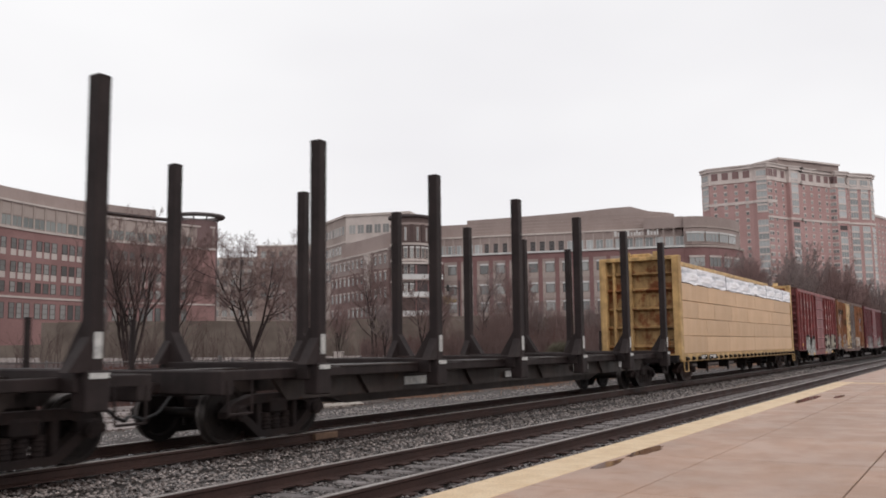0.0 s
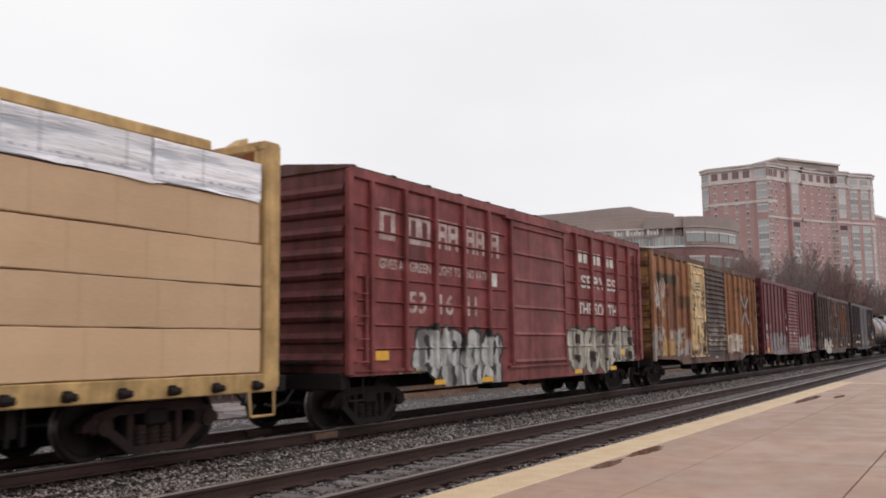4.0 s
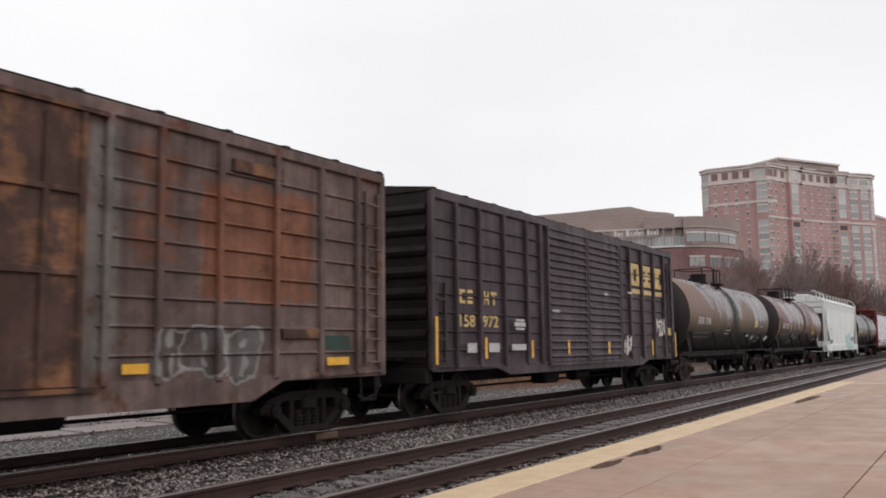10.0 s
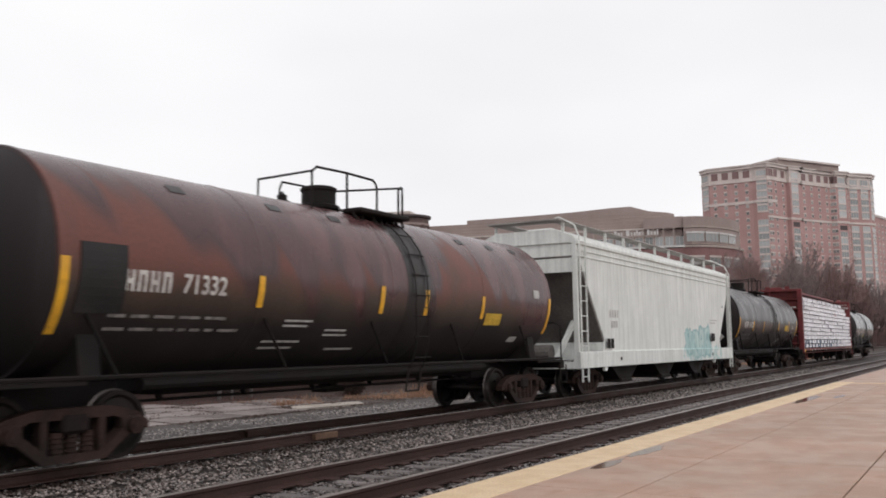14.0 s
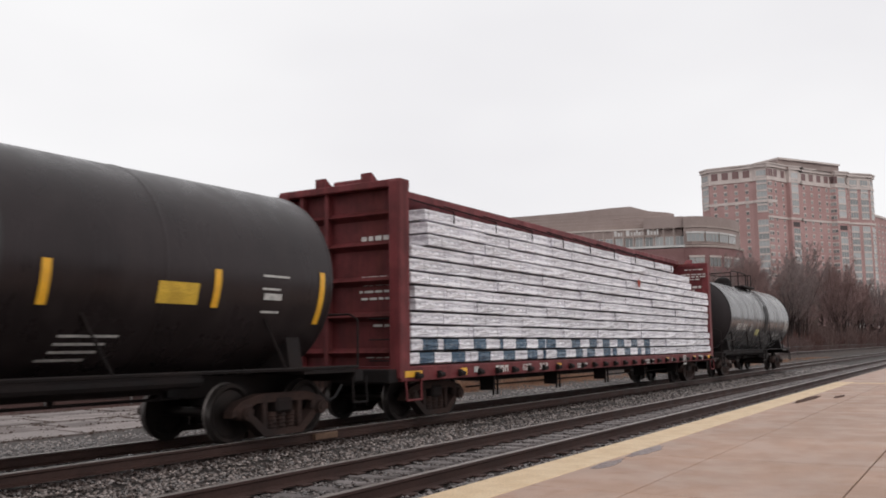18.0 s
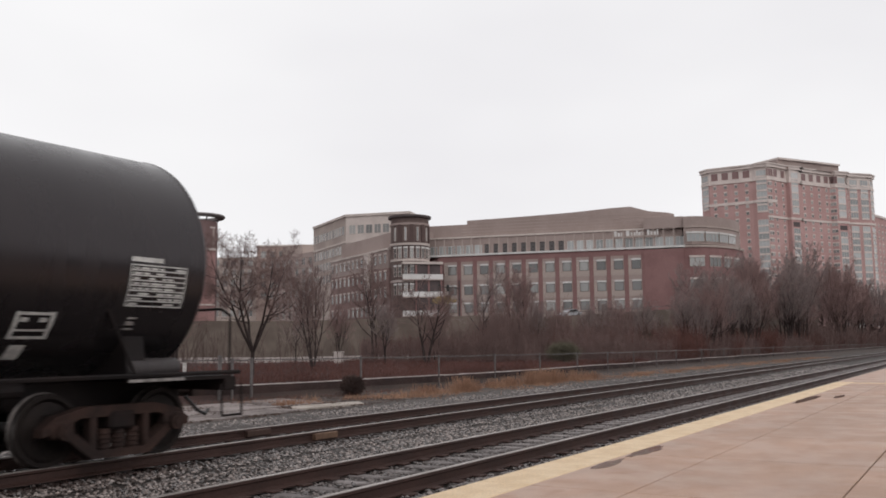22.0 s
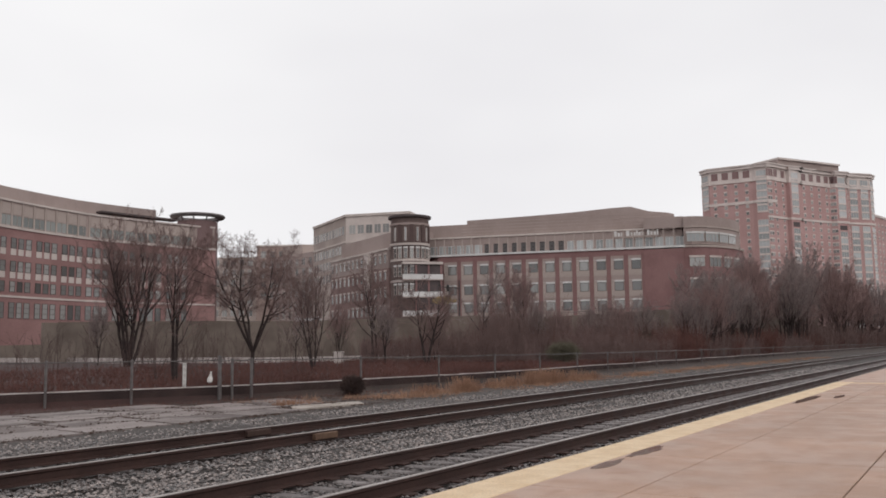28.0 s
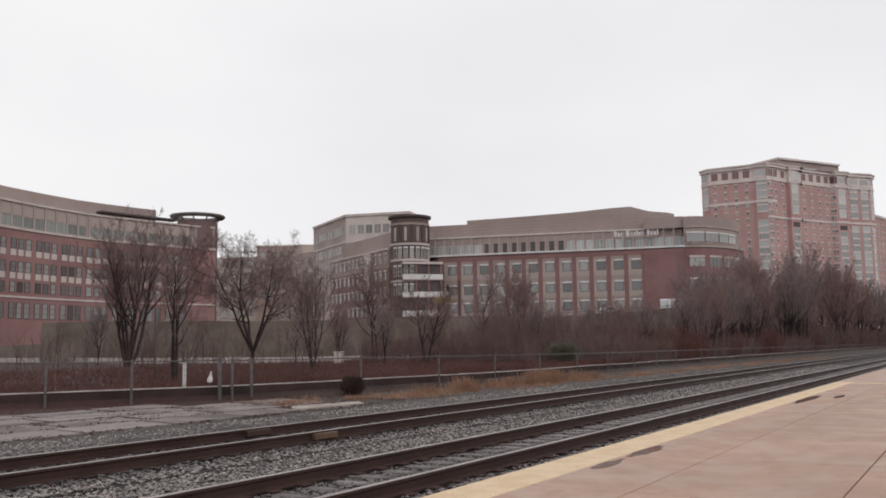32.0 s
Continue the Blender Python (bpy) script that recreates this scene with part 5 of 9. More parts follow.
def build_tower():
    t = thing("apartment_tower", "tall red brick apartment tower with pale stone bands", "building", pose(0, 0, 0))
    P = [(390.0, 102.8), (386.0, 98.3), (386.3, 80.6), (385.5, 78.9), (385.6, 74.2), (388.0, 72.9), (398.3, 69.0), (397.8, 67.4), (403.3, 64.5), (405.4, 64.7), (422.8, 55.0), (422.8, 52.6), (428.4, 48.6), (430.9, 48.7), (440.1, 40.7), (445.8, 39.7)]
    f = Face(P)
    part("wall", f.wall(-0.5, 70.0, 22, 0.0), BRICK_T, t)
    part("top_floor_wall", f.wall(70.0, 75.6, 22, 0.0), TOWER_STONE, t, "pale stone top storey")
    for z, h, o in ((69.6, 1.0, 0.35), (75.2, 1.3, 0.8), (53.6, 0.9, 0.3)):
        part("stone_band", f.wall(z, z + h, 22, o, 0 if z > 60 else 30), TOWER_STONE, t, "pale stone band")
    part("stone_band", f.wall(60.2, 61.3, 22, 0.35, 2, 36), TOWER_STONE, t)
    part("mechanical_storey", Face([(393.0, 70.0), (425.0, 50.0)]).wall(76.4, 79.4, 14, -1.5), BEIGE, t, "plain roof plant storey")
    part("mechanical_cornice", Face([(393.0, 70.0), (425.0, 50.0)]).wall(79.4, 80.2, 15, -0.7), TOWER_STONE, t)
    part("roof_cornice", f.wall(76.4, 76.9, 22, 1.2), TOWER_STONE, t)
    small = window_mesh("window", 1.3, 1.35, TOWER_STONE, GLASS, 0, 0, TOWER_STONE)
    large = window_mesh("window", 2.9, 3.3, TOWER_STONE, TOP_PANE, 0, 0)
    bright = window_mesh("window", 4.4, 2.5, TOWER_STONE, GLASS_BRIGHT, 2, 0)
    louvre = Geo().box(-2.1, 2.1, -0.10, 0.05, 0, 2.0, 0.03).mesh("louvre", ROOF_GREY)
    bay = window_mesh("window", 4.2, 2.3, TOWER_STONE, GLASS_PALE, 2, 0)
    rail = Geo().box(-2.1, 2.1, -0.16, 0.05, 0, 0.62).mesh("bay_sill", TOWER_STONE)
    bays = {}
    for i in range(len(f.acc) - 1):
        a, b = f.acc[i], f.acc[i + 1]
        ln = b - a
        is_bay = i in (0, 3, 7, 11, 13, 14)
        if ln < 2.4:
            continue
        if is_bay:
            k = 1 if ln < 8 else 2
            for j in range(k):
                s = a + ln * (j + 0.5) / k
                for n in range(23):
                    z = 5.6 + 3.0 * n
                    if 53 < z < 54.5:
                        continue
                    if i in (7, 11) and 49 < z < 51.5:
                        put_window(louvre, t, f.place(s, z), "louvre")
                        continue
                    if i == 0 and z < 59:
                        continue
                    put_window(bright if i in (0, 7, 11) and z > 51 else bay, t, f.place(s, z))
                    put_window(rail, t, f.place(s, z - 0.65), "bay_sill")
            continue
        k = max(2, int(ln / 4.3))
        for j in range(k):
            s = a + ln * (j + 0.5) / k
            for n in range(6, 22):
                put_window(small, t, f.place(s, 4.4 + 3.0 * n))
            put_window(large, t, f.place(s, 71.3))
    low = thing("apartment_block", "lower brick apartment block beside the tower", "building", pose(0, 0, 0))
    g = Face([(446.0, 41.0), (468.0, 36.5)])
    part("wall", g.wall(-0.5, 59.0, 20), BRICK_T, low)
    part("cornice", g.wall(58.6, 59.6, 20, 0.4), TOWER_STONE, low)
    for n in range(16):
        for s in (4, 9, 14, 19):
            put_window(small, low, g.place(s, 9 + 3 * n))


build_tower()


# ---------------- the raised road in front of the offices ----------------
ROAD_LINE = [(20.0, 190.0, 1.5), (60.0, 150.0, 1.8), (86.0, 121.0, 2.3), (96.0, 106.0, 3.4), (112.0, 96.0, 4.45), (134.0, 74.0, 5.4), (152.0, 62.0, 6.65), (171.0, 50.5, 8.0), (196.0, 40.0, 9.4), (226.0, 34.0, 10.2)]


def build_road():
    t = thing("raised_road", "raised road on a stained concrete retaining wall", "road", pose(0, 0, 0), kind="structure")
    wall, deck, rail = Geo(), Geo(), Geo()
    for (xa, ya, za), (xb, yb, zb) in zip(ROAD_LINE[:-1], ROAD_LINE[1:]):
        d = Vector((xb - xa, yb - ya, 0)).normalized()
        n = Vector((-d.y, d.x, 0))
        if n.y < 0:
            n = -n
        for geo, o0, o1, lo, hi in ((wall, -0.5, 0.0, None, 0.25), (deck, 0.0, 11.0, -0.7, 0.0)):
            vs = []
            for x, y, z in ((xa, ya, za), (xb, yb, zb)):
                for o in (o0, o1):
                    for h in (-0.3 if lo is None else z + lo, z + hi if lo is not None or xa < 86 else max(z + (1.3 if xa < 130 else hi), 5.9)):
                        vs.append((x + n.x * o, y + n.y * o, h))
            geo.add(vs, [(0, 1, 5, 4), (2, 6, 7, 3), (1, 3, 7, 5), (0, 4, 6, 2), (0, 2, 3, 1), (4, 5, 7, 6)])
        a, b = Vector((xa, ya, za)) - n * 0.25, Vector((xb, yb, zb)) - n * 0.25
        if xa < 130:
            continue
        rail.cyl(a + Vector((0, 0, 0.9)), b + Vector((0, 0, 0.9)), 0.05, 6)
        k = int((b - a).length / 2.5)
        for i in range(k):
            p = a.lerp(b, i / k)
            rail.cyl(p, p + Vector((0, 0, 0.9)), 0.04, 5)
    wall.prism([(69.0, 100.0), (82.0, 102.7), (82.0, 103.3), (69.0, 100.6)], -0.3, 5.05, "z").prism([(82.0, 102.7), (95.7, 105.5), (95.7, 106.1), (82.0, 103.3)], -0.3, 5.6, "z")
    part("retaining_wall", wall, CONCRETE, t, "stained grey green concrete retaining wall")
    part("roadway", deck, mat("damp_asphalt", (0.06, 0.058, 0.058), (0.05, 0.048, 0.048), 0.3, 8, 0.7), t)
    part("railing", rail, FENCE, t, "thin steel railing")


build_road()
g = Geo()
for i in range(20):
    xa = 70 + i * 5
    g.prism([(xa, 66 - 0.3 * (xa - 70)), (xa + 4.9, 66 - 0.3 * (xa - 65.1)), (xa + 4.9, 66.3 - 0.3 * (xa - 65.1)), (xa, 66.3 - 0.3 * (xa - 70))], -0.1, 0.55, "z")
for (xa, ya), (xb, yb) in zip([(80, 150), (77, 121), (72.5, 98), (67, 80)], [(77, 121), (72.5, 98), (67, 80), (70, 66.15)]):
    for i in range(4):
        p, q = (xa + (xb - xa) * i / 4, ya + (yb - ya) * i / 4), (xa + (xb - xa) * (i + 0.97) / 4, ya + (yb - ya) * (i + 0.97) / 4)
        g.prism([(p[0] - 0.15, p[1]), (q[0] - 0.15, q[1]), (q[0] + 0.15, q[1]), (p[0] + 0.15, p[1])], -0.1, 0.62, "z")
solid("guard_wall", g, COPING, "low pale concrete kerb wall by the lower road", "wall", "structure")

# street furniture on the raised road
POLE = mat("dark_painted_pole", (0.06, 0.055, 0.055), (0.045, 0.04, 0.04), 1, 20, 0.6)


def signal_pole(x, y, z, arm, label):
    t = thing("traffic_signal", label, "traffic signal", pose(x, y, z))
    part("pole", Geo().cyl((0, 0, 0), (0, 0, 7.5), 0.16, 8, 0.11), POLE, t)
    part("arm", Geo().cyl((0, 0, 6.0), (arm * 0.8, -arm * 0.6, 6.3), 0.09, 6, 0.05), POLE, t)
    for q in (0.55, 0.95):
        part("signal_head", Geo().box(-0.2, 0.2, -0.2, 0.2, -0.6, 0.55, 0.05), POLE, t, "", (arm * 0.8 * q, -arm * 0.6 * q, 6.1))
    return t


signal_pole(152.3, 112.0, 0.0, 6.0, "dark traffic signal pole with a long arm")
signal_pole(139.0, 81.0, 5.9, -4.0, "dark street pole on the raised road")
t = thing("street_tree", "small street tree with sparse yellowish leaves", "tree", pose(139.5, 84.5, 5.9))
rnd = random.Random(3)
part("trunk", Geo().cyl((0, 0, 0), (0, 0, 3.6), 0.11, 7, 0.06), BARK, t)
leaf_g = Geo()
for i in range(420):
    a, r = rnd.random() * 2 * math.pi, 2.4 * rnd.random() ** 0.6
    p = Vector((r * math.cos(a), r * math.sin(a), 3.9 + rnd.uniform(-0.9, 1.4) * (1 - r / 3.2)))
    u, w = Vector((rnd.gauss(0, 1), rnd.gauss(0, 1), rnd.gauss(0, 1))).normalized() * 0.16, Vector((rnd.gauss(0, 1), rnd.gauss(0, 1), rnd.gauss(0, 1))).normalized() * 0.13
    leaf_g.add([p - u, p + w, p + u, p - w], [(0, 1, 2, 3)])
part("leaves", leaf_g, mat("dull_yellow_leaves", (0.36, 0.25, 0.12), (0.26, 0.19, 0.10), 2, 10, 0.8, 0, 0, 0.01, 0, 0.4), t, "sparse dull yellow leaves")
solid("equipment_cabinet", Geo().box(-0.45, 0.45, -0.35, 0.35, 0, 1.1, 0.03).box(-0.5, 0.5, -0.4, 0.4, 1.1, 1.18, 0.02), COPING, "small pale equipment cabinet beyond the fence", "cabinet", m=pose(66.0, 51.5, -0.05, 0, 0, 20))


# ---------------- road vehicles ----------------
def vehicle(label, colour, van=False):
    """A car or van, nose towards +x, standing on z = 0."""
    t = thing("van" if van else "car", label, "van" if van else "car", pose(0, 0, 0))
    k = mat("car_paint", colour, tuple(0.92 * c for c in colour), 1, 30, 0.3, 0.0, 0.0)
    if van:
        prof = [(-2.6, 0.45), (2.5, 0.45), (2.6, 0.9), (2.35, 1.2), (1.75, 1.35), (1.15, 2.2), (-2.5, 2.3), (-2.65, 2.1), (-2.65, 0.7)]
        hw = 0.98
    else:
        prof = [(-2.2, 0.35), (2.2, 0.35), (2.3, 0.65), (2.1, 0.85), (1.1, 0.98), (0.4, 1.45), (-1.0, 1.48), (-1.75, 1.0), (-2.25, 0.95), (-2.3, 0.6)]
        hw = 0.88
    part("body", Geo().prism(prof, -hw, hw), k, t)
    gl = Geo()
    for s in (-1, 1):
        if van:
            gl.prism([(0.2, 1.35), (1.55, 1.35), (1.05, 2.0), (0.2, 2.05)], s * hw, s * (hw + 0.01))
        else:
            gl.prism([(-1.5, 1.0), (0.85, 1.0), (0.3, 1.38), (-0.95, 1.4)], s * hw, s * (hw + 0.01))
    part("side_windows", gl, BLACK_PAINT, t)
    for wx in (-1.45, 1.45):
        for s in (-1, 1):
            w = part("wheel", Geo().cyl((0, -0.1, 0), (0, 0.1, 0), 0.33, 14), BLACK_PAINT, t, "", (wx, s * (hw - 0.08), 0.33))
            part("hub", Geo().cyl((0, s * 0.1, 0), (0, s * 0.115, 0), 0.19, 10), FENCE, w)
    for s in (-1, 1):
        part("headlight", Geo().box(prof[2][0] - 0.06, prof[2][0] + 0.015, s * 0.62 - 0.16, s * 0.62 + 0.16, 0.66, 0.82, 0.02), WHITE_TRIM, t)
        part("tail_light", Geo().box(prof[-1][0] - 0.04, prof[-1][0] + 0.05, s * 0.62 - 0.14, s * 0.62 + 0.14, 0.75, 0.92, 0.02), BRICK, t)
    return t


white_van = vehicle("white delivery van driving on the raised road", (0.74, 0.74, 0.75), True)
white_car = vehicle("white car driving up the raised road", (0.70, 0.70, 0.71))
silver_car = vehicle("silver car driving down the raised road", (0.42, 0.43, 0.45))


# ---------------- freight wagons ----------------
# Every wagon stands with its front end at x = 0, its middle on y = 0 and the rail top at z = 0; the platform side is y < 0.
WHEEL_R = 0.457
wheelsets = []


def _wheelset_mesh():
    g = Geo().cyl((0, -0.9, 0), (0, 0.9, 0), 0.08, 10)
    for s in (-1, 1):
        y = s * 0.7175
        prof = [(-0.0675, 0.06), (-0.05, 0.15), (-0.03, 0.36), (-0.0675, 0.40), (-0.0675, WHEEL_R), (0.05, WHEEL_R), (0.0675, WHEEL_R + 0.026), (0.0675, 0.39), (0.0, 0.36), (-0.015, 0.15), (0.02, 0.06)]
        g.turned([(y - s * a * -1 if s > 0 else y + a * -1 * -1, r) for a, r in prof] if s < 0 else [(y - a, r) for a, r in prof], 28, "y")
    for i in range(3):
        a = 2 * math.pi * i / 3
        g.box(0.18 * math.cos(a) - 0.03, 0.18 * math.cos(a) + 0.03, -0.80, -0.77, 0.18 * math.sin(a) - 0.03, 0.18 * math.sin(a) + 0.03)
    me = g.mesh("wheelset", WHEEL, True)
    me.materials.append(TREAD)
    for p in me.polygons:
        if math.hypot(p.center.x, p.center.z) > 0.44:
            p.material_index = 1
    return me


def _side_frame_mesh():
    """Cast side frame: top chord, dipped bottom chord with spring nest, two windows and journal boxes."""
    g = Geo()
    y0, y1 = -0.09, 0.09
    g.prism([(-1.16, 0.50), (-0.98, 0.64), (-0.55, 0.74), (0.55, 0.74), (0.98, 0.64), (1.16, 0.50), (1.16, 0.40), (0.95, 0.46), (0.62, 0.60), (-0.62, 0.60), (-0.95, 0.46), (-1.16, 0.40)], y0, y1)
    g.prism([(-0.98, 0.47), (-0.78, 0.47), (-0.36, 0.17), (0.36, 0.17), (0.78, 0.47), (0.98, 0.47), (0.46, 0.07), (-0.46, 0.07)], y0 - 0.02, y1)
    for s in (-1, 1):
        g.box(s * 0.42 - 0.055, s * 0.42 + 0.055, y0, y1, 0.15, 0.62, 0.02)
        g.box(s * 0.889 - 0.17, s * 0.889 + 0.17, y0 - 0.03, y1, 0.36, 0.60, 0.04)
        g.cyl((s * 0.889, y0 - 0.09, 0.457), (s * 0.889, y1, 0.457), 0.11, 14)
        g.cyl((s * 0.889, y0 - 0.11, 0.457), (s * 0.889, y0 - 0.08, 0.457), 0.065, 6)
    for x in (-0.22, 0.0, 0.22):
        g.cyl((x, -0.02, 0.17), (x, -0.02, 0.44), 0.085, 10)
        for z in (0.20, 0.26, 0.32, 0.38):
            g.turned([(z - 0.012, 0.085), (z, 0.10), (z + 0.012, 0.085)], 10, "z", (x, -0.02, 0))
    return g.mesh("side_frame", TRUCK, True)


WHEELSET, SIDE_FRAME = _wheelset_mesh(), _side_frame_mesh()
SIDE_FRAME_SHADED = SIDE_FRAME.copy()
SIDE_FRAME_SHADED.materials[0] = TRUCK_SHADED
_bol = Geo().box(-0.2, 0.2, -1.12, 1.12, 0.42, 0.66, 0.04)
_bol.cyl((0, 0, 0.6), (0, 0, 0.86), 0.18, 14)
for _s in (-1, 1):
    _bol.box(_s * 0.36 - 0.04, _s * 0.36 + 0.04, -0.85, 0.85, 0.33, 0.42)
BOLSTER = _bol.mesh("bolster", TRUCK_SHADED)


def truck(parent, x, darkened=False):
    t = part("truck", BOLSTER, None, parent, "cast steel truck darkened for undershade" if darkened else "rust-brown cast steel truck", (x, 0, 0))
    for s in (-1, 1):
        f = part("side_frame", SIDE_FRAME_SHADED if darkened else SIDE_FRAME, None, t, "", (0, s * 0.98, 0))
        if s > 0:
            f.rotation_euler = (0, 0, math.pi)
    for s in (-1, 1):
        w = part("wheelset", WHEELSET, None, t, "", (s * 0.889, 0, WHEEL_R))
        wheelsets.append((w, s * 0.889))
    return t


def coupler(parent, x, s):
    """Draft gear, shank and knuckle at an end; s: -1 at the front, 1 at the back."""
    g = Geo()
    g.box(min(x, x + s * 0.42), max(x, x + s * 0.42), -0.10, 0.10, 0.78, 0.96, 0.03)
    g.prism([(x + s * 0.38, -0.17), (x + s * 0.64, -0.15), (x + s * 0.68, 0.02), (x + s * 0.56, 0.06), (x + s * 0.60, 0.16), (x + s * 0.38, 0.16)], 0.72, 1.0, "z")
    c = part("coupler", g, TRUCK, parent)
    hose = [(x + s * 0.05, -0.35, 0.75), (x + s * 0.30, -0.36, 0.52), (x + s * 0.52, -0.30, 0.44), (x + s * 0.66, -0.22, 0.50)]
    part("air_hose", Geo().tube(hose, 0.026, 6), BLACK_PAINT, c)
    return c


def ladder(parent, x, y, z0, z1, material, w=0.42, face="side", step=0.40):
    """Grab irons on an end, or a ladder of two rails and rungs on a side."""
    n = int((z1 - z0) / step)
    for i in range(n + 1):
        z = z0 + i * step
        if face == "side":
            part("rung", Geo().tube([(x, y, z), (x, y - 0.09, z), (x + w, y - 0.09, z), (x + w, y, z)], 0.014, 5), material, parent)
        else:
            part("grab_iron", Geo().tube([(x, y, z), (x + face * 0.09, y, z), (x + face * 0.09, y + w, z), (x, y + w, z)], 0.014, 5), material, parent)
    if face == "side":
        for q in (0, w):
            part("ladder_rail", Geo().box(x + q - 0.03, x + q + 0.03, y - 0.05, y, z0 - 0.05, z1 + 0.05), material, parent)


def stirrup(parent, x, z):
    g = Geo().tube([(x, -1.45, z), (x, -1.47, z - 0.42), (x + 0.42, -1.47, z - 0.42), (x + 0.42, -1.45, z)], 0.02, 6)
    part("step", g, STEEL_DARK, parent)


def boxcar(name, label, L, body, end, roof, posts, door, seams=0, sill=0.85, post_w=0.10, inset=1.28, belly=0.0, corr=9, doors=None, post_d=0.10, group="boxcars", chord=None, sill_paint=None, caps=True):
    t = thing(name, label, "boxcar", pose(0, 0, 0), group)
    hw, top = 1.53, 4.56
    g = Geo().box(0.10, L - 0.10, -hw, hw, 0.95, top)
    part("body", g, body, t)
    # side sill, deeper between the trucks
    for s in (-1, 1):
        a, b = sorted((s * (hw - 0.02), s * (hw + 0.045)))
        p = [(0.02, sill + 0.12), (0.02, 1.06), (L - 0.02, 1.06), (L - 0.02, sill + 0.12), (L - inset - 1.2, sill + 0.06), (L - inset - 1.9, sill - belly), (inset + 1.9, sill - belly), (inset + 1.2, sill + 0.06)]
        part("side_sill", Geo().prism(p, a, b), (sill_paint or body) if s < 0 else STEEL_DARK, t)
        part("top_chord", Geo().box(0.0, L, *sorted((s * hw, s * (hw + 0.07))), 4.46, 4.635, 0.015), chord or body, t)
        for x in (0.045, L - 0.045):
            part("corner_post", Geo().box(x - 0.075, x + 0.075, *sorted((s * (hw - 0.05), s * (hw + 0.07))), sill + 0.05, 4.60, 0.02), body, t)
    post = Geo().box(-post_w / 2, post_w / 2, -post_d, 0.01, 1.0, 4.48, 0.02).mesh("side_post", body)
    for x in posts:
        # the post's own mesh is laid out in wagon metres so that the paint runs on over it
        q = Geo().box(x - post_w / 2, x + post_w / 2, -hw - post_d, -hw + 0.01, 1.0, 4.48, 0.02)
        part("side_post", q, body, t)
        part("side_post", post, None, t, "", (x, 0, 0)).matrix_basis = Matrix.Translation((x, hw, 0)) @ Matrix.Rotation(math.pi, 4, "Z")
    if seams:
        lo, hi = door[0], door[1]
        for i in range(1, seams):
            z = 1.0 + 3.42 * i / seams
            for xa, xb in ((0.12, lo - 0.15), (hi + 0.15, L - 0.12)):
                part("panel_seam", Geo().prism([(-hw - 0.045, z), (-hw + 0.01, z + 0.045), (-hw + 0.01, z - 0.03)], xa, xb, "x"), body, t)
    # corrugated ends
    for s, x in ((-1, 0.10), (1, L - 0.10)):
        e = part("end_wall", Geo().box(*sorted((x, x + s * 0.05)), -hw, hw, 0.95, 4.66), end, t, "corrugated steel end wall")
        g = Geo()
        for i in range(corr):
            z = 1.25 + 3.0 * i / (corr - 1)
            r = 0.34 * 3.0 / (corr - 1)
            pr = [(x + s * 0.03, z - r), (x + s * 0.10, z - r * 0.55), (x + s * 0.125, z), (x + s * 0.10, z + r * 0.55), (x + s * 0.03, z + r)]
            g.prism(pr, -hw + 0.10, hw - 0.10)
        part("corrugation", g, end, e)
        part("end_sill", Geo().box(*sorted((x, x + s * 0.16)), -1.45, 1.45, 0.72, 1.02, 0.02), STEEL_DARK, t)
        ladder(t, x + s * 0.10, -hw + 0.08, 1.15, 2.9 if s < 0 else 4.1, STEEL_DARK, 0.42, s)
        coupler(t, x + s * 0.06, s)
        br = Geo().turned([(-0.02, 0.20), (-0.02, 0.28), (0.02, 0.28), (0.02, 0.20), (-0.02, 0.20)], 18, "x", (x + s * 0.26, 0.55, 2.35))
        br.cyl((x + s * 0.1, 0.55, 2.35), (x + s * 0.27, 0.55, 2.35), 0.03, 8)
        if s < 0:
            part("brake_wheel", br, STEEL_DARK, t)
        part("crossover_step", Geo().box(*sorted((x + s * 0.12, x + s * 0.36)), -0.9, 0.9, 1.18, 1.22), STEEL_DARK, t)
    # roof: shallow gable with raised seam caps
    part("roof", Geo().prism([(-hw - 0.06, 4.62), (-hw - 0.06, 4.66), (0, 4.84), (hw + 0.06, 4.66), (hw + 0.06, 4.62)], 0.0, L, "x"), roof, t, "shallow ribbed steel roof")
    g = Geo()
    n = int(L / 1.25)
    for i in range(n + 1):
        x = 0.12 + (L - 0.24) * i / n
        o = 0.066 if caps else 0.02
        g.prism([(-hw - o, 4.63), (-hw - o, 4.682 if caps else 4.668), (0, 4.862), (hw + o, 4.682 if caps else 4.668), (hw + o, 4.63)], x - 0.06, x + 0.06, "x")
    part("roof_seam", g, roof, t)
    part("underframe", Geo().box(0.3, L - 0.3, -0.26, 0.26, 0.62, 0.98).box(2.6, L - 2.6, -1.3, 1.3, 0.86, 0.96), STEEL_DARK, t)
    g = Geo().box(L * 0.42, L * 0.42 + 0.9, -0.9, -0.45, 0.45, 0.80, 0.05).cyl((L * 0.55, -0.75, 0.62), (L * 0.55 + 0.95, -0.75, 0.62), 0.17, 12).cyl((2.8, -0.3, 0.5), (L - 2.8, -0.3, 0.5), 0.03, 6)
    part("brake_gear", g, STEEL_DARK, t)
    truck(t, inset, True), truck(t, L - inset, True)
    for x in (0.12, L - 0.55):
        stirrup(t, x, 0.95)
        ladder(t, x, -hw - 0.03, 1.2, 2.7 if x < 1 else 4.2, body, 0.36)
    return t


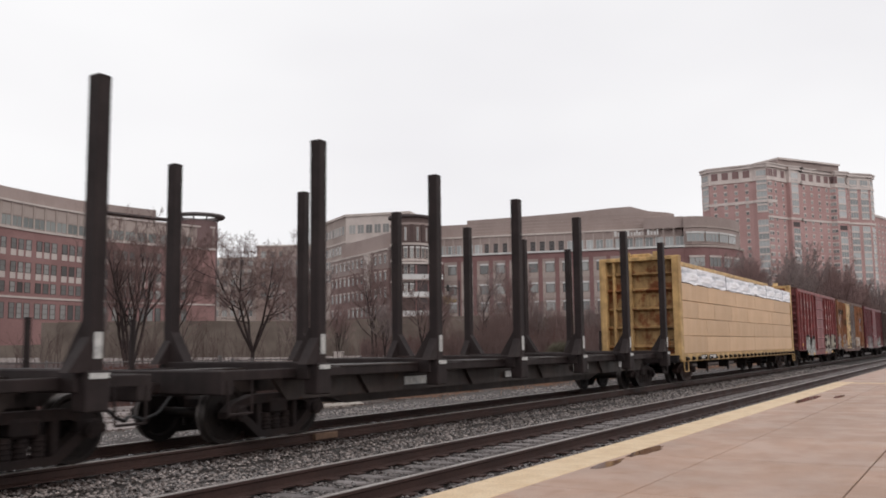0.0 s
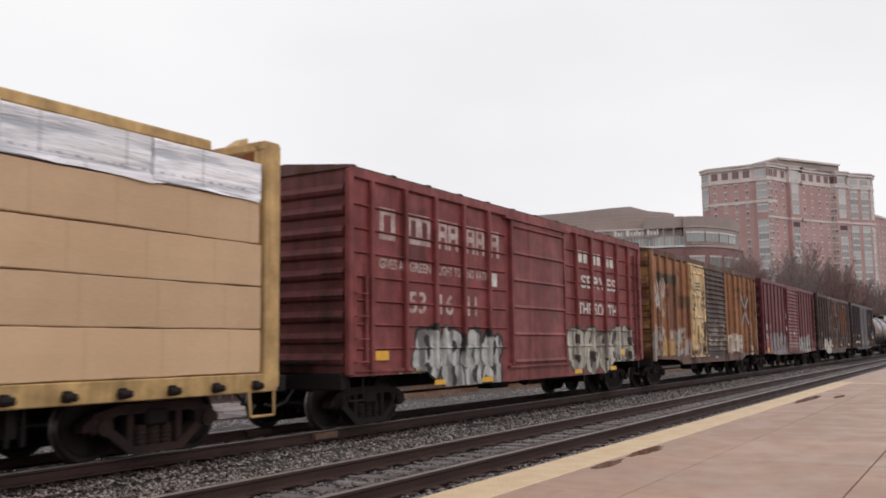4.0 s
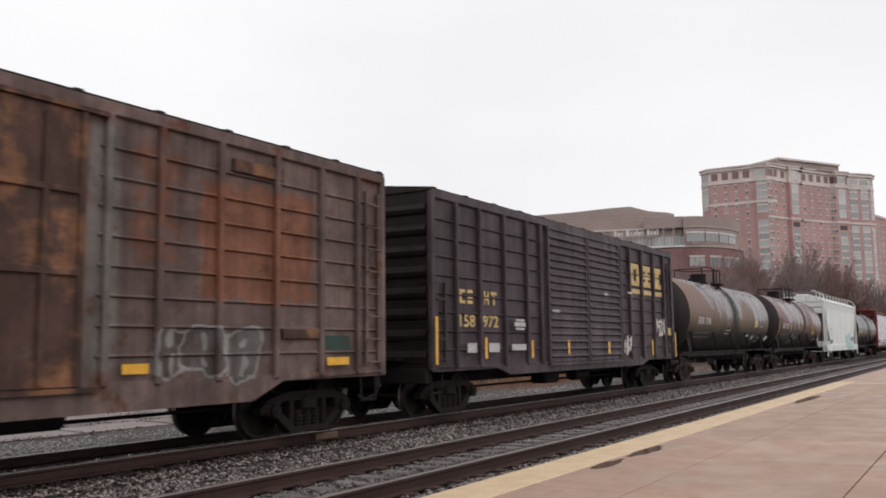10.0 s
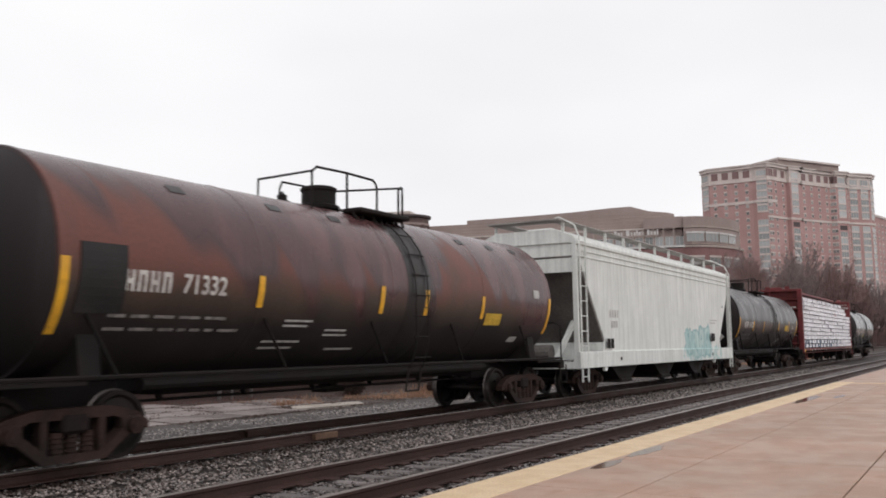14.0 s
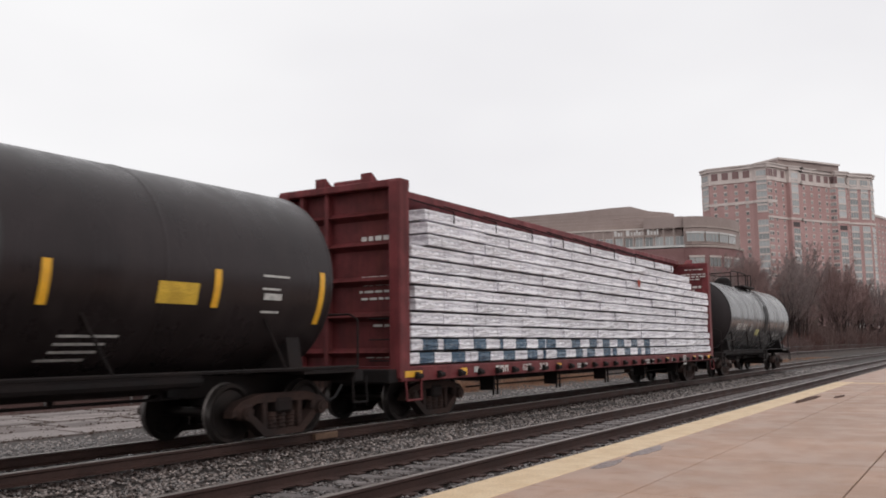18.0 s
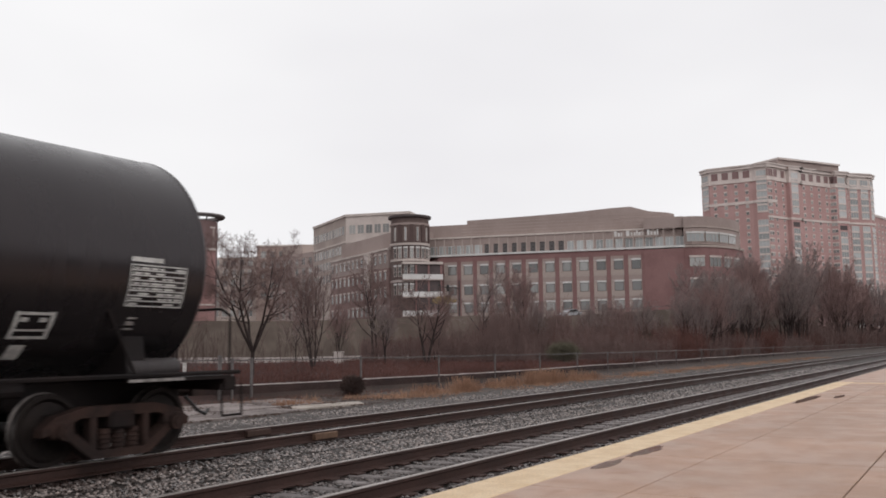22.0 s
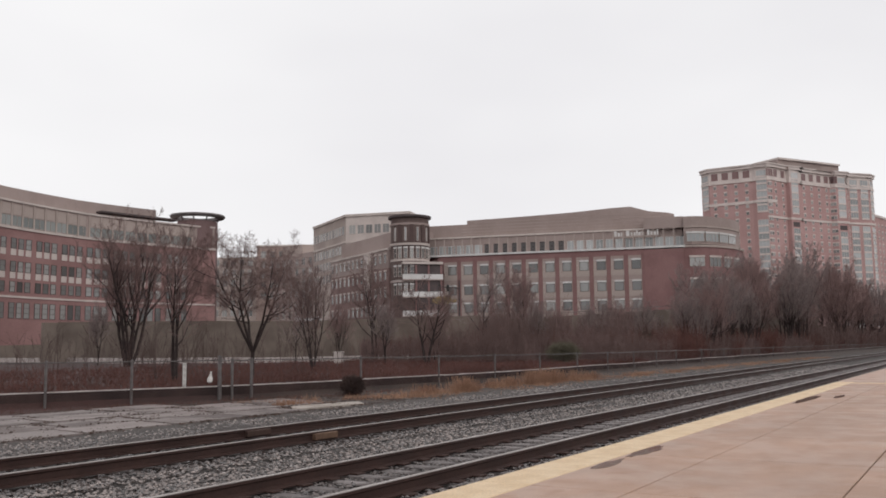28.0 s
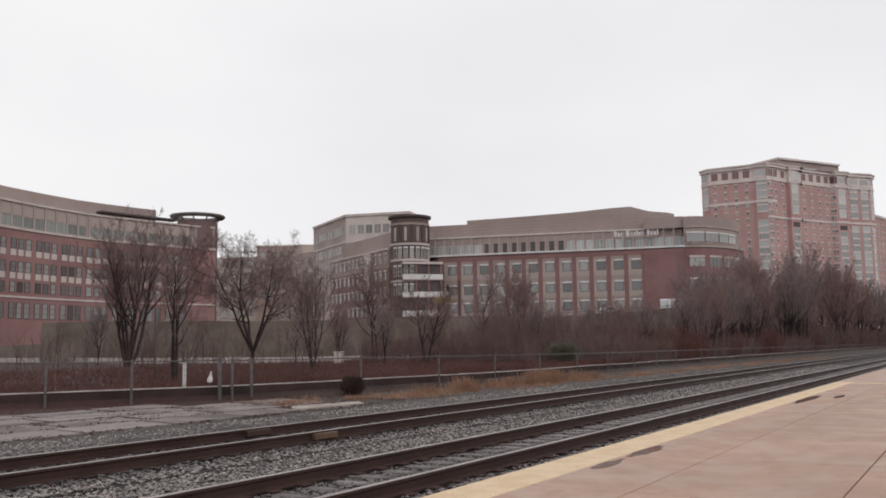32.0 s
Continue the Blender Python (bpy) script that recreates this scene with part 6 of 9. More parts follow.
def sliding_door(parent, x0, x1, material, style, y=-1.60, label="", ext=0.3):
    """A door on the platform side. style: ribbed, panels, plug."""
    d = part("door", Geo().box(x0, x1, y, y + 0.09, 1.02, 4.40, 0.012), material, parent, label)
    if style == "ribbed":
        n = 17
        for i in range(n):
            z = 1.18 + 3.02 * i / (n - 1)
            part("slat", Geo().prism([(y - 0.07, z - 0.01), (y + 0.005, z + 0.075), (y + 0.005, z - 0.055)], x0 + 0.09, x1 - 0.09, "x"), material, d)
    elif style == "panels":
        for i in range(6):
            z = 1.10 + 3.16 * i / 5
            part("door_rib", Geo().prism([(y - 0.055, z - 0.02), (y + 0.005, z + 0.05), (y + 0.005, z - 0.045)], x0 + 0.09, x1 - 0.09, "x"), material, d)
    for x in (x0, x1 - 0.09):
        part("door_stile", Geo().box(x, x + 0.09, y - 0.035, y + 0.02, 1.02, 4.40, 0.01), material, d)
    part("door_track", Geo().box(x0 - ext, x1 + ext, y - 0.05, y + 0.09, 4.40, 4.46), material, d)
    part("door_track", Geo().box(x0 - ext * 0.7, x1 + ext * 0.7, y - 0.05, y + 0.09, 0.95, 1.01), material, d)
    return d


# --- maroon boxcar with white slogan lettering ---
MAROON = (0.185, 0.045, 0.044)
M_SOU = paint("faded_maroon_wagon_paint", MAROON, amount=0.04, streak=0.22, patches=[(1.6, 2.6, 3.1, 4.2, (0.13, 0.035, 0.035), 1.0)],
              tags=[(2.2, 5.75, 0.6, 1.85, (0.50, 0.49, 0.47), (0.17, 0.16, 0.155), (0.03, 0.027, 0.026), 0.85), (1.5, 2.4, 0.7, 1.0, (0.42, 0.40, 0.22), (0.30, 0.28, 0.2), (0.14, 0.05, 0.045), 0.5),
                    (9.6, 14.5, 0.62, 2.0, (0.50, 0.47, 0.40), (0.20, 0.165, 0.14), (0.075, 0.058, 0.054), 0.55)])
M_SOU_END = paint("dark_maroon_end_paint", (0.12, 0.034, 0.034), amount=0.1, streak=0.5)
M_SOU_ROOF = paint("grimy_maroon_roof", (0.085, 0.040, 0.038), amount=0.25, streak=0.3)
M_SOU_DOOR = paint("repainted_maroon_door", (0.175, 0.043, 0.044), amount=0.02, streak=0.15)
southern = boxcar("boxcar", "maroon ribbed boxcar with worn white slogan and graffiti", 15.3, M_SOU, M_SOU_END, M_SOU_ROOF, [0.66, 1.77, 2.86, 4.0, 5.11, 10.1, 11.2, 12.2, 13.2, 14.2], (6.1, 9.3), 8, 0.92, belly=0.27)
sliding_door(southern, 6.15, 9.25, M_SOU_DOOR, "panels")
Y_PANEL = -1.536
cells = []
for x, w in ((0.95, 0.52), (1.90, 0.40), (2.30, 0.42), (3.02, 0.36), (3.42, 0.40), (4.14, 0.40), (4.60, 0.38), (5.24, 0.44)):
    cells += [(x, 3.44, w * 0.28, 0.60), (x + w * 0.72, 3.44, w * 0.28, 0.60), (x + w * 0.28, 3.44 + (0.24 if x > 3 else 0.0), w * 0.44, 0.13), (x + w * 0.28, 3.91, w * 0.44, 0.13)]
bars(FADED_LETTER, southern, cells, Y_PANEL)
for word, x, w in (("GIVES A", 0.95, 0.80), ("GREEN", 1.95, 0.78), ("LIGHT", 3.02, 0.55), ("TO INNO", 3.66, 0.82), ("VATIONS", 4.56, 0.90)):
    lettering(word, FADED_LETTER, southern, x, 2.90, w, 0.19, Y_PANEL)
lettering("53", FADED_LETTER, southern, 1.92, 2.10, 0.62, 0.42, Y_PANEL)
lettering("16", FADED_LETTER, southern, 3.05, 2.10, 0.55, 0.42, Y_PANEL)
lettering("11", FADED_LETTER, southern, 4.20, 2.10, 0.40, 0.42, Y_PANEL)
bars(WHITE_LETTER, southern, [(x, 3.72, 0.26, 0.32) for x in (10.35, 10.72, 11.35, 11.72, 12.4, 12.75)], Y_PANEL)
lettering("SERVES", WHITE_LETTER, southern, 10.5, 3.02, 2.7, 0.36, Y_PANEL)
lettering("THE SOUTH", WHITE_LETTER, southern, 10.25, 2.26, 2.95, 0.36, Y_PANEL)
bars(WHITE_LETTER, southern, [(5.25, 2.78, 0.26, 0.30)], -1.56)
bars(REFLECTOR, southern, [(0.75, 1.22, 0.42, 0.17), (2.75, 0.70, 0.42, 0.10), (4.7, 0.68, 0.5, 0.11), (9.8, 0.70, 0.5, 0.11), (12.4, 0.72, 0.5, 0.11), (13.3, 1.15, 0.36, 0.17)], -1.585, "reflector")

# --- orange boxcar with a cream plug door and a slatted dark door ---
ORANGE = (0.272, 0.120, 0.060)
M_YEL = paint("rusted_orange_wagon_paint", ORANGE, rust=(0.115, 0.047, 0.031), amount=0.17, streak=0.38, rough=0.6, fade=(0.35, 0.172, 0.096), blotch=(0.86, 1.14),
              patches=[(1.53, 2.44, 1.95, 3.5, (0.150, 0.058, 0.036), 0.15), (2.52, 3.29, 2.1, 3.3, (0.235, 0.098, 0.048), 0.15), (3.34, 4.2, 1.7, 2.75, (0.185, 0.075, 0.042), 0.2), (10.25, 11.2, 1.9, 4.3, (0.23, 0.100, 0.048), 0.15), (13.1, 13.9, 1.3, 4.3, (0.235, 0.098, 0.050), 0.15), (0.5, 2.5, 3.5, 3.9, (0.060, 0.046, 0.034), 0.5), (2.5, 2.85, 2.75, 3.85, (0.085, 0.055, 0.036), 0.5), (2.55, 4.6, 2.75, 3.2, (0.11, 0.060, 0.035), 0.4), (-0.1, 1.3, 0.7, 2.0, (0.40, 0.36, 0.34), 1.6), (2.4, 3.4, 0.7, 2.1, (0.42, 0.40, 0.38), 1.6), (3.4, 4.3, 0.7, 1.6, (0.38, 0.33, 0.31), 1.6), (0.78, 1.47, 0.98, 1.62, (0.50, 0.33, 0.12), 0.12), (1.58, 2.36, 0.98, 1.55, (0.48, 0.31, 0.12), 0.12), (1.66, 2.2, 1.62, 1.9, (0.42, 0.40, 0.36), 0.3), (11.3, 15.2, 3.72, 3.92, (0.15, 0.085, 0.05), 1.3), (14.0, 14.6, 2.95, 3.08, (0.17, 0.10, 0.06), 1.3), (9.6, 15.3, 0.9, 1.3, (0.20, 0.085, 0.05), 1.3)],
              tags=[(10.0, 12.5, 0.95, 1.95, (0.40, 0.29, 0.225), (0.52, 0.45, 0.39), (0.64, 0.59, 0.54), 0.5)])
M_YEL_END = paint("ochre_end_paint", (0.305, 0.150, 0.056), rust=(0.14, 0.056, 0.032), amount=0.28, streak=0.5, fade=(0.35, 0.195, 0.068))
M_YEL_ROOF = paint("rusty_brown_roof", (0.10, 0.055, 0.045), amount=0.3)
M_YEL_SILL = paint("rusty_red_brown_sill", (0.135, 0.064, 0.048), rust=(0.06, 0.03, 0.024), amount=0.25, streak=0.4)
M_CREAM = paint("dirty_cream_door_paint", (0.60, 0.43, 0.235), rust=(0.13, 0.065, 0.042), amount=0.17, streak=0.45, patches=[(5.75, 6.3, 0.95, 2.3, (0.07, 0.036, 0.028), 1.7), (4.3, 6.3, 0.95, 1.2, (0.10, 0.05, 0.035), 1.6), (5.7, 6.3, 2.9, 3.5, (0.12, 0.06, 0.04), 1.7)])
M_SLAT = paint("dark_brown_slatted_door", (0.062, 0.041, 0.034), rust=(0.085, 0.042, 0.030), amount=0.25, streak=0.4, patches=[(6.4, 9.2, 1.28, 1.98, (0.36, 0.31, 0.255), 1.5), (7.4, 9.2, 1.9, 2.3, (0.30, 0.24, 0.20), 1.6), (7.0, 7.4, 1.45, 1.8, (0.04, 0.028, 0.024), 0.4), (8.6, 9.2, 1.25, 1.5, (0.04, 0.028, 0.024), 0.4)])
yellow = boxcar("boxcar", "rusty orange boxcar with cream plug door and dark slatted door", 15.44, M_YEL, M_YEL_END, M_YEL_ROOF, [0.67, 1.51, 2.47, 3.31, 4.1, 9.55, 10.23, 11.2, 12.1, 13.0, 13.9, 14.7], (4.3, 9.4), 0, 0.84, post_w=0.07, belly=0.12, corr=5, caps=False, chord=M_YEL_ROOF, sill_paint=M_YEL_SILL)
d = sliding_door(yellow, 4.35, 6.25, M_CREAM, "plug", label="dirty cream plug door with locking bars")
for x in (4.62, 5.95):
    part("locking_bar", Geo().cyl((x, -1.66, 1.05), (x, -1.66, 4.32), 0.028, 8), M_CREAM, d)
    for z in (1.25, 1.9, 2.45, 2.75, 3.3, 4.1):
        part("bracket", Geo().box(x - 0.11, x + 0.11, -1.69, -1.6, z - 0.05, z + 0.05, 0.015), M_CREAM, d)
part("crank", Geo().box(5.1, 5.5, -1.68, -1.6, 1.45, 2.15, 0.03).cyl((5.3, -1.74, 1.8), (5.3, -1.6, 1.8), 0.13, 12), M_CREAM, d)
for b in ((4.7, 5.9, 2.42, 2.52), (4.7, 5.9, 3.22, 3.30), (5.22, 5.32, 2.53, 3.21), (4.8, 5.8, 4.1, 4.2)):
    part("door_rib", Geo().box(b[0], b[1], -1.64, -1.6, b[2], b[3], 0.01), M_CREAM, d)
sliding_door(yellow, 6.35, 9.35, M_SLAT, "ribbed")
SCRAWL = mat("thin_white_spray_line", (0.62, 0.58, 0.54), (0.5, 0.46, 0.42), 4, 30, 0.6, 0, 0)


def scrawl(parent, x, z, w, h, n, seed, material=SCRAWL, y=-1.615, r=0.018):
    """A quick spray-can scribble: one angular line."""
    rnd = random.Random(seed)
    pts = [(x, z + h * 0.5)]
    for i in range(n):
        a = pts[-1]
        b = (x + w * min(1, max(0, (i + 1) / n + rnd.uniform(-0.25, 0.25))), z + h * rnd.random())
        pts += [(a[0] + (b[0] - a[0]) * k, a[1] + (b[1] - a[1]) * k) for k in (0.12, 0.88)] + [b]
    part("spray_scribble", Geo().ribbon(pts, y, r), material, parent, "thin white sprayed scribble")


scrawl(yellow, 0.06, 2.60, 0.56, 1.10, 24, 21, y=-1.607, r=0.015)
scrawl(yellow, 0.16, 2.45, 0.46, 0.75, 14, 24, y=-1.609, r=0.014)
scrawl(yellow, 0.74, 2.90, 0.48, 0.85, 20, 22, y=-1.607, r=0.014)
scrawl(yellow, 0.62, 2.30, 0.55, 0.75, 9, 23, y=-1.607, r=0.013)
CREAM_SHEET = mat("worn_cream_sheet", (0.50, 0.40, 0.26), (0.38, 0.29, 0.19), 4, 30, 0.6, 0, 0)
BLUE_TAPE = mat("faded_blue_spray", (0.20, 0.325, 0.42), (0.255, 0.315, 0.325), 3, 30, 0.6, 0, 0)
for xa, za, xb, zb in ((12.35, 3.60, 13.0, 2.97), (13.03, 2.98, 13.7, 3.52), (12.4, 2.30, 13.0, 2.92), (13.03, 2.91, 13.75, 2.28)):
    g = Geo()
    n = Vector((-(zb - za), xb - xa)).normalized() * 0.064
    g.add([(xa - n.x, -1.612, za - n.y), (xb - n.x, -1.612, zb - n.y), (xb + n.x, -1.612, zb + n.y), (xa + n.x, -1.612, za + n.y)], [(0, 1, 2, 3)])
    part("spray_cross", g, BLUE_TAPE, yellow, "faded blue sprayed cross")
bars(BLACK_PAINT, yellow, [(4.32, 2.85, 0.3, 0.12), (4.40, 2.65, 0.12, 0.5)], -1.70)
bars(PALE_SHEET, yellow, [(7.6, 0.86, 0.5, 0.11)], -1.585)
bars(PALE_SHEET, yellow, [(14.05, 1.38, 0.035, 0.78), (14.46, 1.38, 0.035, 0.78), (14.085, 1.38, 0.375, 0.03), (14.085, 1.75, 0.375, 0.05), (14.085, 2.13, 0.375, 0.03)], -1.536, "notice_frame", "white-edged pair of notice boards")
bars(CREAM_SHEET, yellow, [(14.0, 1.10, 0.55, 0.22), (14.1, 0.90, 0.4, 0.12), (14.80, 1.72, 0.30, 0.34), (14.80, 1.22, 0.26, 0.34)], -1.580, "notice", "worn cream notice plates")
RED_SPRAY = mat("faded_red_spray", (0.26, 0.065, 0.042), (0.21, 0.075, 0.045), 4, 30, 0.7, 0, 0)
part("spray_dab", Geo().cyl((13.02, -1.616, 2.945), (13.02, -1.614, 2.945), 0.16, 16), RED_SPRAY, yellow, "rust red dab at the cross")
bars(M_SLAT, yellow, [(14.085, 1.41, 0.375, 0.34), (14.085, 1.80, 0.375, 0.33)], -1.5345, "notice_board", "dark notice board")
bars(BLACK_PAINT, yellow, [(4.9, 3.72, 0.7, 0.05), (4.95, 3.60, 0.75, 0.05), (5.0, 3.48, 0.6, 0.05)], -1.612)

# --- plain deep red boxcar ---
RED = (0.106, 0.0178, 0.0224)
M_RED = paint("deep_red_wagon_paint", RED, patches=[(14.1, 15.3, 0.9, 1.55, (0.30, 0.15, 0.14), 1.3)], fade=(0.134, 0.028, 0.033), amount=0.03, streak=0.22,
              tags=[(0.5, 2.0, 0.8, 1.75, (0.27, 0.08, 0.08), (0.33, 0.17, 0.16), (0.10, 0.025, 0.03), 0.45), (2.1, 6.05, 0.66, 2.0, (0.31, 0.29, 0.29), (0.18, 0.135, 0.14), (0.11, 0.065, 0.068), 0.5), (9.5, 13.7, 0.82, 2.0, (0.42, 0.41, 0.39), (0.17, 0.26, 0.24), (0.19, 0.05, 0.055), 0.5)])
M_RED_END = paint("deep_red_end_paint", (0.064, 0.0135, 0.016), amount=0.06, streak=0.5)
M_RED_DOOR = paint("rubbed_red_door_paint", (0.150, 0.030, 0.034), amount=0.05, streak=0.3, patches=[(6.3, 9.2, 1.05, 1.5, (0.24, 0.13, 0.115), 1.0)])
red = boxcar("boxcar", "deep red boxcar with green and white sprayed letters", 15.5, M_RED, M_RED_END, M_RED, [0.61, 1.53, 2.38, 3.26, 4.2, 5.1, 5.95, 9.7, 10.35, 11.2, 12.1, 13.1, 14.0, 14.8], (6.2, 9.4), 0, 0.82, post_w=0.075, post_d=0.05, corr=7, caps=False)
sliding_door(red, 6.28, 9.35, M_RED_DOOR, "ribbed")
for x, w in ((0.80, 0.17), (1.01, 0.17), (1.66, 0.18)):
    bars(WHITE_LETTER, red, [(x, 2.08, w * 0.3, 0.30), (x + w * 0.7, 2.08, w * 0.3, 0.30), (x, 2.30, w, 0.08)], -1.536)
lettering("10", WHITE_LETTER, red, 0.86, 1.66, 0.33, 0.28, -1.536)
lettering("05", WHITE_LETTER, red, 1.62, 1.66, 0.36, 0.28, -1.536)
bars(PALE_SHEET, red, [(5.45, 2.1, 0.22, 0.25), (5.45, 2.75, 0.12, 0.3), (6.55, 2.72, 0.25, 0.06), (6.5, 1.95, 0.3, 0.05), (6.5, 1.8, 0.3, 0.05), (6.5, 1.65, 0.3, 0.05), (7.6, 1.85, 0.35, 0.22)], -1.665)
bars(REFLECTOR, red, [(0.72, 0.98, 0.42, 0.22)], -1.6, "reflector")
DIAMOND = mat("red_hazard_diamond", (0.36, 0.035, 0.045), (0.26, 0.028, 0.035), 5, 30, 0.5, 0, 0)
g = Geo().add([(4.62, -1.54, 2.52), (4.82, -1.54, 2.72), (4.62, -1.54, 2.92), (4.42, -1.54, 2.72)], [(0, 1, 2, 3)])
part("placard", g, DIAMOND, red, "red diamond placard")
g = Geo().add([(-0.03, -1.05, 2.78), (-0.03, -0.85, 2.98), (-0.03, -1.05, 3.18), (-0.03, -1.25, 2.98)], [(0, 1, 2, 3)])
part("placard", g, DIAMOND, red, "red placard on the end")

# --- dark brown boxcar with a rust-coloured door ---
DARK = (0.118, 0.079, 0.072)
M_DK = paint("grimy_dark_brown_wagon_paint", DARK, fade=(0.182, 0.126, 0.114), rust=(0.125, 0.054, 0.036), amount=0.15, streak=0.4, rough=0.7,
             patches=[(-0.2, 4.6, 1.6, 4.7, (0.066, 0.044, 0.040), 1.1), (0.85, 1.7, 0.85, 1.72, (0.030, 0.042, 0.055), 0.2), (5.35, 5.95, 1.4, 3.6, (0.15, 0.145, 0.145), 0.8), (9.3, 9.75, 1.2, 4.3, (0.15, 0.135, 0.125), 0.4), (11.2, 13.6, 2.2, 3.9, (0.20, 0.082, 0.048), 1.2), (10.0, 10.9, 2.6, 4.2, (0.16, 0.072, 0.048), 1.4), (4.55, 5.15, 1.7, 2.1, (0.025, 0.022, 0.022), 0.3)],
             tags=[(1.85, 5.15, 0.62, 1.72, (0.62, 0.59, 0.53), (0.56, 0.53, 0.48), (0.24, 0.22, 0.20), 0.9), (0.85, 1.8, 0.8, 1.02, (0.42, 0.31, 0.33), (0.3, 0.25, 0.28), (0.06, 0.05, 0.05), 0.4), (10.3, 12.3, 1.0, 1.85, (0.085, 0.062, 0.055), (0.13, 0.115, 0.108), (0.25, 0.235, 0.225), 0.5)])
# Near-black brown for the ends and roofs of two boxcars.
M_DK_END = paint("near_black_end_roof", (0.0150, 0.0095, 0.0092), amount=0.05, streak=0.3, fade=(0.026, 0.0165, 0.0155), grime=(0.012, 0.010, 0.010))
M_DK_DOOR = paint("rust_orange_plug_door", (0.200, 0.092, 0.046), rust=(0.075, 0.040, 0.032), amount=0.36, streak=0.45, patches=[(7.8, 8.9, 1.4, 2.1, (0.10, 0.105, 0.10), 0.8)])
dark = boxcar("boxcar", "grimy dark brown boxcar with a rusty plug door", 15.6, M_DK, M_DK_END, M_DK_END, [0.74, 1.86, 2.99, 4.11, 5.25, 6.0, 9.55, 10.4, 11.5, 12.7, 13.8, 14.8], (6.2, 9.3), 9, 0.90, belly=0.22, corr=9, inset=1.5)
d = sliding_door(dark, 6.35, 9.2, M_DK_DOOR, "plug", label="rusty orange brown plug door")
for b in ((6.45, 9.1, 3.35, 3.43), (6.45, 9.1, 2.35, 2.45), (7.7, 7.82, 2.46, 3.34), (8.6, 8.68, 1.05, 4.3), (6.95, 7.03, 1.05, 4.3)):
    part("door_rib", Geo().box(b[0], b[1], -1.65, -1.6, b[2], b[3], 0.01), M_DK_DOOR, d)
part("crank", Geo().box(7.65, 7.95, -1.68, -1.6, 1.75, 2.3, 0.03).cyl((7.8, -1.74, 2.55), (7.8, -1.6, 2.55), 0.10, 10), FENCE, d)
lettering("150", YELLOW_LETTER, dark, 1.02, 1.86, 0.68, 0.28, -1.545)
bars(REFLECTOR, dark, [(3.25, 1.05, 0.5, 0.11), (5.35, 1.10, 0.42, 0.13), (9.8, 1.15, 0.42, 0.13), (13.9, 1.17, 0.6, 0.13)], -1.62, "reflector")

GREEN_PATCH = mat("dull_green_paint", (0.030, 0.062, 0.050), (0.045, 0.060, 0.052), 3, 30, 0.6)
part("repair_plate", Geo().box(12.85, 13.75, -1.60, -1.53, 1.60, 1.76, 0.015), M_DK_DOOR, dark, "rust brown repair plate")
part("repair_plate", Geo().box(11.75, 12.85, -1.60, -1.53, 4.08, 4.28, 0.015), M_DK_DOOR, dark, "blackened repair plate under the eave")
part("paint_patch", Geo().box(13.85, 14.62, -1.537, -1.532, 1.38, 1.66), GREEN_PATCH, dark, "dull green painted patch")

# --- dark plum boxcar with two ribbed doors and yellow marks ---
PLUM = (0.054, 0.037, 0.044)
M_CSX = paint("dark_plum_wagon_paint", PLUM, fade=(0.078, 0.057, 0.064), amount=0.05, streak=0.25, patches=[(0.1, 1.0, 0.95, 4.4, (0.050, 0.038, 0.038), 0.5), (12.9, 15.9, 1.0, 1.6, (0.085, 0.07, 0.066), 1.4)])
M_CSX_DOOR = paint("dark_plum_door_paint", (0.064, 0.046, 0.053), amount=0.05, streak=0.3)
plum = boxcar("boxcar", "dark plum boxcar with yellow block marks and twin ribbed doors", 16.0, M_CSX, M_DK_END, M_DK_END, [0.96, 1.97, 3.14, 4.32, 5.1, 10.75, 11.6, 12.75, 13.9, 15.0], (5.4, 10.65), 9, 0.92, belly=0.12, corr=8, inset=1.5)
sliding_door(plum, 5.48, 8.05, M_CSX_DOOR, "ribbed", ext=0.03)
sliding_door(plum, 8.12, 10.62, M_CSX_DOOR, "ribbed", ext=0.03)


def block_letter(parent, kind, x, z, w, h, y, material):
    """A heavy mark built of plain bars."""
    t = w * 0.30
    c = {"a": [(0.04, 0.10, 0.30, 0.80), (0.10, 0, 0.80, 0.24), (0.10, 0.76, 0.80, 0.24), (0.66, 0.10, 0.30, 0.80)],
         "b": [(0.06, 0, 0.88, 0.26), (0.06, 0.74, 0.88, 0.26), (0.06, 0.38, 0.88, 0.24), (0.36, 0.2, 0.28, 0.6)],
         "c": [(0.02, 0, 0.96, 0.24), (0.02, 0.76, 0.96, 0.24), (0.24, 0.22, 0.52, 0.56)]}[kind]
    bars(material, parent, [(x + w * a, z + h * b, w * e, h * f) for a, b, e, f in c] + [(x, z - h * 0.32, w, h * 0.2)], y, label="heavy yellow block mark")


for kind, x in (("a", 11.78), ("b", 12.92), ("c", 14.02)):
    block_letter(plum, kind, x, 3.28, 0.86, 0.72, -1.55, YELLOW_LETTER)
bars(YELLOW_LETTER, plum, [(1.13, 2.36, 0.09, 0.30), (1.22, 2.36, 0.16, 0.07), (1.22, 2.59, 0.16, 0.07), (1.46, 2.36, 0.24, 0.07), (1.46, 2.47, 0.24, 0.07), (1.46, 2.59, 0.24, 0.07), (2.2, 2.36, 0.07, 0.30), (2.36, 2.36, 0.07, 0.30), (2.27, 2.46, 0.1, 0.1), (2.52, 2.59, 0.28, 0.07), (2.62, 2.36, 0.08, 0.24)], -1.548)
lettering("158", YELLOW_LETTER, plum, 1.13, 1.86, 0.66, 0.27, -1.548)
lettering("972", YELLOW_LETTER, plum, 2.13, 1.86, 0.74, 0.27, -1.548)
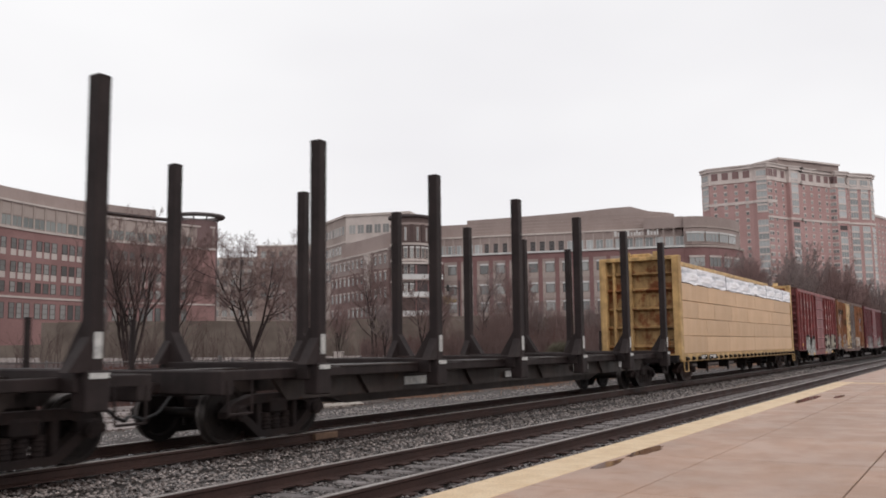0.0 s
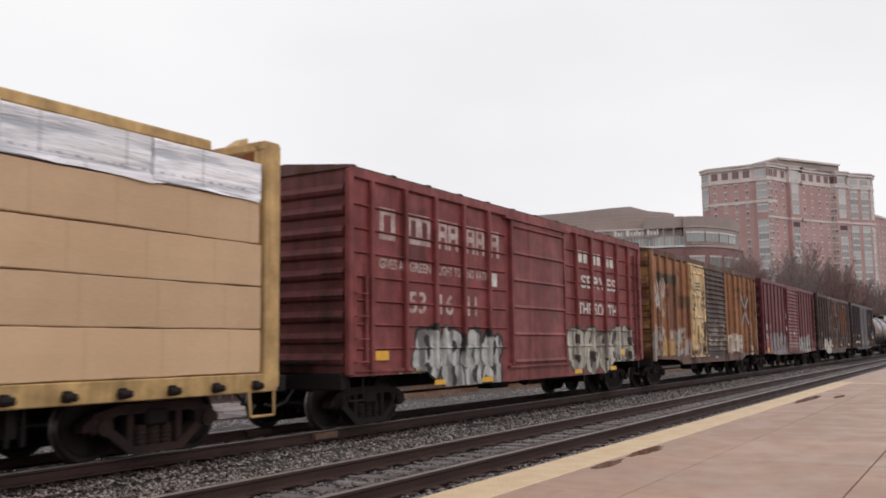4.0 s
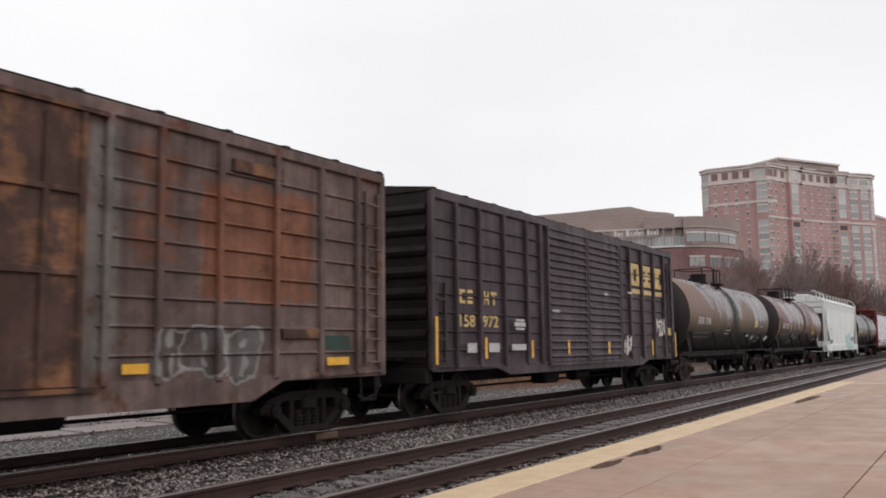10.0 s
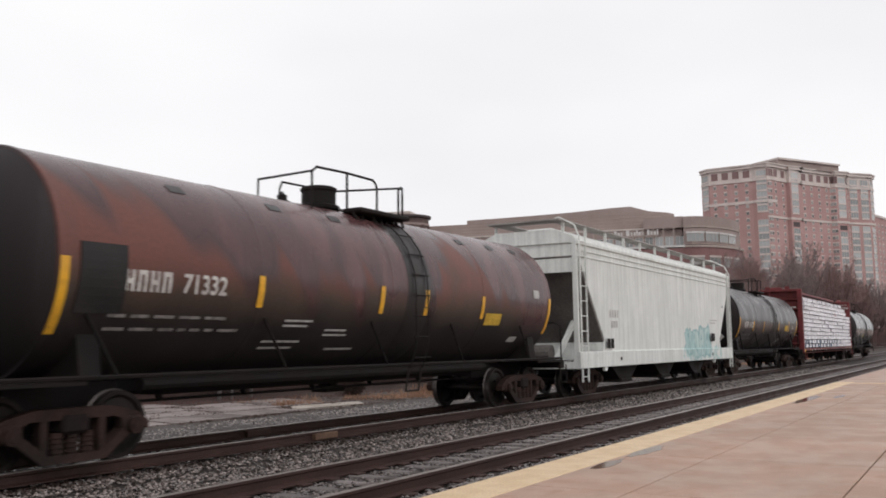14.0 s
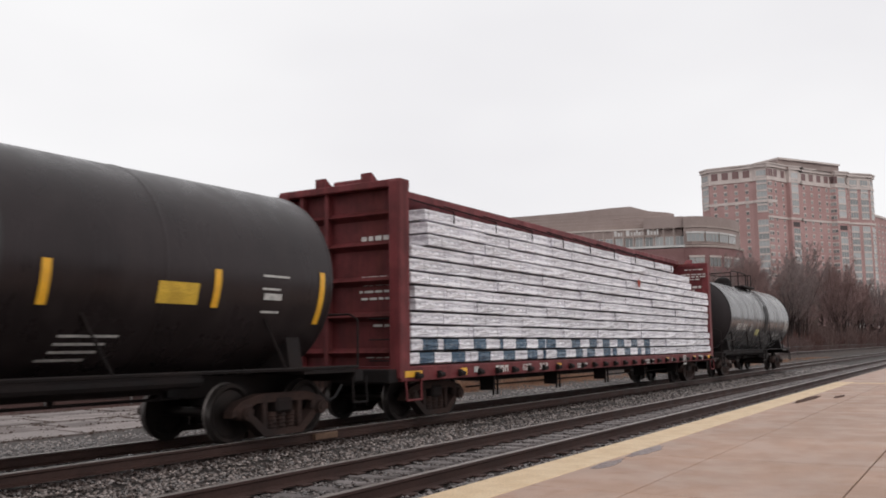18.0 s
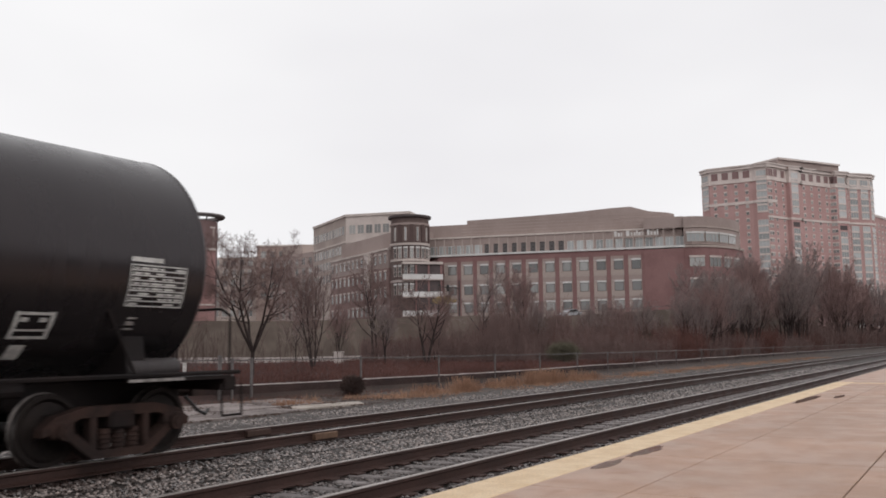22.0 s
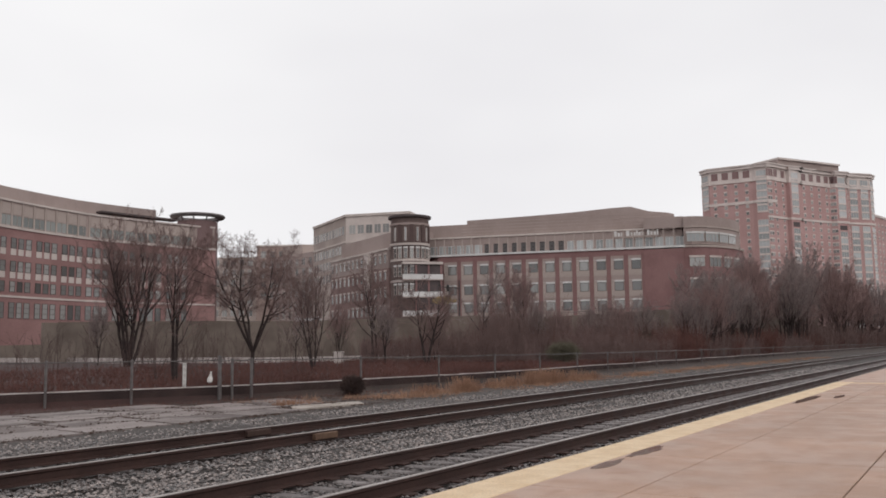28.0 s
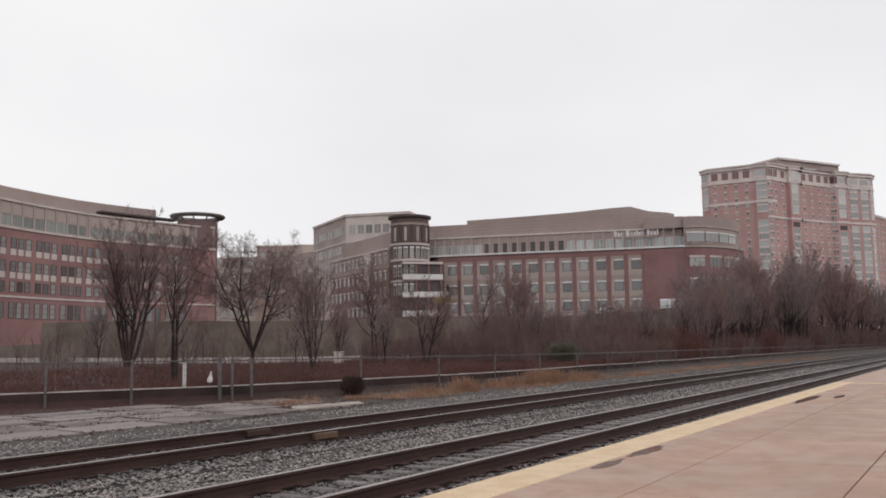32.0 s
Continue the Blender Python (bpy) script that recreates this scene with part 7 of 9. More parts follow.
bars(REFLECTOR, plum, [(-0.02, 1.10, 0.10, 0.95), (2.02, 1.18, 0.11, 0.46), (4.34, 1.16, 0.11, 0.42), (6.5, 1.22, 0.14, 0.36), (9.4, 1.2, 0.16, 0.36), (13.35, 1.1, 0.12, 0.5), (15.86, 1.0, 0.12, 0.85)], -1.66, "reflector")
bars(PALE_SHEET, plum, [(3.45, 1.90, 0.58, 0.10), (3.52, 2.02, 0.45, 0.05), (3.52, 1.82, 0.45, 0.05), (5.6, 2.28, 0.45, 0.07), (9.2, 2.85, 0.3, 0.08), (1.25, 1.32, 0.4, 0.2), (2.2, 1.32, 0.5, 0.2), (3.3, 1.35, 0.75, 0.14), (11.2, 3.0, 0.4, 0.06)], -1.66)
scrawl(plum, 10.9, 1.12, 0.75, 0.62, 22, 31, y=-1.615, r=0.03)
scrawl(plum, 14.05, 1.72, 0.85, 0.62, 24, 32, y=-1.615, r=0.03)
bars(YELLOW_LETTER, plum, [(15.2, 1.75, 0.36, 0.25)], -1.62)


# --- tank cars ---
def tank_material(name, c1, c2, mud=None, falls=(), spill=7.3, rough=0.30, gloss=0.5, streak=0.22, soft=0.06, dust=0.0):
    """Tank paint. mud: tones of the olive dust, of the red-brown band and two of the wet product that ran down from the dome;
    falls: (x, z) of the line that the wet product reached."""
    k = Nodes(name)
    sep = k.n.new("ShaderNodeSeparateXYZ")
    k.l.new(k.co, sep.inputs[0])
    X, Z = sep.outputs[0], sep.outputs[2]
    big, fine = k.noise(0.8, 5.0), k.noise(20, 4.0)
    col = k.mix(k.step(big, 0.35, 0.65), c1, c2)
    runs = k.noise(1.0, 4.0, k.mapped((2.6, 2.6, 0.2)))
    shine = k.step(runs, 0.3, 0.7, rough - 0.06, rough + 0.08)
    if mud:
        lean = k.n.new("ShaderNodeCombineXYZ")
        k.put(lean.inputs[0], k.math("ADD", X, k.math("MULTIPLY", Z, 0.45)))
        k.put(lean.inputs[2], k.math("MULTIPLY", Z, 0.10))
        broad, drip = k.noise(1.1, 1.0, lean.outputs[0], 0.4), k.noise(1.5, 0.0, lean.outputs[0], 0.4)
        reach = k.n.new("ShaderNodeValToRGB")
        e = reach.color_ramp.elements
        e[0].position, e[1].position = falls[0][0] / 15, falls[-1][0] / 15
        e[0].color, e[1].color = [rgba((1, 1, 1), z / 5) for z in (falls[0][1], falls[-1][1])]
        for x, z in falls[1:-1]:
            e.new(x / 15).color = rgba((1, 1, 1), z / 5)
        k.put(reach.inputs["Fac"], k.math("MULTIPLY", X, 1 / 15))
        line = k.n.new("ShaderNodeSeparateColor")
        k.l.new(reach.outputs["Color"], line.inputs[0])
        tongue = k.math("ABSOLUTE", k.math("SUBTRACT", drip, 0.5))
        fall = k.math("ADD", k.math("MULTIPLY", k.math("SUBTRACT", broad, 0.5), 1.5), k.math("SUBTRACT", 0.3, k.math("MULTIPLY", tongue, 2.7)))
        band = k.math("ADD", Z, k.math("MULTIPLY", k.math("SUBTRACT", k.noise(1.1, 4.0), 0.5), 0.7))
        dusty = k.mix(k.step(band, 2.1, 2.75), mud[0], mud[1])
        dusty = k.mix(k.step(k.noise(0.5, 3.0), 0.5, 0.68), dusty, mud[0])
        col = k.mix(k.step(band, 1.75, 2.35), col, dusty)
        edge = k.math("SUBTRACT", k.math("SUBTRACT", Z, k.math("MULTIPLY", line.outputs[0], 5.0)), fall)
        wet = k.math("MULTIPLY", k.step(edge, -soft, 1.5 * soft), k.step(band, 1.6, 2.0))
        tone = k.mix(k.step(k.noise(1.0, 4.0, k.mapped((1.6, 0.5, 0.35))), 0.4, 0.65), mud[2], mud[3])
        tone = k.mix(k.step(edge, 0.1, 0.5, 0.5, 0.0), tone, (0.013, 0.0095, 0.0095))
        col = k.mix(k.math("MULTIPLY", wet, 0.96), col, tone)
        shine = k.math("ADD", 0.50, k.math("MULTIPLY", wet, k.step(runs, 0.3, 0.7, -0.28, -0.20)))
        beside = k.math("ABSOLUTE", k.math("SUBTRACT", X, spill))
        soot = k.step(k.math("ADD", beside, k.math("MULTIPLY", k.math("SUBTRACT", drip, 0.5), 1.2)), 0.35, 0.65, 0.75, 0.0)
        col = k.mix(soot, col, (0.013, 0.0105, 0.0102))
    # The front head, x below 0, is near black and matt.
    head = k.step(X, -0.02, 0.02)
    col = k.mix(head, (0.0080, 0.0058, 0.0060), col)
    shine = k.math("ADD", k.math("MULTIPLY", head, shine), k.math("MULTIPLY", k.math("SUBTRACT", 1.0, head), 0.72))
    col = k.mix(k.math("MULTIPLY", k.step(runs, 0.5, 0.75), streak), col, (0.05, 0.040, 0.039))
    col = k.mix(1.0, col, k.grey(k.step(fine, 0.25, 0.75, 0.88, 1.12)), "MULTIPLY")
    k.put(k.b.inputs["Base Color"], col)
    k.b.inputs["Specular Tint"].default_value = (1.0, 0.90, 0.93, 1)
    k.b.inputs["Sheen Weight"].default_value, k.b.inputs["Sheen Roughness"].default_value = dust, 0.35
    k.put(k.b.inputs["Roughness"], shine)
    k.b.inputs["Specular IOR Level"].default_value = gloss
    k.bump(k.noise(2.5, 5.0), 0.05, 0.02)
    return k.m


BAND = mat("sooty_black_band", (0.013, 0.0105, 0.0105), (0.022, 0.017, 0.016), 1.5, 15, 0.45, 0.0, 0.1)


def tank_car(label, L, R, zc, skin, strips=(), man=7.0, rails=(5.1, 6.7, 7.7), truck_in=0.65, name="tank_car", over=0.95):
    """Tank with its head seams at x = 0 and x = L."""
    t = thing(name, label, "tank car", pose(0, 0, 0), "tank cars")
    head = [(-0.46, 0.01), (-0.445, R * 0.30), (-0.385, R * 0.58), (-0.27, R * 0.80), (-0.12, R * 0.93), (0, R * 0.978), (0, R)]
    prof = head + [(L * i / 8, R) for i in range(1, 8)] + [(L - x, r) for x, r in reversed(head)]
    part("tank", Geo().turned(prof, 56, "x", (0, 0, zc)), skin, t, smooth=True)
    for x in (0.04, L * 0.25, L * 0.5, L * 0.75, L - 0.04):
        part("weld_seam", Geo().turned([(x - 0.03, R), (x, R + 0.010), (x + 0.03, R)], 56, "x", (0, 0, zc)), skin, t, smooth=True)
    # dome, valves and the walkway with its hoop rails
    x0, x1, x2 = rails
    top = zc + R
    lid = [(top + 0.22, 0.34), (top + 0.34, 0.29), (top + 0.41, 0.16), (top + 0.43, 0.01)] if R > 1.6 else [(top + 0.34, 0.335), (top + 0.36, 0.36), (top + 0.41, 0.355), (top + 0.44, 0.30), (top + 0.45, 0.01)]
    dome = part("manway", Geo().turned([(top - 0.12, 0.34)] + lid, 24, "z", (man, 0, 0)), STEEL_DARK, t, "dark domed manway", smooth=True)
    part("manway_flange", Geo().turned([(top + 0.0, 0.40), (top + 0.06, 0.41), (top + 0.09, 0.34)], 20, "z", (man, 0, 0)), STEEL_DARK, dome)
    part("valve", Geo().turned([(top - 0.06, 0.15), (top + 0.05, 0.15), (top + 0.08, 0.09), (top + 0.16, 0.10), (top + 0.18, 0.05), (top + 0.24, 0.01)], 12, "z", (man - 0.95, 0.1, 0)), STEEL_DARK, t)
    part("valve", Geo().box(man + 0.55, man + 1.45, 0.0, 0.5, top - 0.12, top + 0.12, 0.05), STEEL_DARK, t, "low dark valve housing")
    zd = top - 0.10
    part("walkway", Geo().box(man + 0.1, x2 + 0.05, -0.95, -0.5, zd, zd + 0.09, 0.02), STEEL_DARK, t, "narrow steel walkway plank")
    for x in (man + 0.25, (man + x2) / 2, x2 - 0.1):
        part("walkway_bracket", Geo().tube([(x - 0.15, -0.75, zd + 0.01), (x - 0.11, -0.82, zd - 0.14), (x + 0.03, -0.84, zd - 0.17), (x + 0.14, -0.78, zd - 0.1), (x + 0.16, -0.72, zd + 0.01)], 0.028, 6), STEEL_DARK, t)
    zr = top + 0.63
    near = [(x0, -0.70, zd - 0.1), (x0, -0.70, zr - 0.12), (x0 + 0.1, -0.72, zr - 0.02), ((x0 + x1) / 2, -0.75, zr), (x1 - 0.14, -0.75, zr - 0.01), (x1 - 0.03, -0.75, zr - 0.08), (x1, -0.75, zr - 0.2), (x1, -0.75, zd)]
    part("hoop_rail", Geo().tube(near, 0.024, 6), STEEL_DARK, t, "thin black hoop railing")
    part("rail_post", Geo().cyl((man - 0.05, -0.73, zd), (man - 0.05, -0.73, zr), 0.026, 6), STEEL_DARK, t)
    part("hoop_rail", Geo().tube([(x2 - 0.02, -0.80, zd), (x2 - 0.02, -0.80, zr - 0.05), (x2 + 0.05, -0.72, zr), (x2 + 0.1, -0.62, zr - 0.05), (x2 + 0.1, -0.62, zd)], 0.024, 6), STEEL_DARK, t)
    part("hoop_rail", Geo().tube([(x2 + 0.02, -0.7, zr - 0.02), (x2 - 0.5, 0.70, zr - 0.02), (x0 + 0.8, 0.72, zr - 0.04), (x0 + 0.7, 0.70, zr - 0.2), (x0 + 0.7, 0.70, zd - 0.2)], 0.022, 6), STEEL_DARK, t)
    part("hoop_rail", Geo().tube([(x0 + 0.02, -0.70, zr - 0.1), (x0 + 0.1, 0.70, zr - 0.1), (x0 + 0.1, 0.70, zd - 0.1)], 0.022, 6), STEEL_DARK, t)
    # side ladder down from the walkway, following the tank
    for x in (x2 - 0.75, x2 - 0.32):
        part("ladder_rail", Geo().tube([(x, -math.sqrt(max(0, (R + 0.05) ** 2 - (z - zc) ** 2)), z) for z in (zc + R * 0.85, zc + R * 0.7, zc + R * 0.5, zc + R * 0.2, zc)] + [(x, -R - 0.05, 1.5), (x, -1.46, 1.05)], 0.014, 6), STEEL_DARK, t)
    z = 1.25
    while z < zc + R * 0.85:
        y = -R - 0.05 if z < zc else -math.sqrt(max(0, (R + 0.05) ** 2 - (z - zc) ** 2))
        part("rung", Geo().cyl((x2 - 0.82, y, z), (x2 - 0.25, y, z), 0.013, 5), STEEL_DARK, t)
        z += 0.40
    part("step", Geo().tube([(x2 - 0.75, -1.43, 1.1), (x2 - 0.9, -1.44, 0.62), (x2 - 0.45, -1.44, 0.62), (x2 - 0.32, -1.43, 1.1)], 0.02, 6), STEEL_DARK, t)
    # soot-dark band that the ladder runs on
    if R < 1.6:
        part("ladder_band", Geo().turned([(x2 - 0.95, R + 0.004), (x2 - 0.9, R + 0.011), (x2 - 0.2, R + 0.011), (x2 - 0.15, R + 0.004)], 20, "x", (0, 0, zc), radians(125), radians(262)), BAND, t, "sooty black band behind the ladder", smooth=True)
    # insulated piping under the belly
    part("bottom_piping", Geo().box(2.4, L - 2.6, -0.55, 0.55, 0.80, zc - R + 0.16, 0.06).cyl((1.9, -0.75, 0.98), (L - 2.2, -0.75, 0.98), 0.10, 10), STEEL_DARK, t, "dark piping along the belly")
    # underframe: end sills, side running rails, saddles
    for xa in (-1.0, L + over - 2.85):
        part("draft_sill", Geo().box(xa, xa + 2.9, -0.28, 0.28, 0.68, 1.05, 0.02), STEEL_DARK, t)
    for s, x in ((-1, -0.95), (1, L + over)):
        part("end_sill", Geo().box(x - 0.12, x + 0.12, -1.42, 1.42, 0.86, 1.06, 0.02), STEEL_DARK, t)
        xa, xb = sorted((x, x - s * 1.5))
        part("end_deck", Geo().box(xa, xb, -1.42, 1.42, 1.03, 1.08), STEEL_DARK, t)
        coupler(t, x + s * 0.05, s)
        er = Geo().tube([(x, -1.38, 1.05), (x, -1.38, 1.95), (x, -1.2, 2.05), (x, 1.2, 2.05), (x, 1.38, 1.95), (x, 1.38, 1.05)], 0.02, 6).cyl((x, 0, 1.05), (x, 0, 2.05), 0.018, 6)
        part("end_rail", er, STEEL_DARK, t)
        part("step", Geo().tube([(x - 0.2, -1.42, 0.95), (x - 0.2, -1.44, 0.50), (x + 0.2, -1.44, 0.50), (x + 0.2, -1.42, 0.95)], 0.018, 6), STEEL_DARK, t)
        bx = truck_in if s < 0 else L + over - 0.95 - truck_in
        part("saddle", Geo().prism([(-1.35, 1.08), (1.35, 1.08), (1.20, zc - R * 0.45), (0.7, zc - R * 0.80), (-0.7, zc - R * 0.80), (-1.20, zc - R * 0.45)], bx - 0.16, bx + 0.16, "x"), STEEL_DARK, t)
        truck(t, bx)
    rr = Geo()
    for s in (-1, 1):
        rr.cyl((-0.9, s * 1.42, 1.12), (L + 0.9, s * 1.42, 1.12), 0.032, 6)
        for x in (1.0, L * 0.3, L * 0.5, L * 0.7, L - 1.0):
            rr.cyl((x, s * 1.42, 1.12), (x - 0.5, s * R * 0.9, zc - R * 0.42), 0.025, 6)
    part("running_rail", rr, STEEL_DARK, t, "thin steel handrail along the tank's foot")
    g = Geo().cyl((L * 0.5, 0, zc - R - 0.35), (L * 0.5, 0, zc - R + 0.1), 0.2, 12).box(L * 0.5 - 0.3, L * 0.5 + 0.3, -0.2, 0.2, zc - R - 0.42, zc - R - 0.3, 0.03).cyl((2.2, -0.35, 0.72), (L - 2.2, -0.35, 0.72), 0.025, 6)
    for i in range(6):
        x = 2.6 + (L - 5.2) * i / 5
        g.box(x - 0.02, x + 0.02, -0.40, -0.30, 0.70, zc - R + 0.1)
    part("bottom_outlet", g, STEEL_DARK, t, "bottom outlet valve and brake rigging")
    if strips:
        bars(REFLECTOR, t, [(x, z0, 0.13, z1 - z0) for x, z0, z1 in strips], 0, "reflector", around=(zc, R))
    return t


T1A, T3A, T4A = (2.585, 1.55), (2.585, 1.57), (2.665, 1.62)
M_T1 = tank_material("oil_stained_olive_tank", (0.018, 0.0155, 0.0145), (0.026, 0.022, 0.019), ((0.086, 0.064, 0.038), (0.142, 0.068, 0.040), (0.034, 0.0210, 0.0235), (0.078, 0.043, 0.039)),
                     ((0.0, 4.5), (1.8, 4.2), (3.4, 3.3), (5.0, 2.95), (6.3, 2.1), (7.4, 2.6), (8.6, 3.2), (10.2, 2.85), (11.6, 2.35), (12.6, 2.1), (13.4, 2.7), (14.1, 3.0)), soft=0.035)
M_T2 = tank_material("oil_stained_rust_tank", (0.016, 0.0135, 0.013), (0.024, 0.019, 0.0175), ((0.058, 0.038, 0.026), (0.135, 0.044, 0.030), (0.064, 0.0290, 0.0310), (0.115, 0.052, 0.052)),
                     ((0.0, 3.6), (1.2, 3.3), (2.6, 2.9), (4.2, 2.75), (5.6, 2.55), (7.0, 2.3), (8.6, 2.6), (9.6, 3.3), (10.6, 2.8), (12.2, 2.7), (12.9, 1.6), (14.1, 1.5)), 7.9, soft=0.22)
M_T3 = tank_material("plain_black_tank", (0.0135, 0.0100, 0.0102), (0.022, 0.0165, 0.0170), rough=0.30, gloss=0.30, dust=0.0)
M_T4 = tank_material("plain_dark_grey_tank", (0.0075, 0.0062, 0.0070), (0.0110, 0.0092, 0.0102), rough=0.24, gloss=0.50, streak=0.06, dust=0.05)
tank1 = tank_car("dirty olive brown tank car streaked with spilled product", 14.1, T1A[1], T1A[0], M_T1)
tank2 = tank_car("rust brown tank car with amber reflector strips", 14.1, T1A[1], T1A[0], M_T2, [(0.02, 1.66, 2.6), (3.45, 2.08, 2.56), (6.66, 2.07, 2.57), (8.18, 2.05, 2.57), (10.5, 2.05, 2.54), (13.95, 1.75, 2.62)], 6.75, (5.7, 7.65, 8.5))
tank3 = tank_car("glossy black tank car with amber reflector strips", 14.3, T3A[1], T3A[0], M_T3, [(0.02, 1.72, 2.62), (2.88, 2.0, 2.48), (5.15, 2.0, 2.50), (8.85, 2.0, 2.55), (11.6, 2.05, 2.6), (13.95, 1.85, 2.7)], 6.7, (6.05, 7.65, 8.5))
tank4 = tank_car("dark grey tank car with white lettering and a yellow notice", 13.12, T4A[1], T4A[0], M_T4, (), 5.5, (4.1, 7.0, 7.9), 0.7, over=0.73)


FADED_PRINT = mat("worn_small_stencil", (0.30, 0.28, 0.27), (0.16, 0.145, 0.14), 9.0, 50, 0.6)


def tank_marks(t, x, z, number, zc, R, small=True, four=4):
    a = (zc, R)
    for i in range(four):
        bars(WHITE_LETTER, t, [(x + i * 0.205, z, 0.05, 0.28), (x + i * 0.205 + 0.10, z, 0.05, 0.28), (x + i * 0.205 + 0.04, z + (0.22 if i % 2 else 0.1), 0.08, 0.06)], 0, around=a)
    lettering(number, WHITE_LETTER, t, x + 0.98, z, 0.165 * len(number), 0.28, 0, around=a)
    if small:
        rnd = random.Random(number)
        cells = []
        for r in range(2):
            q = x - 0.15
            while q < x + 1.9:
                w = rnd.uniform(0.12, 0.42)
                cells.append((q, z - 0.34 - 0.17 * r, w, 0.042))
                q += w + 0.09
        bars(FADED_PRINT, t, cells, 0, "small_print", around=a)


tank_marks(tank1, 1.2, 2.20, "71346", *T1A)
tank_marks(tank2, 0.98, 2.22, "71332", *T1A)
tank_marks(tank3, 1.02, 2.16, "64352", *T3A)
tank_marks(tank4, 1.25, 2.05, "205315", *T4A)
bars(YELLOW_SHEET, tank1, [(11.0, 2.2, 0.55, 0.32)], 0, "notice", "yellow notice", T1A)
bars(PALE_SHEET, tank1, [(5.6, 1.98, 0.9, 0.034), (5.6, 1.85, 0.8, 0.034), (9.6, 1.75, 0.75, 0.1), (11.0, 1.62, 0.5, 0.18), (12.3, 2.2, 0.25, 0.034), (12.3, 1.7, 0.34, 0.034), (12.3, 1.5, 0.34, 0.034), (12.62, 1.5, 0.05, 0.25), (12.3, 1.5, 0.05, 0.25)], 0, "notice", "", T1A)
for t, xs in ((tank1, (3.2, 9.3, 11.2, 12.6)), (tank2, (2.1, 4.2, 5.8, 10.3, 11.7, 12.9))):
    for x in xs:
        bars(BAND, t, [(x, 3.72, 0.30, 0.12)], 0, "bracket", "dark pad bracket", T1A)
bars(AMBER_SHEET, tank2, [(10.75, 1.92, 0.75, 0.26)], 0, "notice", "amber notice", T1A)
bars(PALE_SHEET, tank2, [(4.2, 1.88, 0.7, 0.034), (4.2, 1.80, 0.6, 0.034), (5.3, 1.74, 0.6, 0.034), (5.3, 1.66, 0.65, 0.034), (3.9, 1.55, 0.9, 0.034), (3.9, 1.45, 0.8, 0.034), (5.6, 1.42, 0.8, 0.034), (12.3, 1.55, 0.4, 0.12), (13.1, 2.6, 0.3, 0.2)], 0, "notice", "", T1A)
part("card_panel", Geo().turned([(0.30, T1A[1] + 0.012), (0.30, T1A[1] + 0.02), (1.0, T1A[1] + 0.02), (1.0, T1A[1] + 0.012)], 8, "x", (0, 0, T1A[0]), radians(172), radians(205)), BLACK_PAINT, tank2, "dark square repaint")
bars(AMBER_SHEET, tank3, [(10.6, 2.08, 0.72, 0.30)], 0, "notice", "amber notice", T3A)
bars(PALE_SHEET, tank3, [(9.3, 1.62, 0.9, 0.034), (9.3, 1.52, 0.75, 0.034), (9.3, 1.42, 0.7, 0.034), (9.2, 1.32, 0.7, 0.034), (12.6, 2.35, 0.4, 0.034), (12.65, 2.2, 0.4, 0.1), (12.65, 2.0, 0.4, 0.034), (12.6, 2.55, 0.6, 0.034)], 0, "notice", "", T3A)
bars(YELLOW_SHEET, tank4, [(5.2, 1.82, 0.72, 0.28)], 0, "notice", "yellow notice", T4A)
bars(PALE_SHEET, tank4, [(3.95, 2.02, 0.06, 0.32), (4.22, 2.02, 0.06, 0.32), (3.95, 2.02, 0.33, 0.034), (3.95, 2.30, 0.33, 0.034), (4.05, 2.1, 0.12, 0.14), (10.4, 1.6, 0.5, 0.034), (10.4, 1.88, 0.5, 0.034), (10.4, 1.6, 0.05, 0.32), (10.86, 1.6, 0.05, 0.32), (10.45, 1.69, 0.41, 0.025), (10.47, 1.80, 0.1, 0.05), (10.72, 1.80, 0.1, 0.05), (10.5, 1.36, 0.2, 0.17), (9.6, 1.75, 0.2, 0.2)], 0, "notice", "", T4A)
# the capacity table: ruled lines with short entries between them
rnd = random.Random(64)
rows = [(11.84, 2.02 + 0.066 * i, 0.94, 0.017) for i in range(9)] + [(11.84, 2.02, 0.02, 0.545), (12.76, 2.02, 0.02, 0.545), (11.84, 2.60, 0.52, 0.06)]
for i in range(8):
    q = 11.90
    while q < 12.64:
        w = rnd.uniform(0.05, 0.2)
        if rnd.random() < 0.72:
            rows.append((q, 2.042 + 0.066 * i, min(w, 12.74 - q), 0.026))
        q += w + 0.03
bars(PALE_SHEET, tank4, rows, 0, "small_print", "dense white capacity table", T4A)
bars(FADED_PRINT, tank4, [(11.95, 1.72, 0.16, 0.025), (11.95, 1.78, 0.14, 0.05), (11.95, 1.86, 0.16, 0.025)], 0, "small_print", "", T4A)
part("air_reservoir", Geo().turned([(12.05, 0.02), (12.07, 0.10), (12.13, 0.135), (12.92, 0.135), (12.98, 0.10), (13.0, 0.02)], 16, "x", (0, -1.22, 1.215)), mat("dusty_dark_reservoir", (0.050, 0.044, 0.045), (0.066, 0.058, 0.058), 2, 20, 0.6), tank4, "dusty grey air reservoir", smooth=True)
part("sill_edge", Geo().box(12.0, 12.95, -1.432, -1.421, 1.035, 1.075), FADED_PRINT, tank4, "bare metal edge of the end deck")
part("card_panel", Geo().turned([(6.95, T4A[1] + 0.012), (6.95, T4A[1] + 0.02), (7.55, T4A[1] + 0.02), (7.55, T4A[1] + 0.012)], 10, "x", (0, 0, T4A[0]), radians(160), radians(205)), BLACK_PAINT, tank4, "dark matt ladder backing patch")
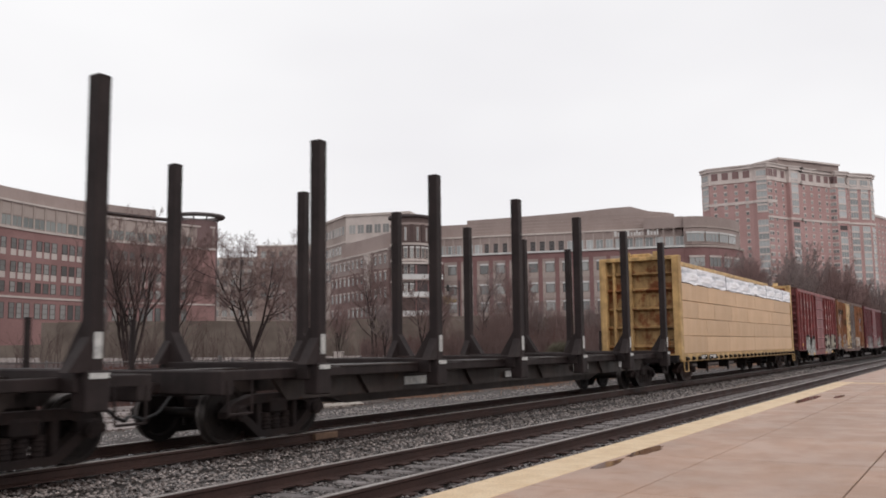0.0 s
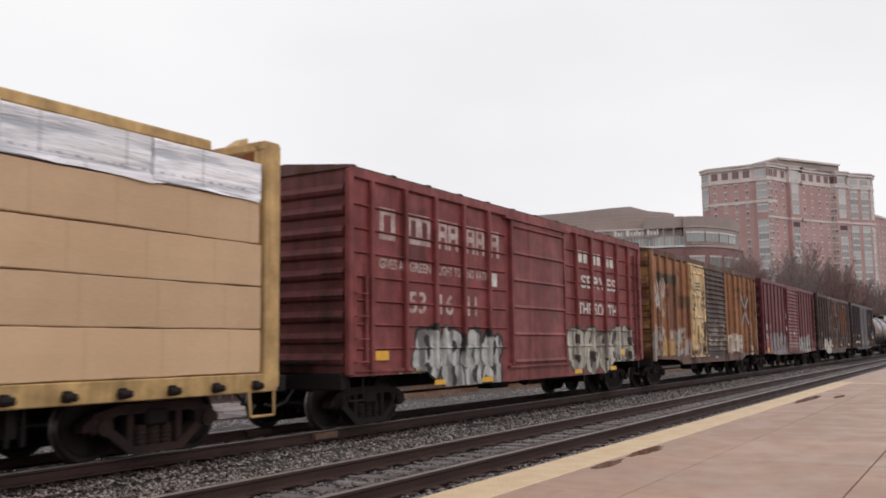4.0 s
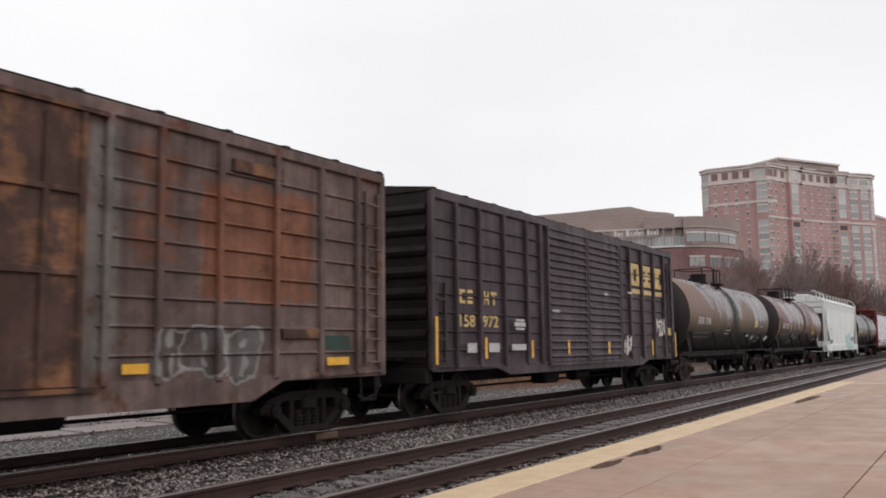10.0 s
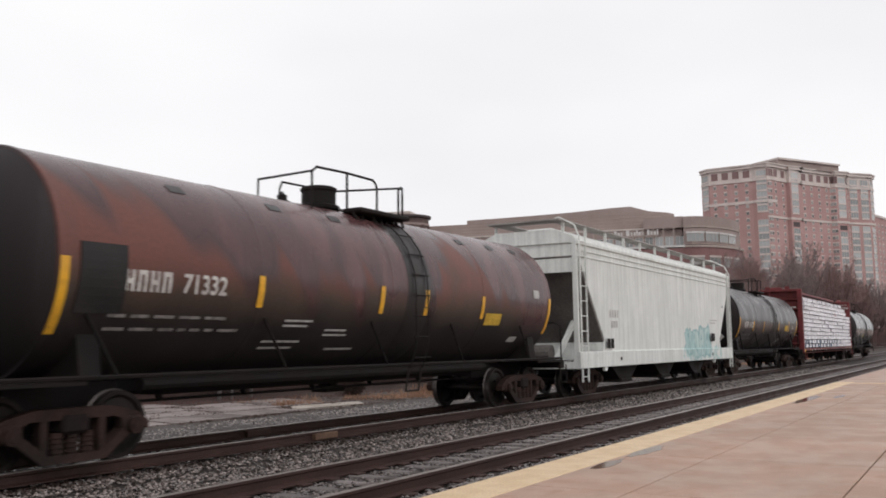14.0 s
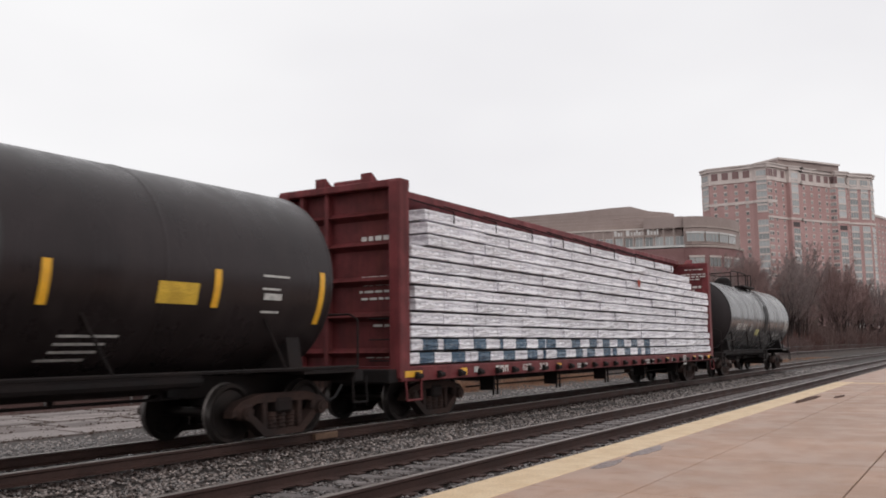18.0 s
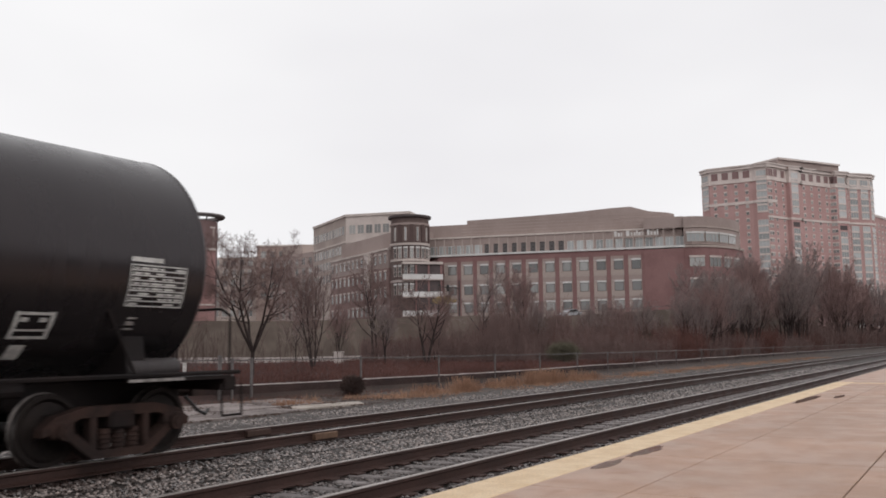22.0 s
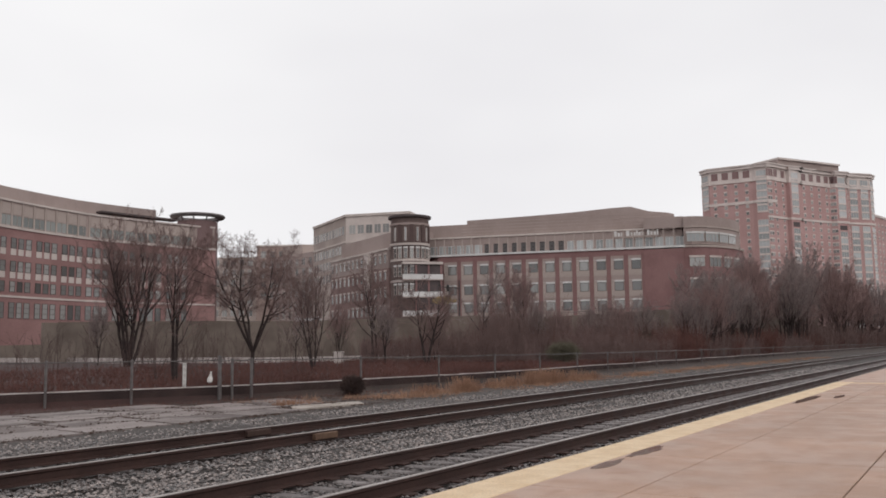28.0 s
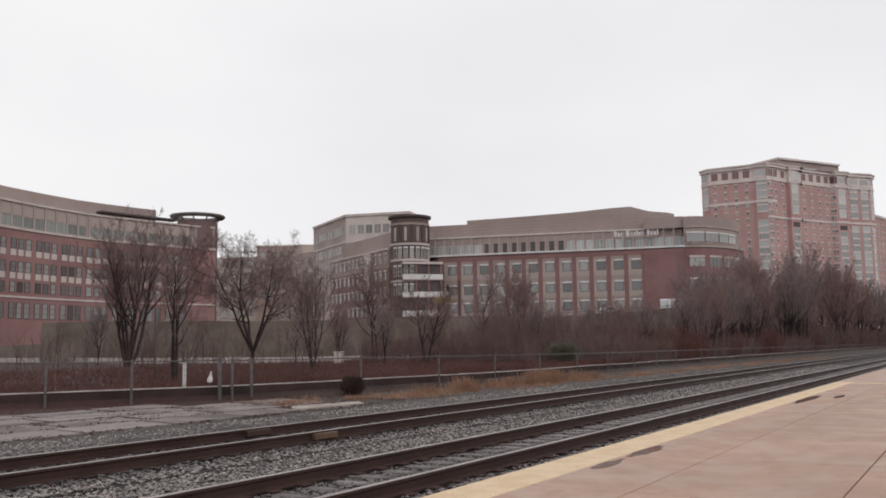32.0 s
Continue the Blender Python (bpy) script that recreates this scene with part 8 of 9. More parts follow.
for t in (tank1, tank2, tank3):
    for y, z in ((-0.9, 1.75),):
        g = Geo().add([(-0.98, y, z - 0.2), (-0.98, y - 0.2, z), (-0.98, y, z + 0.2), (-0.98, y + 0.2, z)], [(0, 1, 2, 3)])
        part("placard", g, PALE_SHEET, t, "white diamond placard")
    g = Geo()
    for i, (z, w) in enumerate(((3.1, 0.75), (2.9, 0.55), (2.74, 0.6), (2.6, 0.4))):
        x = -0.56
        g.add([(x - 0.02, -0.05 - w, z), (x - 0.02, -0.05, z), (x - 0.02, -0.05, z + 0.045), (x - 0.02, -0.05 - w, z + 0.045)], [(0, 1, 2, 3)])
    if t is tank3:
        part("small_print", g, FADED_PRINT, t)


# --- pale grey covered hopper ---
def hopper_car():
    L, hw = 16.8, 1.56
    skin = paint("pale_grey_green_hopper_paint", (0.66, 0.675, 0.65), fade=(0.72, 0.73, 0.71), rust=(0.22, 0.15, 0.10), amount=-0.06, streak=0.06, grime=(0.20, 0.19, 0.17), rough=0.5, blotch=(0.96, 1.02),
                 tags=[(10.0, 13.4, 0.95, 2.15, (0.36, 0.53, 0.53), (0.48, 0.60, 0.58), (0.27, 0.44, 0.45), 0.75)],
                 patches=[(9.4, 14.9, 0.85, 1.3, (0.40, 0.56, 0.54), 1.4)])
    t = thing("covered_hopper", "pale grey covered hopper car with faded teal graffiti", "hopper car", pose(0, 0, 0))
    # body: plumb sides whose lower ends rise with the slope sheets
    side = [(1.7, 1.02), (L - 1.7, 1.02), (L - 1.75, 1.3), (L - 1.9, 1.6), (L - 0.08, 3.95), (L - 0.08, 4.28), (0.08, 4.28), (0.08, 3.95), (1.9, 1.6), (1.75, 1.3)]
    part("body", Geo().prism(side, -hw, hw), skin, t)
    part("roof", Geo().prism([(-hw, 4.26), (-hw + 0.08, 4.42), (-0.9, 4.66), (0.9, 4.66), (hw - 0.08, 4.42), (hw, 4.26)], 0.0, L, "x"), skin, t)
    for z, h, p in ((4.20, 0.10, 0.05), (4.02, 0.05, 0.03), (3.86, 0.05, 0.025)):
        part("top_chord", Geo().box(0.0, L, -hw - p, -hw + 0.01, z, z + h, 0.01), skin, t)
    part("side_sill", Geo().box(0.0, L, -hw - 0.06, -hw + 0.06, 0.82, 1.27, 0.015).box(0.0, L, hw - 0.06, hw + 0.06, 0.82, 1.27), skin, t)
    # Grey below the skin's tone: the shade of the end recess is in it.
    shade = mat("shaded_grey_slope_sheet", (0.17, 0.155, 0.145), (0.115, 0.105, 0.098), 0.6, 15, 0.7)
    for s, x in ((-1, 0.0), (1, L)):
        d = -s
        part("end_frame", Geo().box(*sorted((x, x + d * 0.10)), -hw, -hw + 0.14, 0.95, 4.3, 0.01).box(*sorted((x, x + d * 0.10)), hw - 0.14, hw, 0.95, 4.3, 0.01).box(*sorted((x, x + d * 0.12)), -hw, hw, 0.80, 1.06, 0.02), skin, t, "open end frame of corner posts")
        part("end_sheet", Geo().box(*sorted((x + d * 0.06, x + d * 0.12)), -hw, hw, 3.45, 4.35), skin, t)
        part("slope_sheet", Geo().prism([(x + d * 0.10, 3.93), (x + d * 0.03, 3.88), (x + d * 1.85, 1.53), (x + d * 1.93, 1.58)], -hw + 0.02, hw - 0.02), shade, t, "sloping end sheet in shade-darkened grey")
        for y in (-0.9, 0.78):
            part("end_brace", Geo().prism([(x + d * 0.02, 1.05), (x + d * 0.16, 1.05), (x + d * 1.45, 2.06), (x + d * 1.33, 2.16)], y, y + 0.12), skin, t)
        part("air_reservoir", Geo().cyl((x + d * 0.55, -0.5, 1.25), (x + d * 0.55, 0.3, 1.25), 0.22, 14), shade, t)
        lad = Geo()
        for y in (-hw - 0.05,):
            for q in (0.10, 0.52):
                lad.box(x + d * q - 0.015, x + d * q + 0.015, y - 0.022, y + 0.022, 0.45, 4.45)
            for i in range(10):
                lad.cyl((x + d * 0.10, y, 0.6 + 0.41 * i), (x + d * 0.52, y, 0.6 + 0.41 * i), 0.016, 5)
        lad.tube([(x + d * 0.10, -hw - 0.05, 4.4), (x + d * 0.15, -hw + 0.1, 4.75), (x + d * 0.3, -0.95, 5.02), (x + d * 0.6, -0.7, 5.05)], 0.022, 6)
        part("ladder", lad, skin, t, "pale grey corner ladder")
        part("end_platform", Geo().box(*sorted((x, x + d * 1.3)), -1.4, 1.4, 1.0, 1.05), STEEL_DARK, t)
        coupler(t, x - d * 0.02, s)
        truck(t, 1.75 if s < 0 else L - 1.75)
    part("walkway", Geo().box(-0.1, L + 0.1, -1.12, -0.68, 4.90, 4.94, 0.01).box(-0.1, L + 0.1, 0.68, 1.12, 4.90, 4.94, 0.01).box(-0.15, 0.45, -1.12, 1.12, 4.89, 4.93).box(L - 0.45, L + 0.15, -1.12, 1.12, 4.89, 4.93), mat("weathered_grating", (0.34, 0.32, 0.30), (0.25, 0.23, 0.22), 1, 20, 0.7), t, "grey roof walkway grating")
    bracket = Geo().box(-0.02, 0.02, -0.04, 0.04, 4.52, 4.92).mesh("walkway_bracket", skin)
    for i in range(11):
        for y in (-1.05, 1.05):
            part("walkway_bracket", bracket, None, t, "", (0.3 + (L - 0.6) * i / 10, y, 0))
    for i in range(4):
        x = 2.2 + (L - 4.4) * i / 3
        part("hatch", Geo().box(x - 1.2, x + 1.2, -0.4, 0.4, 4.64, 4.84, 0.03), skin, t)
    for i in range(3):
        x = 4.4 + (L - 8.8) * i / 2
        part("discharge_outlet", Geo().prism([(x - 1.6, 1.05), (x + 1.6, 1.05), (x + 0.45, 0.38), (x - 0.45, 0.38)], -1.25, 1.25).box(x - 0.5, x + 0.5, -1.3, 1.3, 0.30, 0.42, 0.03), STEEL_DARK, t, "dark bottom discharge outlet")
    part("underframe", Geo().box(0.2, L - 0.2, -0.25, 0.25, 0.65, 1.0), STEEL_DARK, t)
    bars(STEEL_DARK, t, [(1.95, 1.35, 0.24, 0.28), (2.25, 1.35, 0.24, 0.28), (13.35, 1.55, 0.55, 0.30), (15.2, 2.9, 0.12, 0.1), (3.0, 0.99, 0.14, 0.1), (13.4, 0.99, 0.16, 0.1)], -hw - 0.07)
    bars(PALE_SHEET, t, [(2.35 + 0.2 * i, 2.25, 0.13, 0.22) for i in range(4)] + [(2.45 + 0.2 * i, 1.95, 0.13, 0.2) for i in range(3)] + [(13.4, 2.35, 1.2, 0.05), (13.4, 2.24, 0.9, 0.05)], -hw - 0.008)
    for x in (1.9, 13.9):
        part("jacking_pad", Geo().box(x - 0.09, x + 0.09, -hw - 0.04, -hw + 0.05, 0.70, 0.94, 0.02), skin, t)
    return t


hopper = hopper_car()


# --- centre-beam lumber cars ---
def beam_car(label, colour, L, fade=None, bare=()):
    k = paint("centre_beam_paint", colour, fade=fade, amount=0.10, streak=0.3, rough=0.6, rust=(0.15, 0.052, 0.02))
    # Bulkhead copy of the paint: rustier, and darkened to hold its shading in colour.
    k_end = paint("rusty_shaded_bulkhead_paint", tuple((0.62 if colour[0] > 0.3 else 0.82) * c for c in colour), fade=tuple(0.8 * c for c in fade), amount=0.26 if colour[0] > 0.3 else 0.06, streak=0.55 if colour[0] > 0.3 else 0.2, rough=0.65, rust=(0.17, 0.058, 0.022), grime=(0.10, 0.045, 0.025))
    t = thing("centre_beam_flatcar", label, "flatcar", pose(0, 0, 0), "centre beam flatcars")
    hw = 1.53
    part("side_sill", Geo().box(0, L, -hw, -hw + 0.12, 0.80, 1.08, 0.015), k, t)
    part("side_sill", Geo().box(0, L, hw - 0.12, hw, 0.80, 1.08, 0.015), k, t)
    part("deck", Geo().box(0, L, -hw + 0.1, hw - 0.1, 1.0, 1.09), k, t)
    part("centre_sill", Geo().prism([(0.4, 0.98), (0.4, 0.70), (4.2, 0.70), (5.4, 0.60), (L - 5.4, 0.60), (L - 4.2, 0.70), (L - 0.4, 0.70), (L - 0.4, 0.98)], -0.22, 0.22), STEEL_DARK, t)
    winch = Geo().box(-0.06, 0.06, -hw - 0.07, -hw + 0.02, 0.84, 0.98, 0.02).cyl((-0.09, -hw - 0.07, 0.9), (0.09, -hw - 0.07, 0.9), 0.05, 8).mesh("winch", STEEL_DARK)
    n = 27
    for i in range(n):
        part("winch", winch, None, t, "dark strap winch" if i == 0 else "", (0.5 + (L - 1.0) * i / (n - 1), 0, 0))
    for s, x in ((-1, 0.0), (1, L)):
        d = -s
        b = part("bulkhead", Geo().box(*sorted((x + d * 0.22, x + d * 0.30)), -hw + 0.012, hw - 0.012, 1.0, 4.62), k_end, t, "ribbed steel end bulkhead")
        for y in (-hw, 0.30, 0.95, hw - 0.13):
            w = 0.26 if abs(y) > 1 else 0.10
            y0 = y if y > -1.4 else -hw
            y1 = y0 + w
            if y > 1:
                y1, y0 = hw, hw - w
            part("bulkhead_post", Geo().box(*sorted((x - d * (0.05 if abs(y) > 1 else -0.06), x + d * 0.306)), y0, y1, 0.86, 4.66, 0.02), k, b)
        for z in (1.35, 2.05, 2.75, 3.45, 4.05):
            part("bulkhead_rib", Geo().prism([(x + d * 0.06, z), (x + d * 0.23, z + 0.10), (x + d * 0.23, z - 0.10)], -hw + 0.2, hw - 0.2), k_end, b)
        part("bulkhead_cap", Geo().box(*sorted((x - d * 0.02, x + d * 0.32)), -hw, hw, 4.55, 4.70, 0.02), k, b)
        for y in (-0.6, 0.55):
            part("cap_bracket", Geo().prism([(x, 4.68), (x + d * 0.3, 4.68), (x, 4.88)], y - 0.25, y + 0.02), k, b)
        part("end_sill", Geo().box(*sorted((x - d * 0.30, x + d * 0.05)), -1.45, 1.45, 0.78, 1.04, 0.02), STEEL_DARK, t)
        coupler(t, x - d * 0.25, s)
        truck(t, 1.95 if s < 0 else L - 1.95)
        part("step", Geo().tube([(x + d * 0.1, -hw - 0.02, 0.84), (x + d * 0.12, -hw - 0.04, 0.45), (x + d * 0.62, -hw - 0.04, 0.45), (x + d * 0.64, -hw - 0.02, 0.84)], 0.022, 6), k, t)
        ladder(t, x + d * 0.02, -hw + 0.30, 1.2, 2.2, STEEL_DARK, 0.4, s)
    part("centre_beam", Geo().box(0.3, L - 0.3, -0.09, 0.09, 1.05, 2.6).box(0.3, L - 0.3, -0.36, 0.36, 4.66, 4.85, 0.03).prism([(-0.36, 4.66), (0.36, 4.66), (0.12, 4.52), (-0.12, 4.52)], 0.3, L - 0.3, "x"), k, t, "tall centre beam with a broad top chord")
    for i in range(12):
        x = 0.75 + (L - 1.5) * i / 11
        p = part("centre_post", Geo().prism([(x - 0.13, 2.5), (x + 0.13, 2.5), (x + 0.13, 4.2), (x + 0.28, 4.54), (x - 0.28, 4.54), (x - 0.13, 4.2)], -0.10, 0.10), k, t)
    for xa, xb in ((0.3, 2.2), (L - 2.2, L - 0.3)):
        part("end_web", Geo().box(xa, xb, -0.06, 0.06, 2.55, 4.5), k, t, "solid end web of the centre beam")
    g = Geo()
    for i in range(5):
        x = 4.2 + (L - 8.4) * i / 4
        g.box(x - 0.05, x + 0.05, -1.25, -0.9, 0.45, 0.85)
        g.box(x - 0.12, x - 0.08, -1.3, -1.26, 0.35, 0.82).box(x + 0.08, x + 0.12, -1.3, -1.26, 0.35, 0.82)
    g.cyl((3.5, -0.9, 0.55), (L - 3.5, -0.9, 0.55), 0.02, 6)
    part("brake_rigging", g, STEEL_DARK, t)
    return t


M_TAN = (0.47, 0.295, 0.132)
beam1 = beam_car("ochre yellow centre beam flatcar with ribbed bulkheads", M_TAN, 21.9, (0.52, 0.335, 0.145))
bars(STEEL_DARK, beam1, [(2.25, 0.86, 0.9, 0.17), (3.45, 0.86, 1.1, 0.17)], -1.60)
bars(WHITE_LETTER, beam1, [(2.3 + 0.19 * i, 0.89, 0.12, 0.12) for i in range(4)] + [(3.55, 0.89, 0.35, 0.12), (4.0, 0.89, 0.4, 0.12)], -1.604)
beam2 = beam_car("dark red centre beam flatcar loaded with wrapped lumber", (0.126, 0.0245, 0.027), 22.4, (0.162, 0.035, 0.038))
lettering("627", WHITE_LETTER, beam2, 5.1, 0.87, 0.48, 0.16, -1.538)
lettering("383", WHITE_LETTER, beam2, 6.05, 0.87, 0.48, 0.16, -1.538)
for i in range(3):
    bars(WHITE_LETTER, beam2, [(3.75 + 0.22 * i, 0.87, 0.05, 0.15), (3.87 + 0.22 * i, 0.87, 0.05, 0.15), (3.75 + 0.22 * i, 0.97, 0.17, 0.05)], -1.538)
bars(REFLECTOR, beam2, [(0.1, 0.88, 0.6, 0.12), (2.2, 0.86, 0.26, 0.15), (7.1, 0.88, 0.26, 0.12), (16.2, 0.88, 0.3, 0.12), (19.5, 0.88, 0.34, 0.13), (21.5, 0.88, 0.5, 0.12)], -1.538, "reflector")
bars(PALE_SHEET, beam2, [(2.75, 0.9, 0.2, 0.12), (8.4, 0.92, 0.7, 0.05), (8.4, 0.85, 0.5, 0.05), (14.0, 0.92, 0.9, 0.05), (14.1, 0.84, 0.7, 0.05), (16.8, 0.86, 0.35, 0.12), (18.2, 0.86, 0.25, 0.12), (20.2, 0.85, 0.6, 0.16)], -1.545)
bars(PALE_SHEET, beam2, [(17.95, 0.72, 0.34, 0.05), (17.95, 1.0, 0.34, 0.05), (17.95, 0.72, 0.05, 0.3), (18.24, 0.72, 0.05, 0.3)], -1.62)
# stencilled cautions on the bulkheads and the end web
rnd = random.Random(9)


def stencil_lines(lines, put):
    """Rows (z, start, end, height) of short worn words."""
    g = Geo()
    for z, a, b, h in lines:
        q = a
        while q < b - 0.03:
            w = min(rnd.uniform(0.09, 0.26), b - q)
            g.add([put(q, z), put(q + w, z), put(q + w, z + h), put(q, z + h)], [(0, 1, 2, 3)])
            q += w + 0.045
    part("small_print", g, WHITE_LETTER, beam2, "worn white stencilled cautions")


stencil_lines(((3.55, -1.15, -0.45, 0.09), (2.80, -1.2, -0.4, 0.045), (2.66, -1.2, -0.5, 0.045), (2.52, -1.2, -0.4, 0.045), (2.38, -1.15, -0.45, 0.045), (2.0, -1.15, -0.8, 0.05), (1.85, -1.15, -0.7, 0.05), (1.25, -1.1, -0.5, 0.04)), lambda q, z: (0.20, q, z))
stencil_lines(((4.42, -1.35, -0.6, 0.035), (4.22, -1.45, -0.45, 0.045), (4.12, -1.45, -0.5, 0.05), (4.02, -1.2, -0.7, 0.04), (3.68, -1.25, -0.65, 0.09), (3.42, -0.98, -0.90, 0.2)), lambda q, z: (22.06, q, z))
stencil_lines(((3.98, 20.5, 21.2, 0.05), (3.88, 20.5, 21.1, 0.05), (3.78, 20.5, 21.2, 0.05), (3.66, 20.6, 21.0, 0.05)), lambda q, z: (q, -0.064, z))


def kraft_material():
    k = Nodes("tan_kraft_lumber_wrap")
    big, fine = k.noise(0.6, 4.0), k.noise(14, 4.0, k.mapped((0.6, 1, 2)))
    col = k.mix(k.step(big, 0.35, 0.65), (0.61, 0.405, 0.250), (0.56, 0.365, 0.220))
    col = k.mix(1.0, col, k.grey(k.step(k.random(), 0, 1, 0.93, 1.06)), "MULTIPLY")
    col = k.mix(1.0, col, k.grey(k.step(fine, 0.25, 0.75, 0.96, 1.04)), "MULTIPLY")
    sep = k.n.new("ShaderNodeSeparateXYZ")
    k.l.new(k.co, sep.inputs[0])
    fold = k.math("ABSOLUTE", k.math("SUBTRACT", k.math("FRACT", k.math("MULTIPLY", sep.outputs[0], 0.82)), 0.5))
    col = k.mix(k.math("MULTIPLY", k.step(fold, 0.0, 0.012, 1.0, 0.0), 0.4), col, (0.28, 0.18, 0.095))
    k.put(k.b.inputs["Base Color"], col)
    k.b.inputs["Roughness"].default_value = 0.6
    k.bump(k.noise(2.0, 4.0), 0.16, 0.03)
    return k.m


def wrap_material(name, check=False, size=1.0, dark=(0.66, 0.63, 0.69)):
    """White printed plastic lumber wrap, creased and strapped."""
    k = Nodes(name)
    sep = k.n.new("ShaderNodeSeparateXYZ")
    k.l.new(k.co, sep.inputs[0])
    X, Z = sep.outputs[0], sep.outputs[2]
    crease = k.noise(1.0, 6.0, k.mapped((1.1 * size, 4.0, 11.0 * size)), 0.60)
    facet = k.n.new("ShaderNodeTexVoronoi")
    facet.inputs["Scale"].default_value = 1.0
    k.l.new(k.mapped((2.0 * size, 1.0, 9.0 * size), (0.3, 0.0, 0.1)), facet.inputs["Vector"])
    fold = k.n.new("ShaderNodeSeparateColor")
    k.l.new(facet.outputs["Color"], fold.inputs[0])
    print_ = k.noise(1.0, 3.0, k.mapped((6.0, 1.0, 16.0)))
    # Crumple shading and glints are painted as dark and white crease tones.
    col = k.mix(k.step(crease, 0.40, 0.54), dark, (0.97, 0.945, 0.985))
    col = k.mix(k.math("MULTIPLY", k.step(fold.outputs[0], 0.5, 0.95), 0.4), col, (0.52, 0.49, 0.55))
    # rows of small dark print and the shaded lap of the wrap
    dash = k.math("MULTIPLY", k.step(k.noise(1.0, 1.0, k.mapped((11.0, 0.1, 0.1))), 0.50, 0.56), k.math("LESS_THAN", k.math("ABSOLUTE", k.math("SUBTRACT", Z, 0.125)), 0.018))
    col = k.mix(k.math("MULTIPLY", dash, 0.5), col, (0.16, 0.14, 0.17))
    col = k.mix(k.math("MULTIPLY", k.step(print_, 0.60, 0.70), 0.22), col, (0.24, 0.18, 0.22))
    if check:
        sq = k.math("GREATER_THAN", k.math("FRACT", k.math("ADD", k.math("MULTIPLY", X, 0.82), k.math("MULTIPLY", k.random(), 3.0))), 0.52)
        col = k.mix(k.math("MULTIPLY", sq, k.step(print_, 0.2, 0.5, 0.7, 1.0)), col, (0.055, 0.105, 0.165))
    strap = k.math("ABSOLUTE", k.math("SUBTRACT", k.math("FRACT", k.math("ADD", k.math("MULTIPLY", X, 0.8), k.random())), 0.5))
    col = k.mix(k.math("MULTIPLY", k.step(strap, 0.008, 0.014, 1.0, 0.0), 0.4), col, (0.06, 0.05, 0.055))
    col = k.mix(1.0, col, k.grey(k.step(k.random(), 0, 1, 0.88, 1.05)), "MULTIPLY")
    k.put(k.b.inputs["Base Color"], col)
    k.b.inputs["Roughness"].default_value = 0.20
    k.bump(k.math("ADD", crease, k.math("MULTIPLY", facet.outputs["Distance"], 0.5)), 1.0, 0.08)
    return k.m


WRAP_LOOSE = wrap_material("loose_bluish_white_plastic", False, 0.34, (0.52, 0.53, 0.59))
KRAFT, WRAP, WRAP_BLUE = kraft_material(), wrap_material("white_plastic_lumber_wrap"), wrap_material("white_and_blue_plastic_lumber_wrap", True)
bundle_cache = {}


def bundle(parent, x0, x1, y0, y1, z0, z1, material, rnd, name="lumber_pack"):
    """One wrapped pack with slightly slack, uneven faces."""
    key = (round(x1 - x0, 1), round(y1 - y0, 2), round(z1 - z0, 2), material.name, rnd.randrange(3))
    if key not in bundle_cache:
        w, d, h = x1 - x0, y1 - y0, z1 - z0
        g = Geo()
        n = max(3, int(w / 0.45))
        rows = [(0, 0.0, 0.02), (0, 0.03, 0.0), (0.5, 0.0, -0.012), (1, -0.03, 0.0), (1, 0.0, 0.02)]
        for i in range(n + 1):
            x = w * i / n
            o = 0.0 if i in (0, n) else rnd.uniform(-0.012, 0.012)
            ring = [(0.012, 0.0), (0.0 + o, 0.014), (-0.006 + o, h * 0.5), (0.0 + o, h - 0.014), (0.02, h + rnd.uniform(-0.010, 0.004)), (d - 0.03, h), (d, h - 0.03), (d, 0.03), (d - 0.02, 0.0)]
            for y, z in ring:
                g.v.append((x, y, z))
        m = 9
        for i in range(n):
            for j in range(m):
                k = (j + 1) % m
                g.f.append((i * m + j, i * m + k, (i + 1) * m + k, (i + 1) * m + j))
        g.f.append(tuple(range(m)))
        g.f.append(tuple(reversed(range(n * m, n * m + m))))
        bundle_cache[key] = g.mesh("lumber_pack", material)
    return part(name, bundle_cache[key], None, parent, "", (x0, y0, z0))


